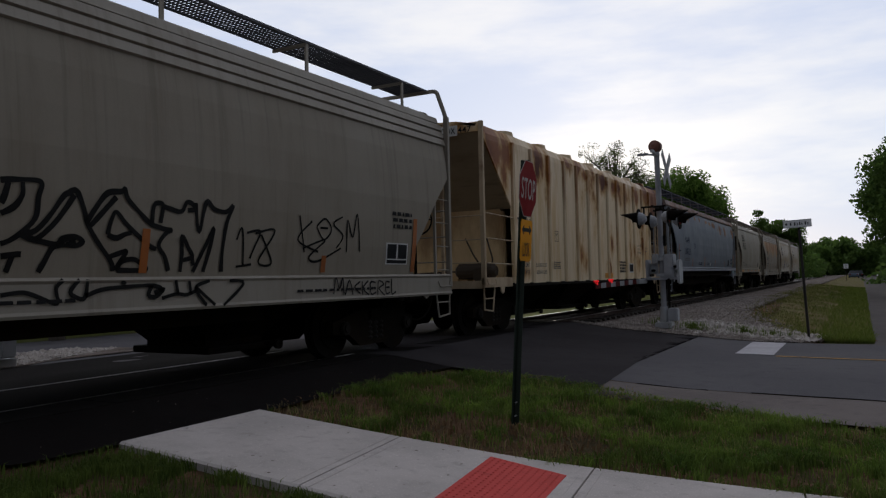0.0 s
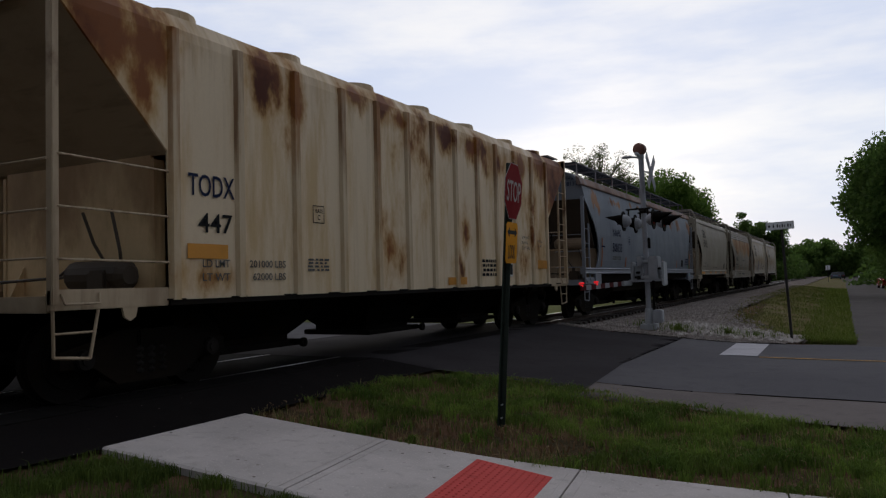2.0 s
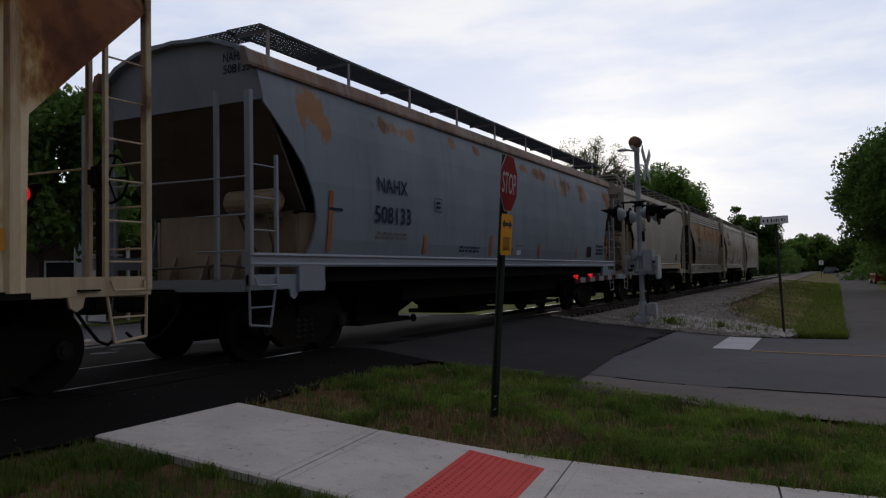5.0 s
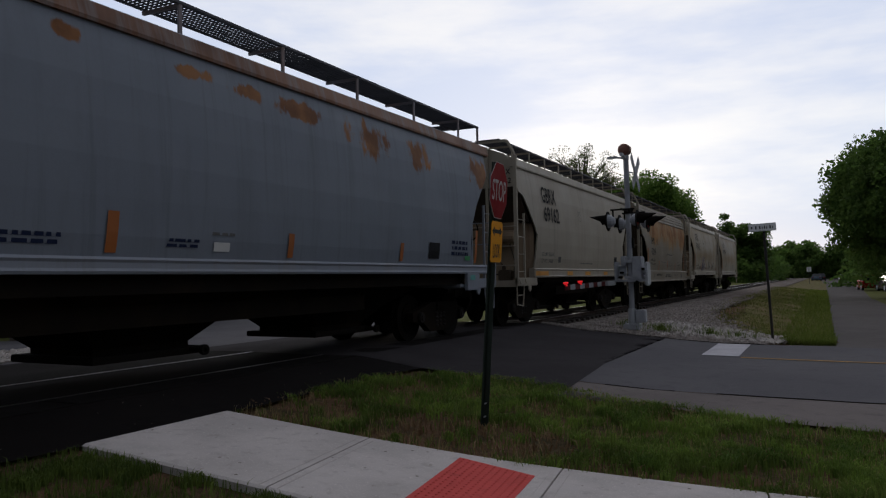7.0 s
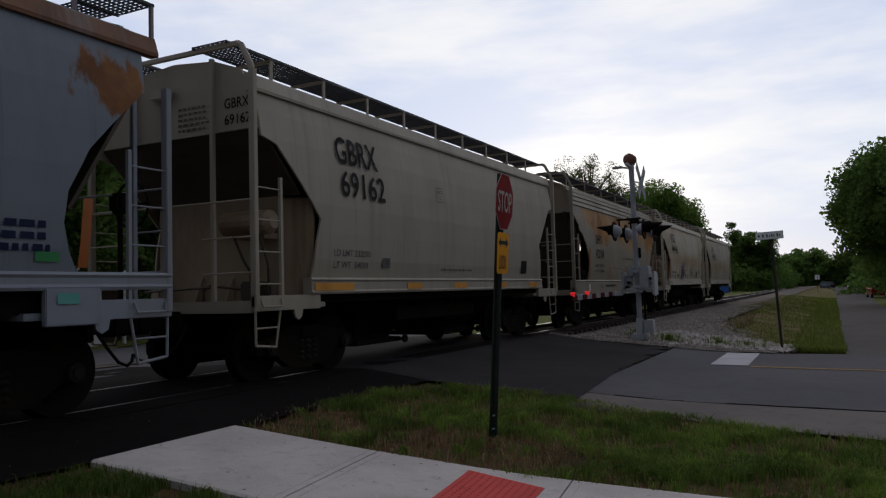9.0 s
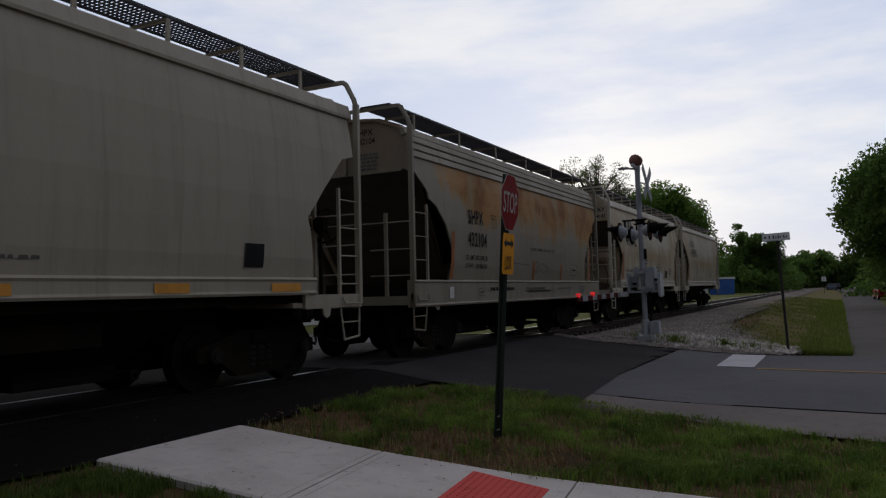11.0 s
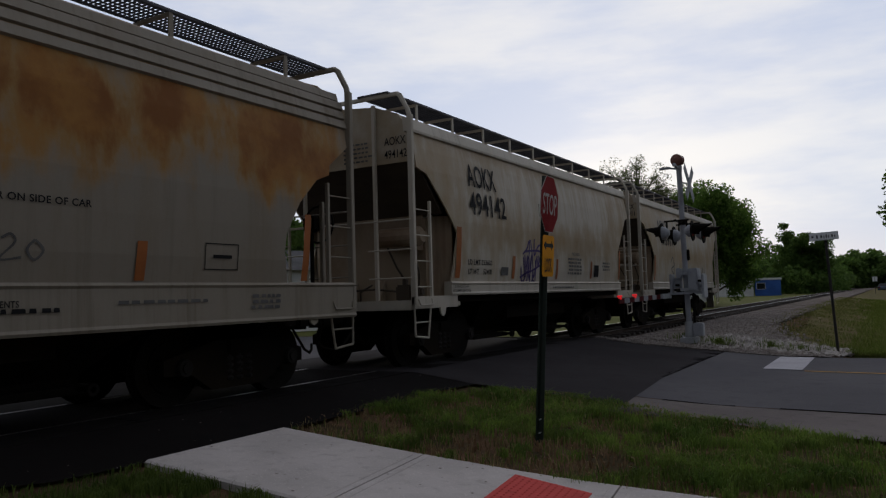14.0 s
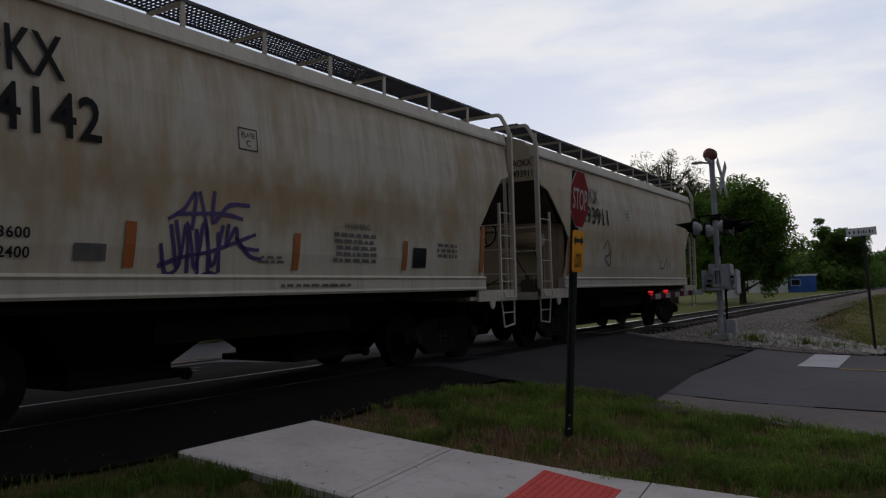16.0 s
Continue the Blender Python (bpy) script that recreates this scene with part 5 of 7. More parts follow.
graffiti(car, RING_A, [
    [(12.09, 1.71), (12.18, 1.85), (12.22, 1.41)],
    [(12.1, 1.39), (12.36, 1.42)],
    [(12.26, 1.8), (12.49, 1.83), (12.39, 1.62), (12.33, 1.49)],
    [(12.41, 1.8), (12.76, 1.85), (12.48, 1.46), (12.72, 1.44), (12.51, 1.79)]], 0.017, "spray_black", "small black graffiti tag")
graffiti(car, RING_A, [
    [(13.24, 2.07), (13.35, 1.59)],
    [(13.5, 2.01), (13.21, 1.75), (13.65, 1.6)],
    [(13.6, 1.95), (13.79, 2.06), (13.93, 1.91), (13.76, 1.77), (13.6, 1.94)],
    [(14.19, 2.11), (13.98, 2.0), (14.2, 1.84), (14.05, 1.66)],
    [(14.3, 1.61), (14.31, 2.07), (14.44, 1.83), (14.55, 2.17), (14.63, 1.62)],
    [(13.32, 1.64), (13.8, 1.77), (13.46, 1.53), (13.65, 1.47), (14.16, 1.66)],
    [(13.68, 1.93), (13.85, 1.93)]], 0.017, "spray_black", "black graffiti tag")
SILL_A = [(0.9, 1.572), (1.3, 1.572)]
graffiti(car, SILL_A, [
    [(9.26, 1.13), (9.46, 1.15), (9.62, 1.1), (9.79, 1.04), (9.78, 1.18), (9.85, 1.26)],
    [(10.02, 1.26), (9.93, 1.16), (9.95, 1.11), (10.07, 1.08), (10.11, 1.26)],
    [(10.08, 1.1), (10.27, 1.16), (10.53, 1.18), (10.84, 1.19), (10.99, 1.16)],
    [(10.49, 1.24), (10.54, 1.21)]], 0.024, "spray_black", "black graffiti along the sill")
graffiti(car, SILL_A, [
    [(10.86, 1.19), (10.82, 1.09), (10.91, 1.07), (11.02, 1.15), (10.89, 1.11)],
    [(10.99, 1.05), (11.18, 1.09), (11.33, 1.08), (11.46, 1.12)],
    [(11.18, 1.24), (11.21, 1.09)],
    [(11.37, 1.23), (11.39, 1.09)],
    [(11.67, 1.23), (11.46, 1.15), (11.62, 0.95)],
    [(11.46, 1.16), (11.75, 0.95)],
    [(11.98, 1.23), (12.21, 1.19), (11.88, 0.94)]], 0.024, "spray_black", "black graffiti along the sill")
graffiti(car, SILL_A, [
    [(13.99, 1.01), (14.05, 1.24), (14.13, 1.09), (14.21, 1.24), (14.23, 1.0)],
    [(14.26, 0.99), (14.37, 1.2), (14.45, 0.99)],
    [(14.3, 1.07), (14.43, 1.07)],
    [(14.64, 1.18), (14.5, 1.1), (14.64, 1.0)],
    [(14.69, 1.19), (14.7, 0.98)],
    [(14.85, 1.19), (14.71, 1.08), (14.86, 0.98)],
    [(15.05, 1.16), (14.91, 1.16), (14.92, 0.99), (15.06, 1.01)],
    [(14.92, 1.08), (15.04, 1.08)],
    [(15.1, 0.97), (15.13, 1.18), (15.27, 1.13), (15.14, 1.07), (15.29, 0.96)],
    [(15.44, 1.16), (15.33, 1.16), (15.34, 0.99), (15.45, 1.0)],
    [(15.34, 1.08), (15.44, 1.08)],
    [(15.5, 1.21), (15.5, 0.98), (15.62, 1.01)]], 0.015, "spray_black", "dense black graffiti tag on the sill")
lines_of_text(car, RING_A, 10.15 + o, 10.75 + o, 1.98, 2.28, 3, "ink", 3)
lines_of_text(car, SILL_A, 7.75 + o, 9.7 + o, 1.03, 1.09, 1, "ink", 5)
lines_of_text(car, SILL_A, 3.2 + o, 4.7 + o, 1.02, 1.08, 1, "ink", 6)
decal(car, "", RING_A, 10.0 + o, 10.64 + o, 1.44, 1.78, "label_white", "stencil_panel", bar=True, proud=0.006)
for a, b in ((10.03, 10.3), (10.34, 10.61)):
    decal(car, "", RING_A, a + o, b + o, 1.53, 1.76, "ink", "stencil_panel", bar=True, proud=0.009)
decal(car, "", RING_A, 10.03 + o, 10.61 + o, 1.455, 1.51, "ink", "stencil_panel", bar=True, proud=0.009)
CARS.append((car, U))

# second car: flat sides with ribs, badly rusted
U, L = 13.57, 15.02
rusty = [(0.55, 4.0, 0.5, 0.7, 1.3), (1.15, 3.9, 0.42, 0.5, 1.0), (1.0, 3.4, 0.3, 0.5, 0.7), (3.05, 3.9, 0.32, 0.55, 1.1), (3.6, 3.9, 0.2, 0.7, 0.9), (5.0, 4.1, 0.4, 0.2, 0.6), (5.95, 4.1, 0.4, 0.25, 1.0), (6.3, 3.95, 0.4, 0.2, 0.9),
         (8.05, 3.9, 0.4, 0.32, 0.95), (9.3, 3.85, 0.5, 0.3, 0.95), (9.9, 3.9, 0.3, 0.4, 0.7), (11.8, 3.9, 0.5, 0.35, 0.9), (13.1, 4.0, 0.5, 0.5, 1.1), (14.2, 3.75, 0.75, 0.95, 1.6), (6.05, 1.7, 0.35, 0.4, 0.65),
         (8.85, 2.15, 0.25, 0.4, 0.6), (8.5, 1.4, 0.2, 0.35, 0.5), (11.95, 1.7, 0.3, 0.35, 0.5), (2.1, 1.3, 0.4, 0.15, 0.4), (13.9, 1.5, 0.3, 0.5, 0.5), (11.3, 2.1, 0.4, 0.6, 0.35), (12.4, 2.7, 0.5, 0.7, 0.35), (12.9, 2.2, 0.4, 0.6, 0.4), (10.6, 3.7, 0.35, 0.5, 0.55), (7.0, 3.6, 0.5, 0.6, 0.3)]
M["paint_t"] = car_paint("rusted_cream_car_paint", (0.77, 0.62, 0.42), rusty, 0.25, (2.6, 4.6), (0.215, 0.062, 0.006), (0.082, 0.017, 0.003), (0.56, 0.36, 0.14), 0.65, 0.75, (0.46, 0.235, 0.05), 0.95, 0.25)
M["rib_t"] = car_paint("rust_edged_rib_paint", (0.64, 0.51, 0.34), rusty, 0.75, (0.4, 4.4), (0.28, 0.10, 0.014), (0.12, 0.034, 0.007), (0.45, 0.26, 0.08), 0.6, 0.5, (0.45, 0.24, 0.08), 0.8)
M["trim_t"] = car_paint("rusted_cream_post_paint", (0.50, 0.39, 0.26), [(0.0, 3.6, 1.0, 1.4, 0.4), (14.9, 3.6, 1.0, 1.4, 0.4)], 0.6, (1.0, 4.0), (0.15, 0.06, 0.02), (0.09, 0.03, 0.012), (0.2, 0.12, 0.06), 0.5)
car = thing("hopper_car", pose(TRACK, 0, 0), "rust-streaked cream hopper car with ribbed flat sides", "railcar", "hopper cars of the train")
near, far = cut_pair(L, [(0.05, 4.3), (0.08, 4.02), (1.40, 2.7), (1.43, 1.06)])
levels = [1.06, 1.5, 2.0, 2.4, 2.7, 2.9, 3.1, 3.4, 3.7, 4.0, 4.02, 4.12, 4.3]
for s in (1, -1):
    part("side_sheet", side_panel(B(), FLAT, near, far, s, levels, 30), "paint_t", car)
    for k, u in enumerate((1.49, 2.52, 3.62, 4.71, 5.67, 6.62, 7.53, 8.43, 9.41, 10.35, 11.39, 12.45, 13.46)):
        bm = B()
        y = u
        prism(bm, [(s * 1.56, y - 0.085), (s * 1.612, y - 0.05), (s * 1.612, y + 0.05), (s * 1.56, y + 0.085)], "z", 1.06, 4.10)
        part("rib", bm, "rib_t", car)
    bm = B()
    prism(bm, [(s * 1.45, 1.0), (s * 1.60, 1.0), (s * 1.60, 1.06), (s * 1.45, 1.06)], "y", 1.4, L - 1.4)
    part("side_sill", bm, "black", car)
    for k in range(14):
        bm = B()
        y = 1.5 + k * 0.98
        box(bm, s * 1.56 - 0.04, s * 1.56 + 0.04, y - 0.12, y + 0.12, 1.055, 1.075)
        part("sill_clip", bm, "black", car)
bm = B()
arc = [(-1.45, 4.29), (-1.0, 4.38), (0, 4.44), (1.0, 4.38), (1.45, 4.29)]
prism(bm, arc + [(a * 0.98, b - 0.05) for a, b in reversed(arc)], "y", 0.02, L - 0.02)
part("roof", bm, "paint_t", car)
for u in (15.4, 17.4, 19.3, 21.2, 23.1, 25.2, 27.0):
    for s in (-1, 1):
        bm = B()
        tube(bm, (s * 1.08, u - U, 4.3), (s * 1.08, u - U, 4.41), 0.36, 0.34, n=18)
        tube(bm, (s * 1.08, u - U, 4.41), (s * 1.08, u - U, 4.44), 0.34, 0.2, n=18)
        part("roof_hatch", bm, "paint_t", car)
grating(car, 0.6, 1.35, L - 0.75, L + 0.05, 4.43)
for y in (3.9, 7.5, 11.1):
    hopper_bay(car, y, 1.72)
bm = B()
box(bm, -0.3, 0.3, 0.1, L - 0.1, 0.72, 1.06)
part("centre_sill", bm, "under", car)
flat_end = dict(style="flat", slope_end=(1.42, 2.67), slope_half=1.545, bulk_half=1.3, end_posts=((0.62, 0.04, 1.08, 4.16),), slope_mat="slope_tan", bulk_mat="end_cream")
car_end(car, L, False, FLAT, "paint_t", "trim_t", 1.42, 4.14, 0.02, fittings=True, **flat_end)
car_end(car, L, True, FLAT, "paint_t", "trim_t", 1.42, 4.14, 0.02, fittings=False, **flat_end)
for y in (1.6, L - 1.6):
    truck(car, y)
decal(car, "TODX", FLAT, 15.25 - U, 15.99 - U, 2.24, 2.5, "ink_blue")
decal(car, "447", FLAT, 15.40 - U, 15.95 - U, 1.82, 2.05, "ink")
decal(car, "", FLAT, 15.23 - U, 15.87 - U, 1.52, 1.69, "amber", "paint_patch", bar=True)
decal(car, "LD LMT", FLAT, 15.46 - U, 15.9 - U, 1.42, 1.51, "ink_grey")
decal(car, "LT WT", FLAT, 15.46 - U, 15.9 - U, 1.26, 1.35, "ink_grey")
decal(car, "201000 LBS", FLAT, 16.24 - U, 16.93 - U, 1.42, 1.51, "ink_grey")
decal(car, "62000 LBS", FLAT, 16.30 - U, 16.93 - U, 1.26, 1.35, "ink_grey")
frame_box(car, FLAT, 17.54 - U, 17.8 - U, 2.05, 2.3, words=True)
lines_of_text(car, FLAT, 17.4 - U, 17.9 - U, 1.36, 1.55, 4, "ink_grey", 12)
lines_of_text(car, FLAT, 23.12 - U, 23.88 - U, 1.24, 1.62, 4, "ink", 13)
decal(car, "EXW 10-7", FLAT, 25.32 - U, 25.8 - U, 2.12, 2.19, "ink_grey")
decal(car, "EW 9-5", FLAT, 25.32 - U, 25.7 - U, 2.0, 2.07, "ink_grey")
decal(car, "CU FT 4000", FLAT, 25.32 - U, 25.82 - U, 1.88, 1.95, "ink_grey")
decal(car, "H 13-6", FLAT, 26.36 - U, 26.64 - U, 2.06, 2.13, "ink_grey")
decal(car, "H 14-7", FLAT, 26.36 - U, 26.64 - U, 1.95, 2.02, "ink_grey")
decal(car, "", FLAT, 24.29 - U, 24.77 - U, 1.26, 1.56, "label_white", "stencil_panel", bar=True, proud=0.006)
decal(car, "", FLAT, 24.32 - U, 24.74 - U, 1.30, 1.53, "ink", "stencil_panel", bar=True, proud=0.009)
decal(car, "", FLAT, 26.33 - U, 27.05 - U, 1.44, 1.64, "amber", "paint_patch", bar=True)
decal(car, "", FLAT, 21.6 - U, 22.4 - U, 1.12, 1.26, "amber", "paint_patch", bar=True)
end_decal(car, "TODX", 0.0, 0.55, 0.98, 4.13, 4.26, "ink")
end_decal(car, "447", 0.0, 1.04, 1.34, 4.13, 4.26, "ink")
decal_bm = B()
box(decal_bm, 0.48, 1.02, 0.006, 0.02, 4.09, 4.30)
part("stencil_panel", decal_bm, "label_white", car)
CARS.append((car, U))

# third car: long, blue-grey, with rust where the paint has peeled
U, L = 30.12, 17.68
patches = [(31.5, 3.55, 0.35, 0.35, 0.8), (31.8, 3.3, 0.16, 0.3, 0.8), (33.4, 3.62, 0.3, 0.14, 0.7), (34.2, 3.6, 0.2, 0.12, 0.6), (37.1, 3.7, 0.16, 0.10, 0.9), (38.8, 3.68, 0.3, 0.09, 0.9), (39.7, 3.66, 0.32, 0.10, 0.9),
           (40.85, 3.6, 0.42, 0.16, 1.0), (42.7, 3.5, 0.6, 0.28, 0.8), (44.4, 3.48, 0.45, 0.26, 0.75), (47.1, 3.4, 0.45, 0.4, 0.9), (36.0, 3.7, 0.2, 0.1, 0.6)]
M["paint_n"] = car_paint("blue_grey_car_paint", (0.175, 0.197, 0.232), [(u - U, z, a, b, p) for u, z, a, b, p in patches], 0.0, rust=(0.25, 0.095, 0.016), deep=(0.13, 0.045, 0.010), haze=(0.13, 0.143, 0.165), haze_amount=0.35, soften=0.35)
M["trim_n"] = car_paint("blue_grey_trim_paint", (0.24, 0.26, 0.30), [], 0.5, (3.6, 4.1), haze_amount=0.25)
M["chord_n"] = car_paint("rusted_chord_paint", (0.19, 0.16, 0.15), [], 0.9, (2.0, 3.2), (0.19, 0.075, 0.03), (0.11, 0.045, 0.022), haze_amount=0.4)
near, far = cut_pair(L, [(0.30, 3.97), (0.34, 3.45), (0.80, 3.0), (1.08, 2.7), (1.32, 2.26), (1.36, 1.95), (1.30, 1.68), (1.16, 1.42)])
car = hopper("long blue-grey covered hopper car with peeling rusty paint", L, RING, "paint_n", "trim_n", near, far, (1.30, 1.48, "long"), 3.50,
             [(4.6, 1.75), (8.8, 1.75), (13.0, 1.75)], [(u - U, 1.52, z, w, m) for u, z, w, m in ((31.72, 2.4, 0.10, "orange"), (34.6, 1.85, 0.12, "orange"), (37.5, 1.95, 0.14, "orange"), (40.44, 1.85, 0.12, "orange"), (43.5, 1.83, 0.11, "orange"), (46.6, 2.2, 0.11, "orange"))],
             "plain", 9, 1.4, 4.66, False, 0.34, ends=dict(slope_end=(1.22, 2.08), bulk_half=1.3, end_posts=((1.0, 0.03, 1.1, 3.6),)))
for c in car.children:
    if c.name.startswith("top_chord"):
        c.data.materials[0] = M["chord_n"]
decal(car, "NAHX", RING, 33.07 - U, 34.03 - U, 2.5, 2.74, "ink_blue", weight=0.016, proud=0.022)
decal(car, "508133", RING, 32.98 - U, 34.12 - U, 2.0, 2.28, "ink_blue", weight=0.016, proud=0.022)
end_decal(car, "NAHX", 0.33, 0.84, 1.22, 4.06, 4.18, "ink_blue")
end_decal(car, "508133", 0.33, 0.84, 1.31, 3.90, 4.02, "ink_blue")
decal(car, "", RING, 31.75 - U, 32.1 - U, 2.12, 2.16, "ink_blue", "stencil", bar=True)
lines_of_text(car, RING, 32.98 - U, 34.0 - U, 1.72, 1.86, 2, "ink_grey", 20)
decal(car, "", RING, 39.04 - U, 39.31 - U, 1.57, 1.68, "label_white", "stencil_panel", bar=True)
lines_of_text(car, RING, 39.0 - U, 39.4 - U, 1.74, 1.8, 1, "ink_grey", 21)
lines_of_text(car, RING, 38.3 - U, 38.85 - U, 1.58, 1.7, 2, "ink_blue", 22)
lines_of_text(car, RING, 36.0 - U, 37.0 - U, 1.56, 1.70, 2, "ink_blue", 23)
frame_box(car, RING, 35.0 - U, 35.3 - U, 2.3, 2.55, "ink_blue")
decal(car, "", RING, 44.57 - U, 45.0 - U, 1.58, 1.88, "ink", "stencil_panel", bar=True)
lines_of_text(car, RING, 44.6 - U, 44.98 - U, 1.6, 1.86, 4, "label_white", 24)
lines_of_text(car, RING, 45.5 - U, 46.3 - U, 1.62, 1.95, 3, "ink_blue", 25)
decal(car, "", RING, 46.15 - U, 46.4 - U, 1.57, 1.66, "label_green", "sticker", bar=True)
SILL_N = [(0.9, 1.60), (1.5, 1.60)]
decal(car, "", SILL_N, 46.36 - U, 46.6 - U, 1.17, 1.27, "label_teal", "sticker", bar=True, proud=0.012)
for y in (1.25, L - 1.25):
    bm = B()
    box(bm, 1.53, 1.60, y - 0.3, y + 0.3, 0.96, 1.32, 0.01)
    part("jacking_pad", bm, "trim_n", car)
CARS.append((car, U))


def short_hopper(label, U, L, key, color, mark, number, mark_box, number_box, weights, stripes, **paint):
    M["paint_" + key] = car_paint("paint_of_car_" + key, color, **paint)
    M["trim_" + key] = car_paint("trim_of_car_" + key, tuple(c * 1.02 for c in color), haze_amount=0.3, haze=(0.2, 0.16, 0.12))
    near, far = cut_pair(L, [(0.16, 3.97), (0.18, 3.3), (0.48, 3.22), (1.0, 2.7), (1.38, 2.28), (1.3, 2.0), (1.2, 1.42)])
    car = hopper(label, L, RING, "paint_" + key, "trim_" + key, near, far, (1.20, 1.44, "short"), 3.42, [(4.3, 1.5), (L - 4.3, 1.5)],
                 [(u - U, z0, z1, w, m) for u, z0, z1, w, m in stripes], "plain", 9, 1.3, ends=dict(slope_end=(1.02, 2.6), bulk_half=1.12))
    u0, u1, z0, z1 = mark_box
    decal(car, mark, RING, u0 - U, u1 - U, z0, z1, "ink" if key != "h" else "ink_grey", weight=0.014, proud=0.024)
    u0, u1, z0, z1 = number_box
    decal(car, number, RING, u0 - U, u1 - U, z0, z1, "ink", weight=0.014, proud=0.024)
    end_decal(car, mark, 0.17, 0.93, 1.36, 3.72, 3.86)
    end_decal(car, number, 0.17, 0.93, 1.38, 3.5, 3.64)
    bm = B()
    rr = random.Random(9)
    for k in range(5):
        x = 0.08
        while x < 0.6:
            w = rr.uniform(0.04, 0.1)
            bm.faces.new([bm.verts.new(p) for p in ((x, 0.17, 3.80 - k * 0.075), (x + w, 0.17, 3.80 - k * 0.075), (x + w, 0.17, 3.83 - k * 0.075), (x, 0.17, 3.83 - k * 0.075))])
            x += w + 0.025
    part("stencil", bm, "ink_grey", car)
    bm = B()
    box(bm, -0.35, 0.0, 0.06, 0.16, 3.98, 4.12, 0.02)
    part("end_bracket", bm, "trim_" + key, car)
    if weights:
        (a, b), u0, u1 = weights, stripes[0][0] + 0.45 - U, stripes[0][0] + 1.4 - U
        decal(car, "LD LMT " + a, RING, u0, u1, 1.74, 1.84, "ink", weight=0.02)
        decal(car, "LT WT    " + b, RING, u0 + 0.02, u1, 1.57, 1.67, "ink", weight=0.02)
    CARS.append((car, U))
    return car


# fourth car: pale grey, short
U, L = 49.16, 11.88
car = short_hopper("pale warm grey short covered hopper car with amber reflectors", U, L, "g", (0.35, 0.308, 0.245), "GBRX", "69162", (50.98, 52.15, 3.16, 3.58), (51.06, 52.31, 2.66, 3.07), None,
                   [(50.2, 1.5, 1.5, 0.1, "amber")], haze=(0.25, 0.22, 0.18), haze_amount=0.35)
decal(car, "LD LMT 232000", RING, 50.85 - U, 51.84 - U, 1.76, 1.86, "ink_grey")
decal(car, "LT WT  54000", RING, 50.85 - U, 51.78 - U, 1.58, 1.68, "ink_grey")
SILL_G = [(1.0, 1.58), (1.5, 1.58)]
for a, b in ((50.4, 51.38), (53.03, 53.55), (54.84, 55.41), (57.0, 57.5), (58.9, 59.5)):
    decal(car, "", SILL_G, a - U, b - U, 1.25, 1.36, "amber", "reflector_strip", bar=True, proud=0.012)
frame_box(car, RING, 54.18 - U, 54.48 - U, 2.86, 3.14, "ink_grey", words=True)
decal(car, "", RING, 52.2 - U, 52.45 - U, 1.6, 1.76, "ink_grey", "stencil", bar=True)
lines_of_text(car, RING, 54.3 - U, 55.7 - U, 1.56, 1.62, 1, "ink_grey", 31)
decal(car, "", RING, 58.4 - U, 58.75 - U, 1.56, 1.86, "ink", "stencil_panel", bar=True)

# fifth car: stained cream with a deep sill
U, L = 62.65, 11.42
stains = [(66.0, 3.2, 1.1, 0.42, 0.55), (65.6, 3.0, 0.5, 0.35, 0.7), (64.6, 3.35, 0.7, 0.3, 0.45), (68.0, 3.3, 0.8, 0.45, 0.5), (69.6, 3.15, 0.9, 0.5, 0.65), (70.9, 3.3, 0.7, 0.45, 0.5), (72.5, 3.2, 0.8, 0.5, 0.7), (73.3, 3.0, 0.5, 0.6, 0.6)]
M["paint_s"] = car_paint("stained_cream_car_paint", (0.245, 0.210, 0.162), [(u - U, z, a * 1.15, b * 1.15, p + 0.6) for u, z, a, b, p in stains], 0.25, (2.6, 4.0), (0.32, 0.14, 0.018), (0.20, 0.07, 0.009), (0.20, 0.15, 0.095), 0.4, 0.9, (0.31, 0.17, 0.045), 0.95, 0.5)
M["trim_s"] = car_paint("cream_sill_paint", (0.26, 0.225, 0.175), haze=(0.16, 0.11, 0.06), haze_amount=0.4)
RING_S = [(1.40, 1.545)] + RING[1:]
near, far = cut_pair(L, [(0.12, 3.97), (0.12, 3.34), (0.55, 3.02), (0.58, 2.88), (0.85, 2.78), (1.2, 2.45), (1.45, 2.05), (1.48, 1.8), (1.40, 1.40)])
car = hopper("stained cream covered hopper car with a deep side sill", L, RING_S, "paint_s", "trim_s", near, far, (0.94, 1.42, "long"), 3.40, [(4.2, 1.4), (L - 4.2, 1.4)],
             [(u - U, 1.44, z, 0.12, m) for u, z, m in ((64.02, 2.35, "orange"), (66.4, 1.86, "orange"), (68.38, 1.88, "orange"), (70.4, 1.84, "orange"), (72.9, 2.3, "orange"))], "ribbed", 6, 1.42, wall_y=0.3, ends=dict(slope_end=(1.9, 1.36), slope_half=1.25, bulk_half=0, end_posts=((0.0, 0.26, 3.42, 4.34), (1.0, 0.03, 1.1, 2.62))))
SILL_S = [(0.9, 1.58), (1.5, 1.58)]
decal(car, "SHPX", RING_S, 64.80 - U, 65.52 - U, 2.54, 2.83, "ink", weight=0.024, proud=0.02)
decal(car, "432104", RING_S, 64.76 - U, 65.66 - U, 2.09, 2.38, "ink", weight=0.024, proud=0.02)
decal(car, "LD LMT 232 500 LB", RING_S, 64.66 - U, 65.7 - U, 1.82, 1.92, "ink", weight=0.02)
decal(car, "LT WT   53 500 LB", RING_S, 64.66 - U, 65.68 - U, 1.66, 1.75, "ink", weight=0.02)
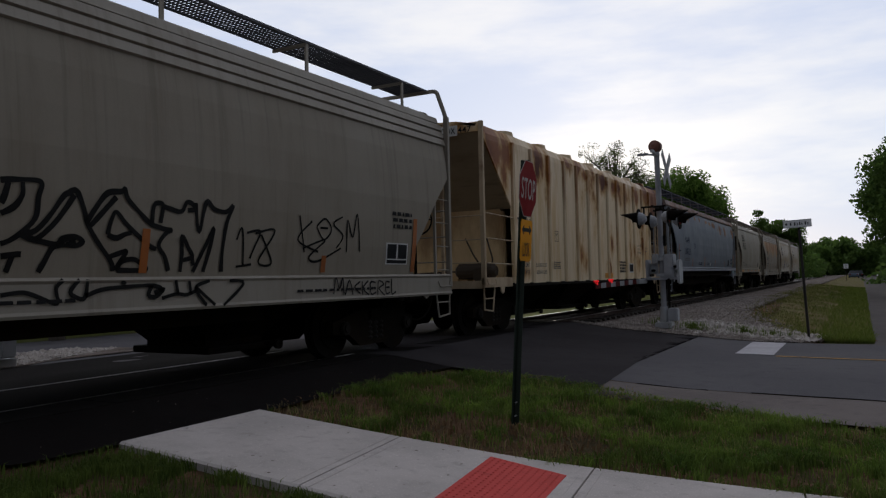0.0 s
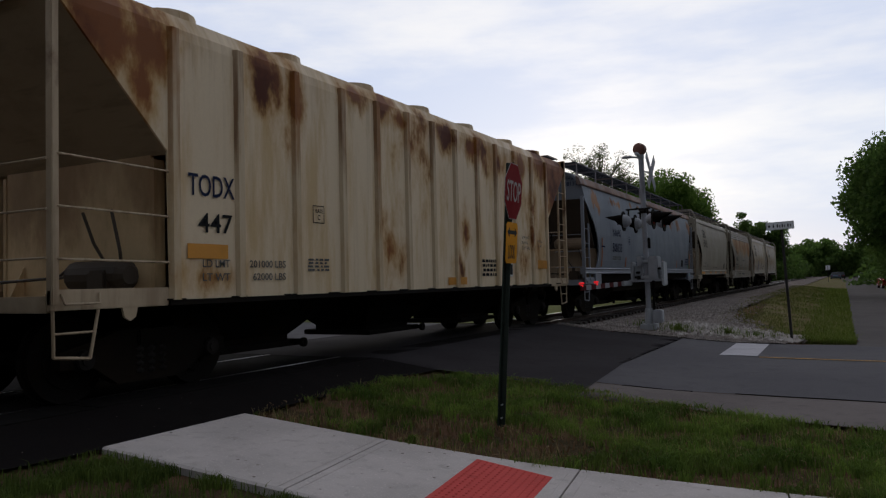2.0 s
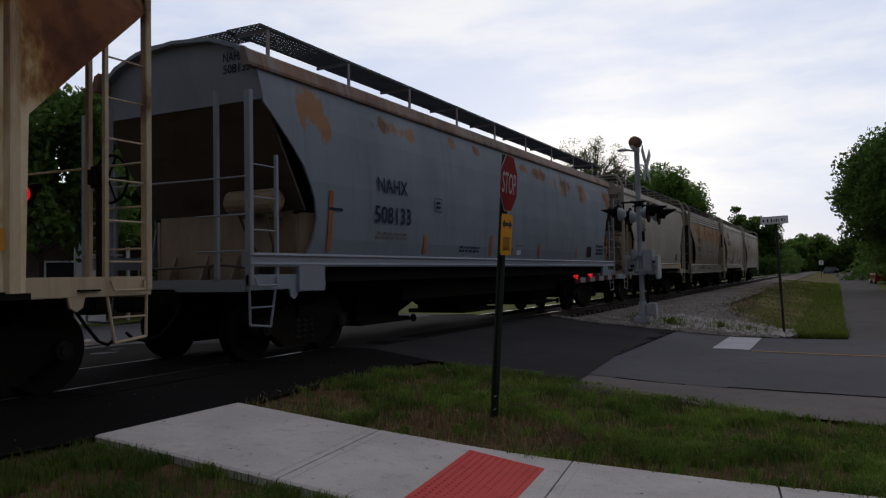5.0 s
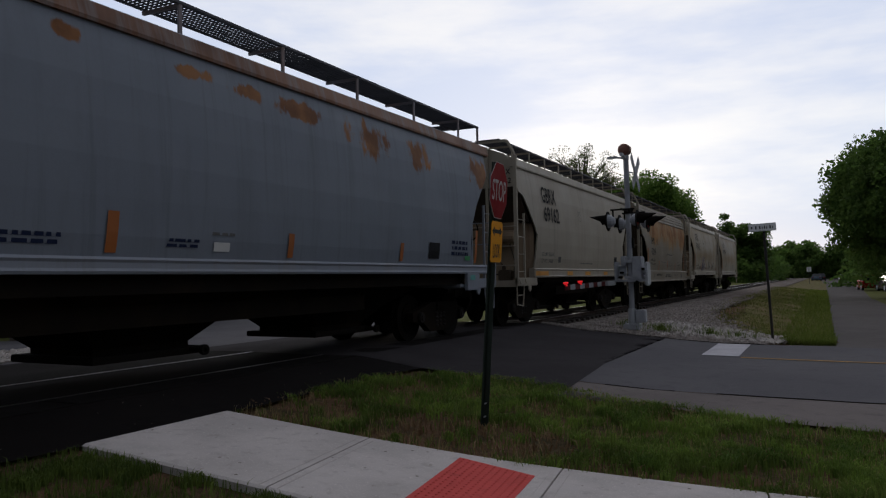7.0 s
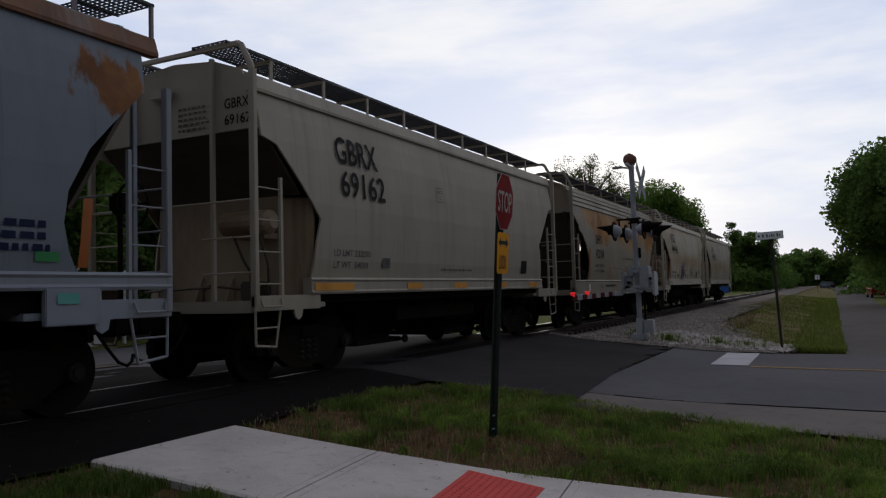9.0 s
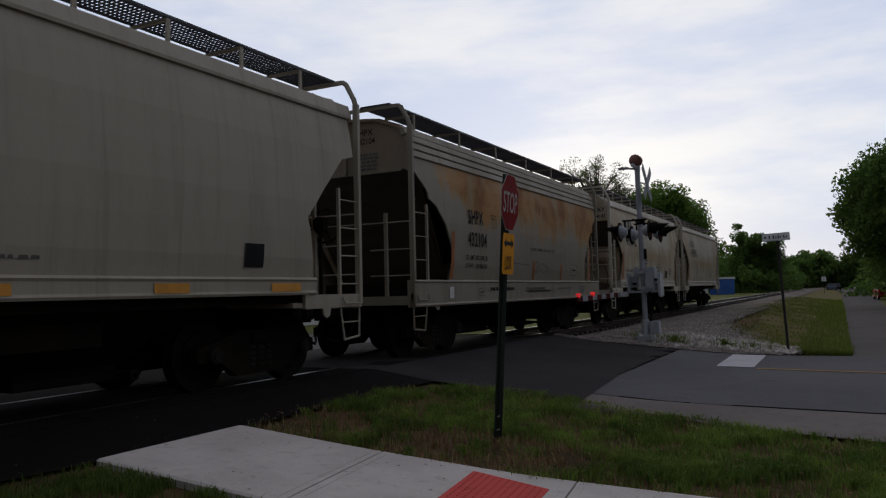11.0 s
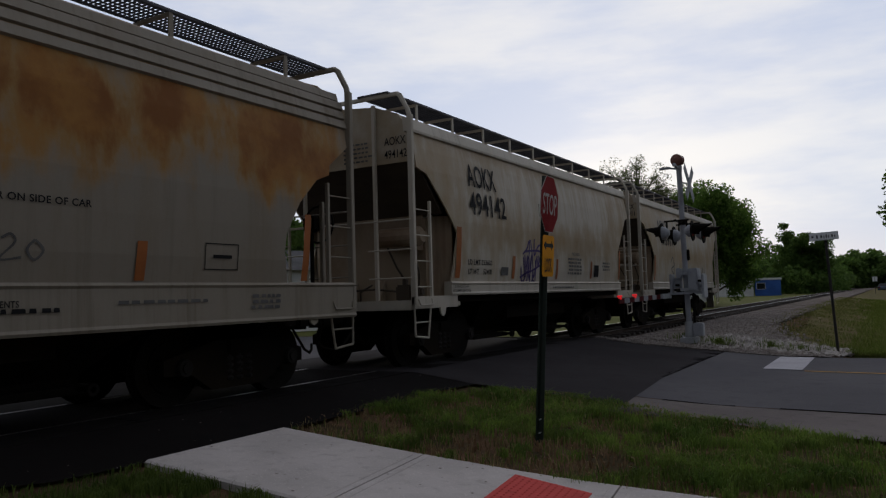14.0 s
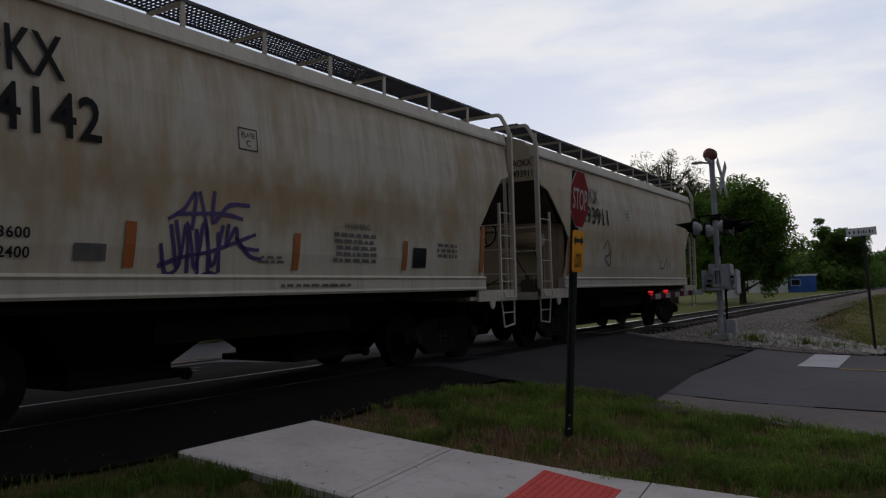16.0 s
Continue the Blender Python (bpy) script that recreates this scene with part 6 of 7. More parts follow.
frame_box(car, RING_S, 65.94 - U, 66.22 - U, 2.53, 2.8, "ink", words=True)
end_decal(car, "SHPX", 0.29, 0.22, 0.60, 4.12, 4.24)
end_decal(car, "432104", 0.29, 0.22, 0.64, 3.96, 4.07)
rr = random.Random(17)
for k in range(5):
    bm = B()
    x, z = 0.16, 3.74 - 0.068 * k
    while x < 0.66:
        w = rr.uniform(0.05, 0.11)
        bm.faces.new([bm.verts.new(p) for p in ((x, 0.29, z), (x + w, 0.29, z), (x + w, 0.29, z + 0.045), (x, 0.29, z + 0.045))])
        x += w + 0.02
    tagged(part("stencil", bm, "ink_grey", car), kind="stuff")
lines_of_text(car, SILL_S, 65.82 - U, 67.18 - U, 1.16, 1.27, 1, "ink", 41)
decal(car, "NOTE: CAR HAS TWO COMPARTMENTS", SILL_S, 67.9 - U, 69.22 - U, 1.20, 1.26, "ink", weight=0.02)
lines_of_text(car, SILL_S, 67.9 - U, 69.6 - U, 1.12, 1.19, 1, "ink", 42)
lines_of_text(car, SILL_S, 70.2 - U, 71.4 - U, 1.18, 1.24, 1, "ink_grey", 43)
lines_of_text(car, SILL_S, 72.0 - U, 72.5 - U, 1.08, 1.28, 3, "ink_grey", 44)
decal(car, "DO NOT HAMMER ON SIDE OF CAR", RING_S, 68.2 - U, 69.9 - U, 2.13, 2.2, "ink", weight=0.02)
frame_box(car, RING_S, 71.3 - U, 71.8 - U, 1.56, 1.86, "ink", 1)
decal(car, "", SILL_S, 63.97 - U, 64.15 - U, 1.07, 1.29, "label_white", "sticker", bar=True, proud=0.012)
frame_box(car, SILL_S, 65.3 - U, 65.58 - U, 1.1, 1.26, "ink_grey", 1)
o = -U
scrawl = [[(66.98 + o, 1.82), (67.5 + o, 1.80), (68.14 + o, 1.78)],
          [(68.56 + o, 1.82), (68.66 + o, 1.88), (68.72 + o, 1.80), (68.56 + o, 1.63), (68.76 + o, 1.64)], [(68.88 + o, 1.85), (68.82 + o, 1.74), (68.9 + o, 1.64), (68.98 + o, 1.74), (68.88 + o, 1.85)],
          [(69.06 + o, 1.80), (69.14 + o, 1.84), (69.18 + o, 1.77), (69.05 + o, 1.62), (69.24 + o, 1.64)], [(69.36 + o, 1.80), (69.29 + o, 1.71), (69.36 + o, 1.62), (69.44 + o, 1.71), (69.36 + o, 1.80)]]
graffiti(car, RING_S, scrawl, 0.013, "ink_grey", "thin black scrawl")
CARS.append((car, U))

# sixth and seventh cars: alike, pale with faint rust runs
U, L = 75.61, 11.84
soft = [(6.4, 2.35, 6.2, 0.42, 0.8), (0.9, 3.1, 1.1, 1.3, 0.9), (4.0, 3.9, 7.0, 0.16, 0.6), (10.8, 2.6, 1.2, 0.9, 0.7)]
runs = dict(blotches=soft, soften=1.7, halo=(0.33, 0.25, 0.15), halo_amount=0.7, streaks=0.4, streak_top=(2.0, 4.0), rust=(0.31, 0.21, 0.10), deep=(0.27, 0.18, 0.09), haze=(0.38, 0.29, 0.18), haze_amount=0.6, runs_amount=0.35)
car = short_hopper("pale cream short covered hopper car with a purple tag", U, L, "f", (0.50, 0.45, 0.37), "AOKX", "494142", (77.48, 78.62, 3.17, 3.6), (77.46, 78.96, 2.65, 3.08), ("233600", "52400"),
                   [(76.9, 1.5, 2.4, 0.17, "orange"), (79.2, 1.5, 1.95, 0.12, "orange"), (81.5, 1.5, 1.95, 0.11, "orange"), (83.78, 1.52, 1.95, 0.11, "orange"), (86.05, 1.5, 2.3, 0.12, "orange")], **runs)
frame_box(car, RING, 80.66 - U, 80.95 - U, 2.86, 3.12, "ink", words=True)
decal(car, "WARNING", RING, 82.45 - U, 83.0 - U, 2.06, 2.14, "ink_grey")
lines_of_text(car, RING, 82.24 - U, 83.16 - U, 1.58, 2.0, 5, "ink_grey", 51)
lines_of_text(car, RING, 80.95 - U, 81.4 - U, 1.56, 1.66, 2, "ink_grey", 52)
decal(car, "", RING, 78.7 - U, 79.02 - U, 1.56, 1.72, "ink_grey", "stencil", bar=True)
decal(car, "", RING, 84.05 - U, 84.4 - U, 1.56, 1.86, "ink", "stencil_panel", bar=True)
lines_of_text(car, RING, 84.7 - U, 85.3 - U, 1.7, 1.95, 3, "ink_grey", 53)
decal(car, "2 INCH HF", SILL_G, 76.86 - U, 77.36 - U, 1.325, 1.375, "ink")
decal(car, "COMP SHOES", SILL_G, 76.80 - U, 77.44 - U, 1.255, 1.305, "ink")
lines_of_text(car, SILL_G, 81.2 - U, 82.6 - U, 1.27, 1.33, 1, "ink_grey", 54)
o = -U
graffiti(car, RING, [[(79.7 + o, 2.0), (79.9 + o, 2.12), (80.05 + o, 2.3), (80.0 + o, 1.9)], [(80.1 + o, 2.32), (80.2 + o, 1.9), (80.24 + o, 1.4)], [(80.3 + o, 2.34), (80.28 + o, 2.0), (80.5 + o, 2.2), (80.8 + o, 2.22)], [(79.8 + o, 2.06), (80.4 + o, 2.1), (80.7 + o, 2.06)],
         [(79.62 + o, 1.75), (79.7 + o, 1.45), (79.86 + o, 1.56), (79.8 + o, 2.0)], [(79.95 + o, 1.9), (79.96 + o, 1.45)], [(80.06 + o, 1.92), (80.1 + o, 1.42)], [(80.35 + o, 1.9), (80.38 + o, 1.46)],
         [(80.5 + o, 2.0), (80.46 + o, 1.74), (80.6 + o, 1.96), (80.66 + o, 1.76), (80.95 + o, 1.72)], [(80.05 + o, 1.36), (80.25 + o, 1.46), (80.4 + o, 1.38), (80.2 + o, 1.32), (80.05 + o, 1.36)], [(79.74 + o, 1.95), (79.84 + o, 1.5), (79.94 + o, 1.98), (80.06 + o, 1.5), (80.16 + o, 2.0), (80.28 + o, 1.52), (80.42 + o, 1.98)],
         [(79.6 + o, 1.52), (79.9 + o, 1.62), (80.3 + o, 1.7), (80.9 + o, 1.9)], [(80.6 + o, 1.86), (80.8 + o, 1.66), (81.0 + o, 1.62)]], 0.026, "spray_purple", "purple spray-paint tag")

U, L = 88.5, 11.92
car = short_hopper("pale cream short covered hopper car at the train's end", U, L, "h", (0.43, 0.39, 0.325), "AOKX", "493911", (90.5, 91.8, 3.14, 3.5), (90.62, 92.3, 2.66, 3.06), None,
                   [(89.8, 1.5, 2.3, 0.12, "orange")], **runs)
o = -U
graffiti(car, RING, [[(91.9 + o, 2.1), (92.2 + o, 2.3), (92.3 + o, 2.0), (92.0 + o, 1.9), (92.3 + o, 1.7)], [(92.4 + o, 2.1), (92.35 + o, 1.7)], [(96.6 + o, 1.95), (96.4 + o, 1.7), (96.8 + o, 1.75), (97.0 + o, 2.0), (97.1 + o, 1.7)], [(97.3 + o, 1.95), (97.35 + o, 1.7)]], 0.03, "ink_grey", "faded black graffiti tag")
frame_box(car, RING, 93.6 - U, 93.9 - U, 2.9, 3.15, "ink_grey")
bm = B()
box(bm, 0.2, 0.55, L - 0.02, L + 0.16, 1.2, 1.5, 0.03)
part("end_marker", bm, "black", car)


# ---- signs and signals ----
def octagon(r):
    return [(r * math.cos(math.radians(22.5 + 45 * k)), r * math.sin(math.radians(22.5 + 45 * k))) for k in range(8)]


def plate(name, outline, mat, parent, y0, y1, label=""):
    bm = B()
    prism(bm, outline, "y", y0, y1)
    return part(name, bm, mat, parent, label)


def sign_text(parent, text, x0, x1, z0, z1, y, mat, name="lettering"):
    vs, fs = lettering(text)
    bm = B()
    made = [bm.verts.new((x0 + (x1 - x0) * a, y, z0 + (z1 - z0) * b)) for a, b in vs]
    for f in fs:
        try:
            bm.faces.new([made[i] for i in f])
        except ValueError:
            pass
    return part(name, bm, mat, parent)


# stop sign on a leaning channel post; the faces turn away towards the walk
base = (-3.26, 7.42, float(height_of(-3.26, 7.42)))
stop = thing("stop_sign", pose(*base, 0, 3.9, 0), "red stop sign and yellow plate on a leaning green post", "stop sign")
bm = B()
prism(bm, [(-0.045, 0.0), (-0.028, 0.0), (-0.016, 0.03), (0.016, 0.03), (0.028, 0.0), (0.045, 0.0), (0.045, 0.005), (0.03, 0.008), (0.02, 0.038), (-0.02, 0.038), (-0.03, 0.008), (-0.045, 0.005)], "z", -0.3, 2.78)
post = part("post", bm, "post_green", stop)
bm = B()
for z in (0.08, 0.22, 2.1, 2.4):
    tube(bm, (0, -0.012, z), (0, 0.045, z), 0.008, n=6)
part("bolt", bm, "galv", post)
face = new("sign_face")
face.parent = stop
face.rotation_euler = (0, 0, radians(95))
face.location = (0.055, -0.02, 2.47)
plate("blank", octagon(0.318), "sign_dull", face, -0.004, 0.0, "white border")
plate("red_field", octagon(0.309), "sign_red", face, -0.0065, -0.0042, "red field")
sign_text(face, "STOP", -0.235, 0.235, -0.11, 0.11, -0.009, "sign_dull")
lower = new("lower_plate")
lower.parent = stop
lower.rotation_euler = (0, 0, radians(95))
lower.location = (0.055, -0.02, 1.93)
r = 0.03
w, h2 = 0.19, 0.215
corner = [(-w + r, -h2), (w - r, -h2), (w, -h2 + r), (w, h2 - r), (w - r, h2), (-w + r, h2), (-w, h2 - r), (-w, -h2 + r)]
plate("blank", corner, "sign_yellow", lower, -0.004, 0.0, "yellow plate")
sign_text(lower, "LOOK", -0.115, 0.115, -0.17, -0.02, -0.0065, "sign_black")
bm = B()
prism(bm, [(-0.165, 0.11), (-0.09, 0.16), (-0.09, 0.13), (0.09, 0.13), (0.09, 0.16), (0.165, 0.11), (0.09, 0.06), (0.09, 0.09), (-0.09, 0.09), (-0.09, 0.06)], "y", -0.0065, -0.0045)
part("arrow", bm, "sign_black", lower, "black double arrow")

# street name sign
base = (-1.15, 19.95, float(height_of(-1.15, 19.95)))
st = thing("street_sign", pose(*base, 0, -2.6, 0), "white street name blade on a thin dark post", "street sign")
bm = B()
tube(bm, (0, 0, -0.2), (0, 0, 2.62), 0.032, n=10)
part("post", bm, "post_brown", st)
bm = B()
box(bm, -0.03, 0.03, -0.02, 0.02, 2.58, 2.66)
part("bracket", bm, "black", st)
bm = B()
box(bm, -0.34, 0.28, -0.006, 0.006, 2.66, 2.85, 0.004)
blade = part("blade", bm, "sign_white", st, "white blade")
blade.rotation_euler = (0, 0, radians(4))
bm = B()
for a, b, c, d in ((-0.33, 0.27, 2.67, 2.674), (-0.33, 0.27, 2.836, 2.84), (-0.33, -0.326, 2.67, 2.84), (0.266, 0.27, 2.67, 2.84), (-0.29, -0.25, 2.73, 2.78), (-0.19, -0.16, 2.715, 2.79), (-0.10, -0.07, 2.715, 2.79), (-0.04, -0.02, 2.715, 2.77), (0.01, 0.035, 2.715, 2.79), (0.06, 0.08, 2.715, 2.77), (0.13, 0.16, 2.715, 2.79), (0.19, 0.21, 2.715, 2.77)):
    bm.faces.new([bm.verts.new(p) for p in ((a, -0.008, c), (b, -0.008, c), (b, -0.008, d), (a, -0.008, d))])
part("street_lettering", bm, "sign_black", blade)


def lamp_head(parent, x, y, z, face, lit=False):
    """A round flasher: black disc, hood and lens, facing along x by face."""
    head = new("flasher")
    head.parent = parent
    head.location = (x, y, z)
    bm = B()
    tube(bm, (0, 0, 0), (0.02 * face, 0, 0), 0.25, n=24)
    part("background_disc", bm, "black", head)
    bm = B()
    tube(bm, (-0.17 * face, 0, 0), (-0.10 * face, 0, 0), 0.07, 0.14, n=16)
    tube(bm, (-0.10 * face, 0, 0), (0, 0, 0), 0.14, 0.17, n=16)
    part("housing", bm, "alu", head)
    bm = B()
    n = 14
    inner = []
    for k in range(n + 1):
        a = math.pi * (k / n) * 1.3 - 0.15 * math.pi
        c, s = math.cos(a), math.sin(a)
        reach = 0.12 + 0.34 * max(0.0, s)
        inner.append((bm.verts.new((0.02 * face, 0.17 * c, 0.17 * s)), bm.verts.new((face * (0.02 + reach), 0.16 * c, 0.16 * s - 0.02))))
    for p, q in zip(inner, inner[1:]):
        bm.faces.new((p[0], q[0], q[1], p[1]))
    bmesh.ops.solidify(bm, geom=bm.faces[:], thickness=0.006)
    part("hood", bm, "black", head)
    bm = B()
    tube(bm, (0.02 * face, 0, 0), (0.045 * face, 0, 0), 0.15, 0.11, n=18)
    part("lens", bm, "lamp_red" if lit else "lens_red", head)
    return head


def signal(at, z, roll, towards, label, with_bell=True, arm=None):
    s = thing("crossing_signal", pose(at[0], at[1], z, 0, roll, 0), label, "crossing signal", "signals of the crossing")
    bm = B()
    tube(bm, (0, 0, 0.35), (0, 0, 4.28), 0.068, n=16)
    part("mast", bm, "mast_grey", s)
    bm = B()
    tube(bm, (0, 0, 0.0), (0, 0, 0.42), 0.11, 0.09, n=12)
    box(bm, -0.2, 0.2, -0.2, 0.2, -0.12, 0.03, 0.015)
    for a in (-0.14, 0.14):
        for b in (-0.14, 0.14):
            tube(bm, (a, b, 0.0), (a, b, 0.09), 0.018, n=6)
    part("base", bm, "galv", s)
    bm = B()
    box(bm, 0.12, 0.36, -0.16, 0.1, 0.06, 0.38, 0.02)
    part("junction_box", bm, "alu", s)
    bm = B()
    tube(bm, (0.14, 0.02, 0.3), (0.14, 0.02, 1.2), 0.03, n=8)
    part("conduit", bm, "black", s)
    # gate machine at chest height
    bm = B()
    box(bm, 0.09, 0.33, -0.24, 0.18, 1.14, 1.74, 0.02)
    box(bm, 0.12, 0.30, -0.26, -0.24, 1.20, 1.68, 0.006)
    box(bm, -0.20, -0.07, -0.20, 0.05, 1.50, 1.76, 0.02)
    machine = part("gate_machine", bm, "alu", s)
    bm = B()
    for zz in (1.22, 1.62):
        box(bm, -0.14, 0.14, -0.11, 0.11, zz - 0.04, zz + 0.04, 0.01)
        part("clamp", bm, "galv", machine)
        bm = B()
    box(bm, -0.35, -0.29, -0.28, 0.10, 1.12, 1.62, 0.015)
    box(bm, -0.29, -0.10, -0.06, 0.06, 1.26, 1.52, 0.01)
    part("side_plate", bm, "alu", machine)
    bm = B()
    box(bm, 0.42, 0.48, -0.30, 0.16, 0.98, 1.60, 0.03)
    tube(bm, (0.33, -0.02, 1.30), (0.45, -0.02, 1.30), 0.05, n=12)
    part("counterweight", bm, "galv", machine)
    bm = B()
    box(bm, -0.42, 0.42, -0.22, -0.17, 1.10, 1.16, 0.008)
    part("support_bar", bm, "mast_grey", machine)
    for xx, zz in ((-0.18, 1.34), (-0.22, 1.22), (0.37, 1.42), (0.21, 1.10)):
        bm = B()
        tube(bm, (xx, -0.31, zz), (xx, -0.05, zz), 0.030, n=10)
        tube(bm, (xx, -0.33, zz), (xx, -0.31, zz), 0.018, n=6)
        part("pivot_bolt", bm, "black", machine, "dark bolt")
    bm = B()
    box(bm, 0.07, 0.12, -0.05, 0.05, 1.95, 2.22, 0.01)
    part("conduit_fitting", bm, "black", s)
    # flashers on a crossarm
    bm = B()
    tube(bm, (0.0, -0.75, 2.92), (0.0, 0.75, 2.92), 0.03, n=10)
    for yy in (-0.62, 0.62):
        tube(bm, (-0.30, yy, 2.92), (0.30, yy, 2.92), 0.022, n=8)
        for xx in (-0.24, 0.24):
            tube(bm, (xx, yy, 2.92), (xx, yy, 2.66), 0.022, n=8)
    box(bm, -0.09, 0.09, -0.09, 0.09, 2.85, 2.99, 0.01)
    part("crossarm", bm, "black", s)
    for k, yy in enumerate((-0.62, 0.62)):
        lamp_head(s, towards * 0.36, yy, 2.64, towards)
        lamp_head(s, -towards * 0.36, yy, 2.64, -towards, lit=(k == 1 and not with_bell))
    # crossbuck
    buck = new("crossbuck")
    buck.parent = s
    buck.location = (towards * 0.16, 0.32 if with_bell else -0.15, 3.94)
    for a in (42, -42):
        bm = B()
        box(bm, -0.006, 0.006, -0.6, 0.6, -0.115, 0.115, 0.003)
        bl = part("blade", bm, "buck", buck, "weathered pale blade")
        bl.rotation_euler = (radians(a), 0, 0)
        bl.location = (0.014 if a > 0 else 0.0, 0, 0)
    bm = B()
    tube(bm, (0, 0, 3.94), (0.12 * towards, 0.32 if with_bell else -0.15, 3.94), 0.02, n=8)
    part("crossbuck_bracket", bm, "galv", s)
    if with_bell:
        bm = B()
        tube(bm, (-0.03, -0.09, 4.51), (-0.01, 0.09, 4.51), 0.155, 0.15, n=22)
        tube(bm, (-0.04, -0.13, 4.51), (-0.03, -0.09, 4.51), 0.06, 0.155, n=22)
        tube(bm, (-0.01, 0.09, 4.51), (0, 0.13, 4.51), 0.15, 0.05, n=22)
        bell = part("bell", bm, "bell", s, "rusty red bell")
        bm = B()
        box(bm, -0.07, 0.07, -0.07, 0.07, 4.24, 4.38, 0.02)
        tube(bm, (0, 0, 4.3), (-0.02, -0.42, 4.34), 0.03, 0.05, n=8)
        tube(bm, (0, 0, 4.36), (0, 0, 4.48), 0.03, n=8)
        part("bell_bracket", bm, "galv", s)
        bm = B()
        tube(bm, (-0.06, 0, 4.30), (-0.22, 0, 4.33), 0.025, n=8)
        box(bm, -0.50, -0.20, -0.06, 0.06, 4.31, 4.37, 0.025)
        part("side_lamp", bm, "mast_grey", s, "small unlit lamp arm")
    if arm:
        bm = B()
        box(bm, -0.42, -0.36, -0.9, -0.1, 1.02, 1.14, 0.01)
        part("arm_bracket", bm, "galv", s)
        gate = new("gate_arm")
        gate.parent = s
        gate.location = (-0.39, -0.75, 1.08)
        gate.rotation_euler = (radians(0.8), 0, 0)
        n = 10
        step = arm / n
        for k in range(n):
            bm = B()
            box(bm, -0.012, 0.012, -(k + 1) * step, -k * step, -0.055, 0.055, 0.003)
            part("arm_panel", bm, "arm_red" if k % 2 else "buck", gate, "red panel" if k % 2 else "white panel")
        for y in (-arm + 0.08, -arm * 0.686):
            bm = B()
            tube(bm, (-0.05, y, 0.10), (0.05, y, 0.10), 0.020, n=12)
            box(bm, -0.03, 0.03, y - 0.02, y + 0.02, 0.03, 0.07)
            part("gate_lamp", bm, "lamp_red", gate, "lit red lamp")
    return s


signal((-4.42, 19.62), -0.05, -0.9, 1, "silver crossing signal mast with bell, flashers and lowered gate", True, 3.6)
signal((-12.6, 7.52), 0.0, 0.0, -1, "silver crossing signal mast across the track", False, None)


# ---- houses and sheds west of the track ----
def building(name, x, y, turn, w, d, h, wall_mat, roof_mat, label, columns=(), windows=(), roof_h=1.2):
    z = float(height_of(x, y)) - 0.1
    b = thing(name, pose(x, y, z, 0, 0, turn), label, "building")
    bm = B()
    box(bm, -w / 2, w / 2, -d / 2, d / 2, 0, h)
    wall = part("wall", bm, wall_mat, b)
    bm = B()
    if roof_h > 0.4:
        prism(bm, [(-d / 2 - 0.4, h), (d / 2 + 0.4, h), (0, h + roof_h)], "x", -w / 2 - 0.4, w / 2 + 0.4)
    else:
        box(bm, -w / 2 - 0.15, w / 2 + 0.15, -d / 2 - 0.15, d / 2 + 0.15, h, h + roof_h, 0.03)
    part("roof", bm, roof_mat, b)
    for a, c, ww, hh in windows:
        win = new("window")
        win.parent = b
        bm = B()
        box(bm, a - ww / 2 - 0.06, a + ww / 2 + 0.06, -d / 2 - 0.05, -d / 2 + 0.02, c - 0.06, c + hh + 0.06, 0.01)
        part("window_frame", bm, "sign_white", win)
        bm = B()
        box(bm, a - ww / 2, a + ww / 2, -d / 2 - 0.06, -d / 2 - 0.045, c, c + hh)
        part("pane", bm, "glass_dark", win)
    for a, half in columns:
        bm = B()
        box(bm, a - half, a + half, -d / 2 - 1.5, -d / 2 - 1.18, 0, h, 0.02)
        part("porch_column", bm, "siding", b)
    return b


building("house", -28.1, 19.8, 62, 11, 7, 3.3, "brick_dark", "roof", "dark brick house with pale porch columns", ((0.45, 0.22), (0.94, 0.28), (2.0, 0.04), (-3.4, 0.1)), [(-3.8, 0.9, 1.4, 1.4), (0, 0.1, 1.0, 2.1), (3.4, 0.9, 1.4, 1.4)])
building("house", -27.0, 30.5, 70, 8, 7, 3.0, "siding", "roof", "low white-sided house with a grey roof", (), [(-2.2, 0.9, 1.2, 1.2), (2.0, 0.9, 1.2, 1.2)])
building("shed", -21.6, 128.0, 10, 5.6, 4.2, 2.8, "siding", "roof", "long white-sided shed beside the lawn", (), [], 0.3)
building("shed", -17.0, 131.0, 8, 3.8, 3.0, 2.6, "blue_paint", "siding", "small blue-painted shed with a pale roof", (), [(-1.0, 1.2, 1.2, 0.9)], 0.3)
building("shed", -17.5, 84.0, 6, 2.2, 2.2, 1.7, "siding", "siding", "small pale utility box on the lawn", (), [], 0.2)


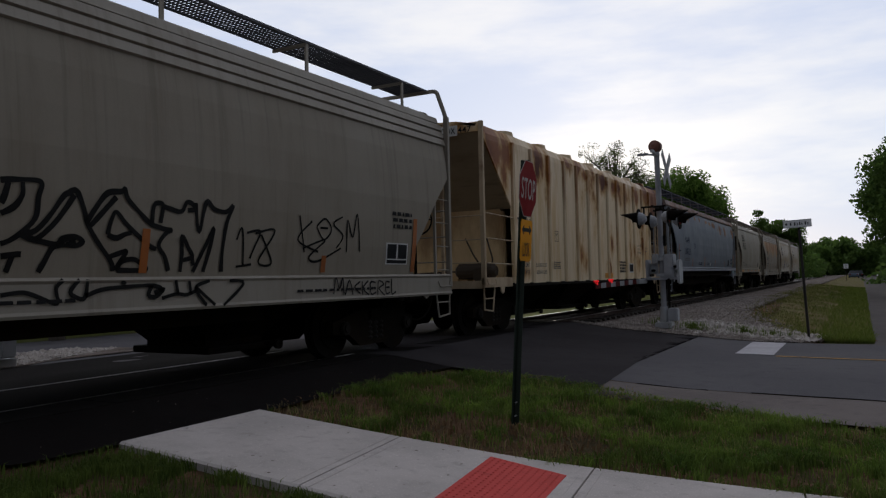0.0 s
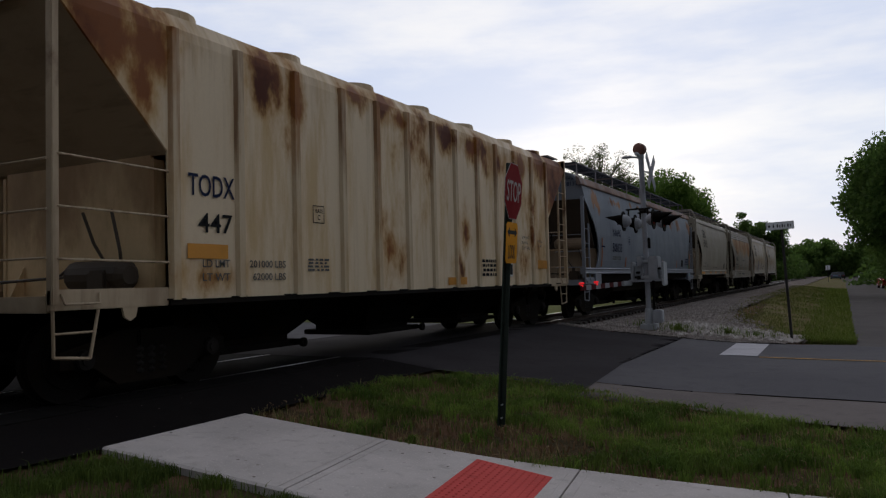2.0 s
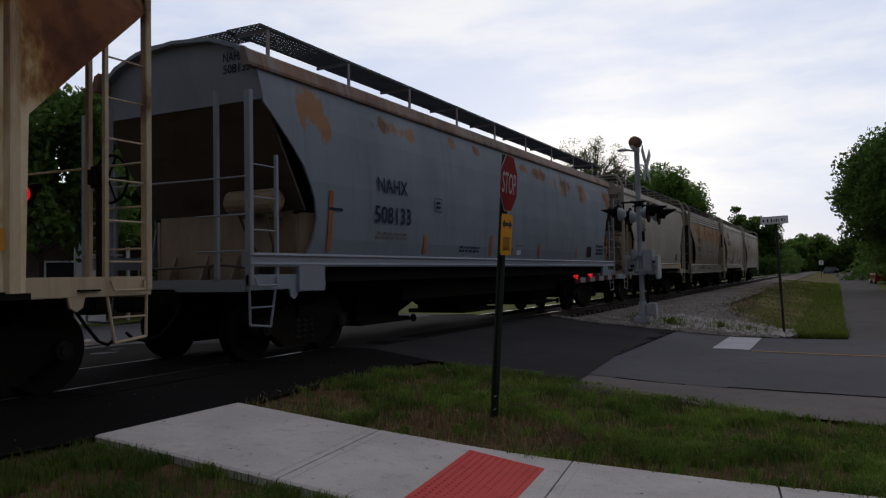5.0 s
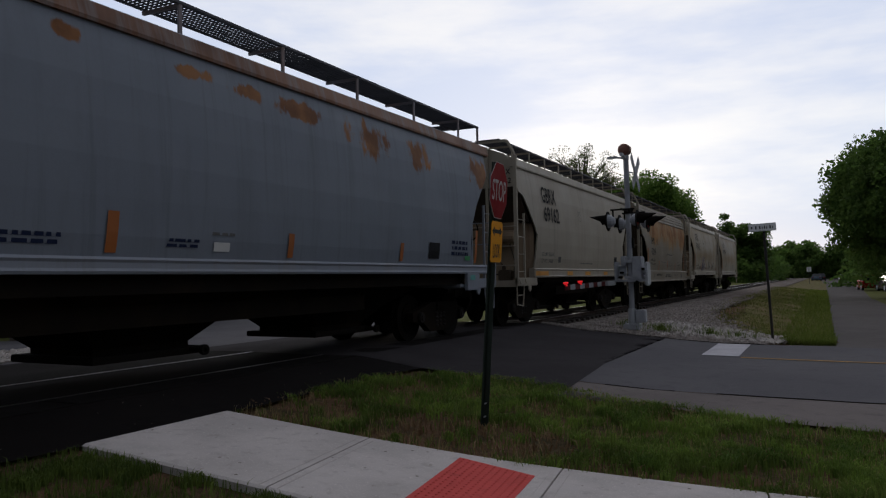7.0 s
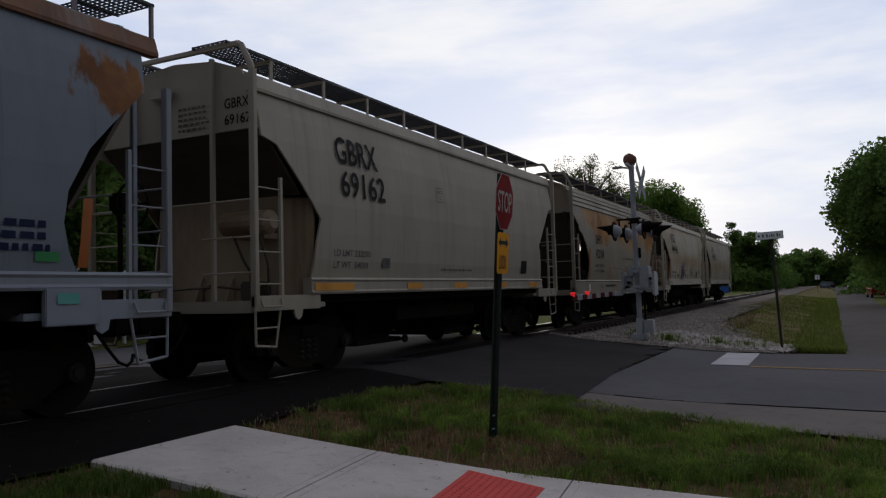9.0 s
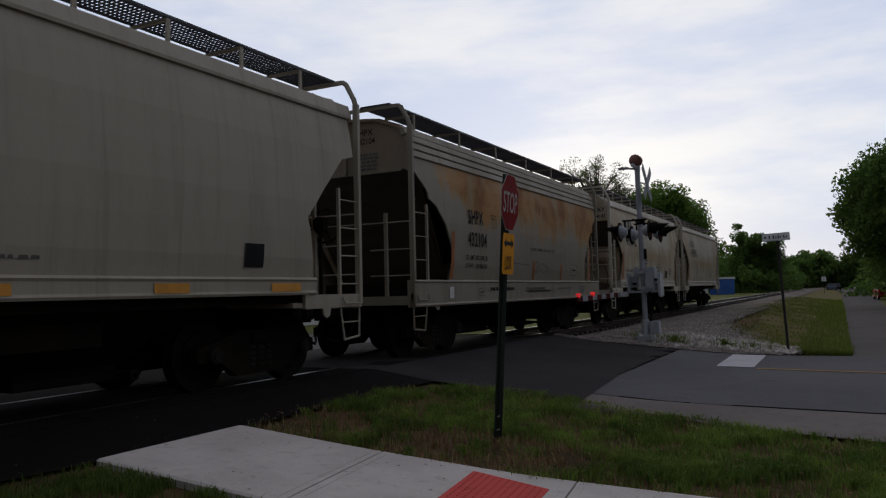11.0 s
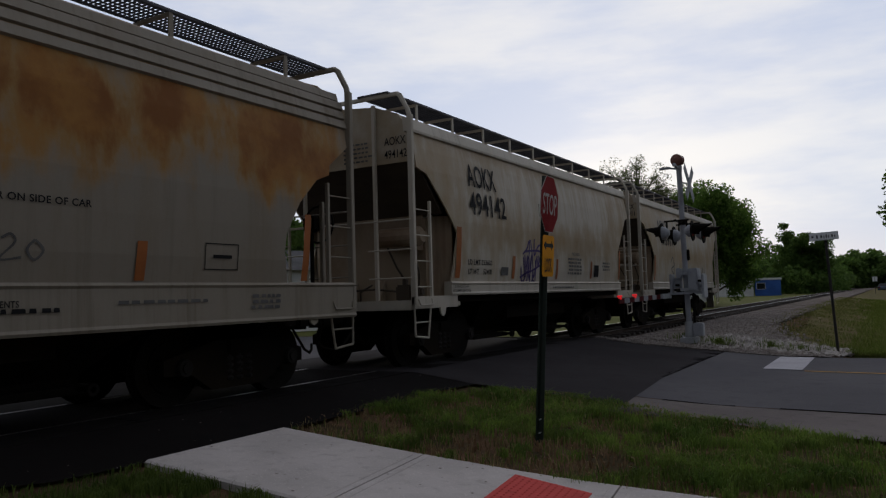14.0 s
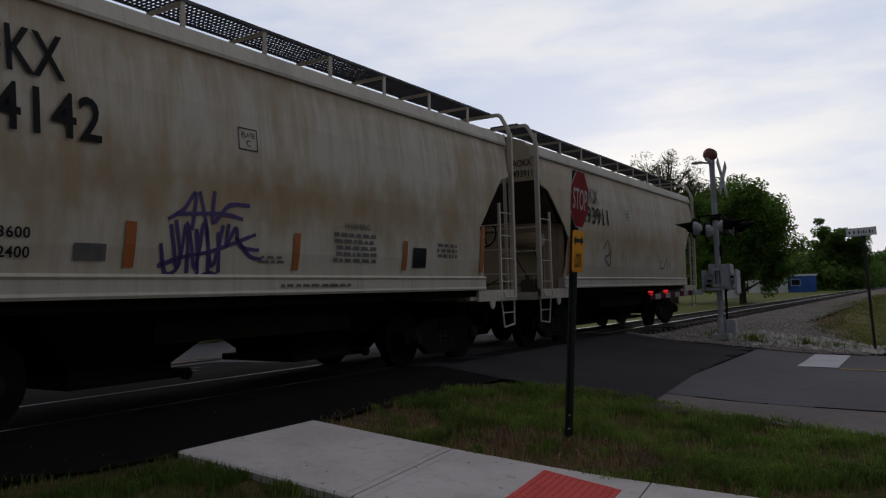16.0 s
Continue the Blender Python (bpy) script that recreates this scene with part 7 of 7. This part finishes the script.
# ---- parked cars ----
def parked_car(x, y, turn, paint, label, height=1.45, length=4.5, width=1.8):
    z = float(height_of(x, y))
    c = thing("parked_car", pose(x, y, z, 0, 0, turn), label, "car", "cars parked along the street")
    l, h = length / 2, height
    bm = B()
    prism(bm, [(-l, 0.35), (-l, 0.75), (-l + 0.1, 0.92), (l - 1.1, 0.95), (l - 0.15, 0.8), (l, 0.6), (l, 0.35), (l - 0.4, 0.22), (-l + 0.4, 0.22)], "x", -width / 2, width / 2)
    bmesh.ops.bevel(bm, geom=bm.edges[:], offset=0.05, segments=2, affect="EDGES")
    part("body", bm, paint, c)
    bm = B()
    lo, hi = [], []
    for sx in (-1, 1):
        lo.append([bm.verts.new((sx * (width / 2 - 0.06), yy, 0.9)) for yy in (-l + 0.25, l - 1.2)])
        hi.append([bm.verts.new((sx * (width / 2 - 0.22), yy, h - 0.03)) for yy in (-l + 0.75, l - 2.0)])
    for k in range(2):
        bm.faces.new((lo[k][0], lo[k][1], hi[k][1], hi[k][0]))
    for k in range(2):
        bm.faces.new((lo[0][k], lo[1][k], hi[1][k], hi[0][k]))
    bm.faces.new((hi[0][0], hi[0][1], hi[1][1], hi[1][0]))
    part("window_band", bm, "glass_dark", c, "dark glass")
    bm = B()
    box(bm, -width / 2 + 0.2, width / 2 - 0.2, -l + 0.72, l - 1.98, h - 0.06, h, 0.03)
    part("roof_panel", bm, paint, c)
    for sx in (-1, 1):
        for yy in (-l + 0.8, l - 0.85):
            bm = B()
            tube(bm, (sx * (width / 2 - 0.2), yy, 0.32), (sx * (width / 2 + 0.01), yy, 0.32), 0.32, n=20)
            wheel = part("wheel", bm, "tyre", c)
            bm = B()
            tube(bm, (sx * (width / 2 - 0.02), yy, 0.32), (sx * (width / 2 + 0.018), yy, 0.32), 0.2, n=14)
            part("rim", bm, "alu", wheel)
        bm = B()
        box(bm, sx * (width / 2 - 0.28) - 0.16, sx * (width / 2 - 0.28) + 0.16, -l - 0.012, -l + 0.03, 0.66, 0.82, 0.01)
        part("tail_lamp", bm, "lens_red", c)
    return c


parked_car(5.4, 78.0, 8, "car_dark", "charcoal parked estate car beside the street", 1.7, 4.6, 1.9)
parked_car(3.9, 84.0, 5, "car_red", "red parked saloon car beside the street", 1.42)
parked_car(3.0, 140.0, 0, "car_white", "white parked car further along the street", 1.45)
parked_car(-1.4, 172.0, 0, "car_blue", "grey-blue car standing on the far street", 1.5)
parked_car(-0.6, 186.0, 0, "car_dark", "dark car standing on the far street", 1.6)
# small roadside sign down the street
rs = thing("road_sign", pose(-1.9, 120, float(height_of(-1.9, 120))), "small white road sign far along the verge", "road sign")
bm = B()
tube(bm, (0, 0, 0), (0, 0, 2.3), 0.03)
part("post", bm, "post_brown", rs)
bm = B()
box(bm, -0.3, 0.3, -0.01, 0.0, 1.75, 2.4, 0.003)
part("panel", bm, "sign_white", rs)


# ---- what moves: the train rolls towards and past the walk, its wheels turning ----
def gone(t):
    """Metres that the train has rolled since the start."""
    return 4.47408883 * t + 0.0111301332 * t ** 2 + 0.00143792086 * t ** 3 - 0.0000874284778 * t ** 4 + 0.13 * max(0.0, t - 15.0) ** 1.5


def motions():
    for car, u in CARS:
        walk(car, [(k * 0.5, pose(TRACK, u - gone(k * 0.5), 0)) for k in range(33)])
    steps = [k / 7.5 for k in range(121)]
    for w, y in WHEELSETS:
        walk(w, [(t, pose(0, y, 0.457, math.degrees(gone(t) / 0.457))) for t in steps])


motions()
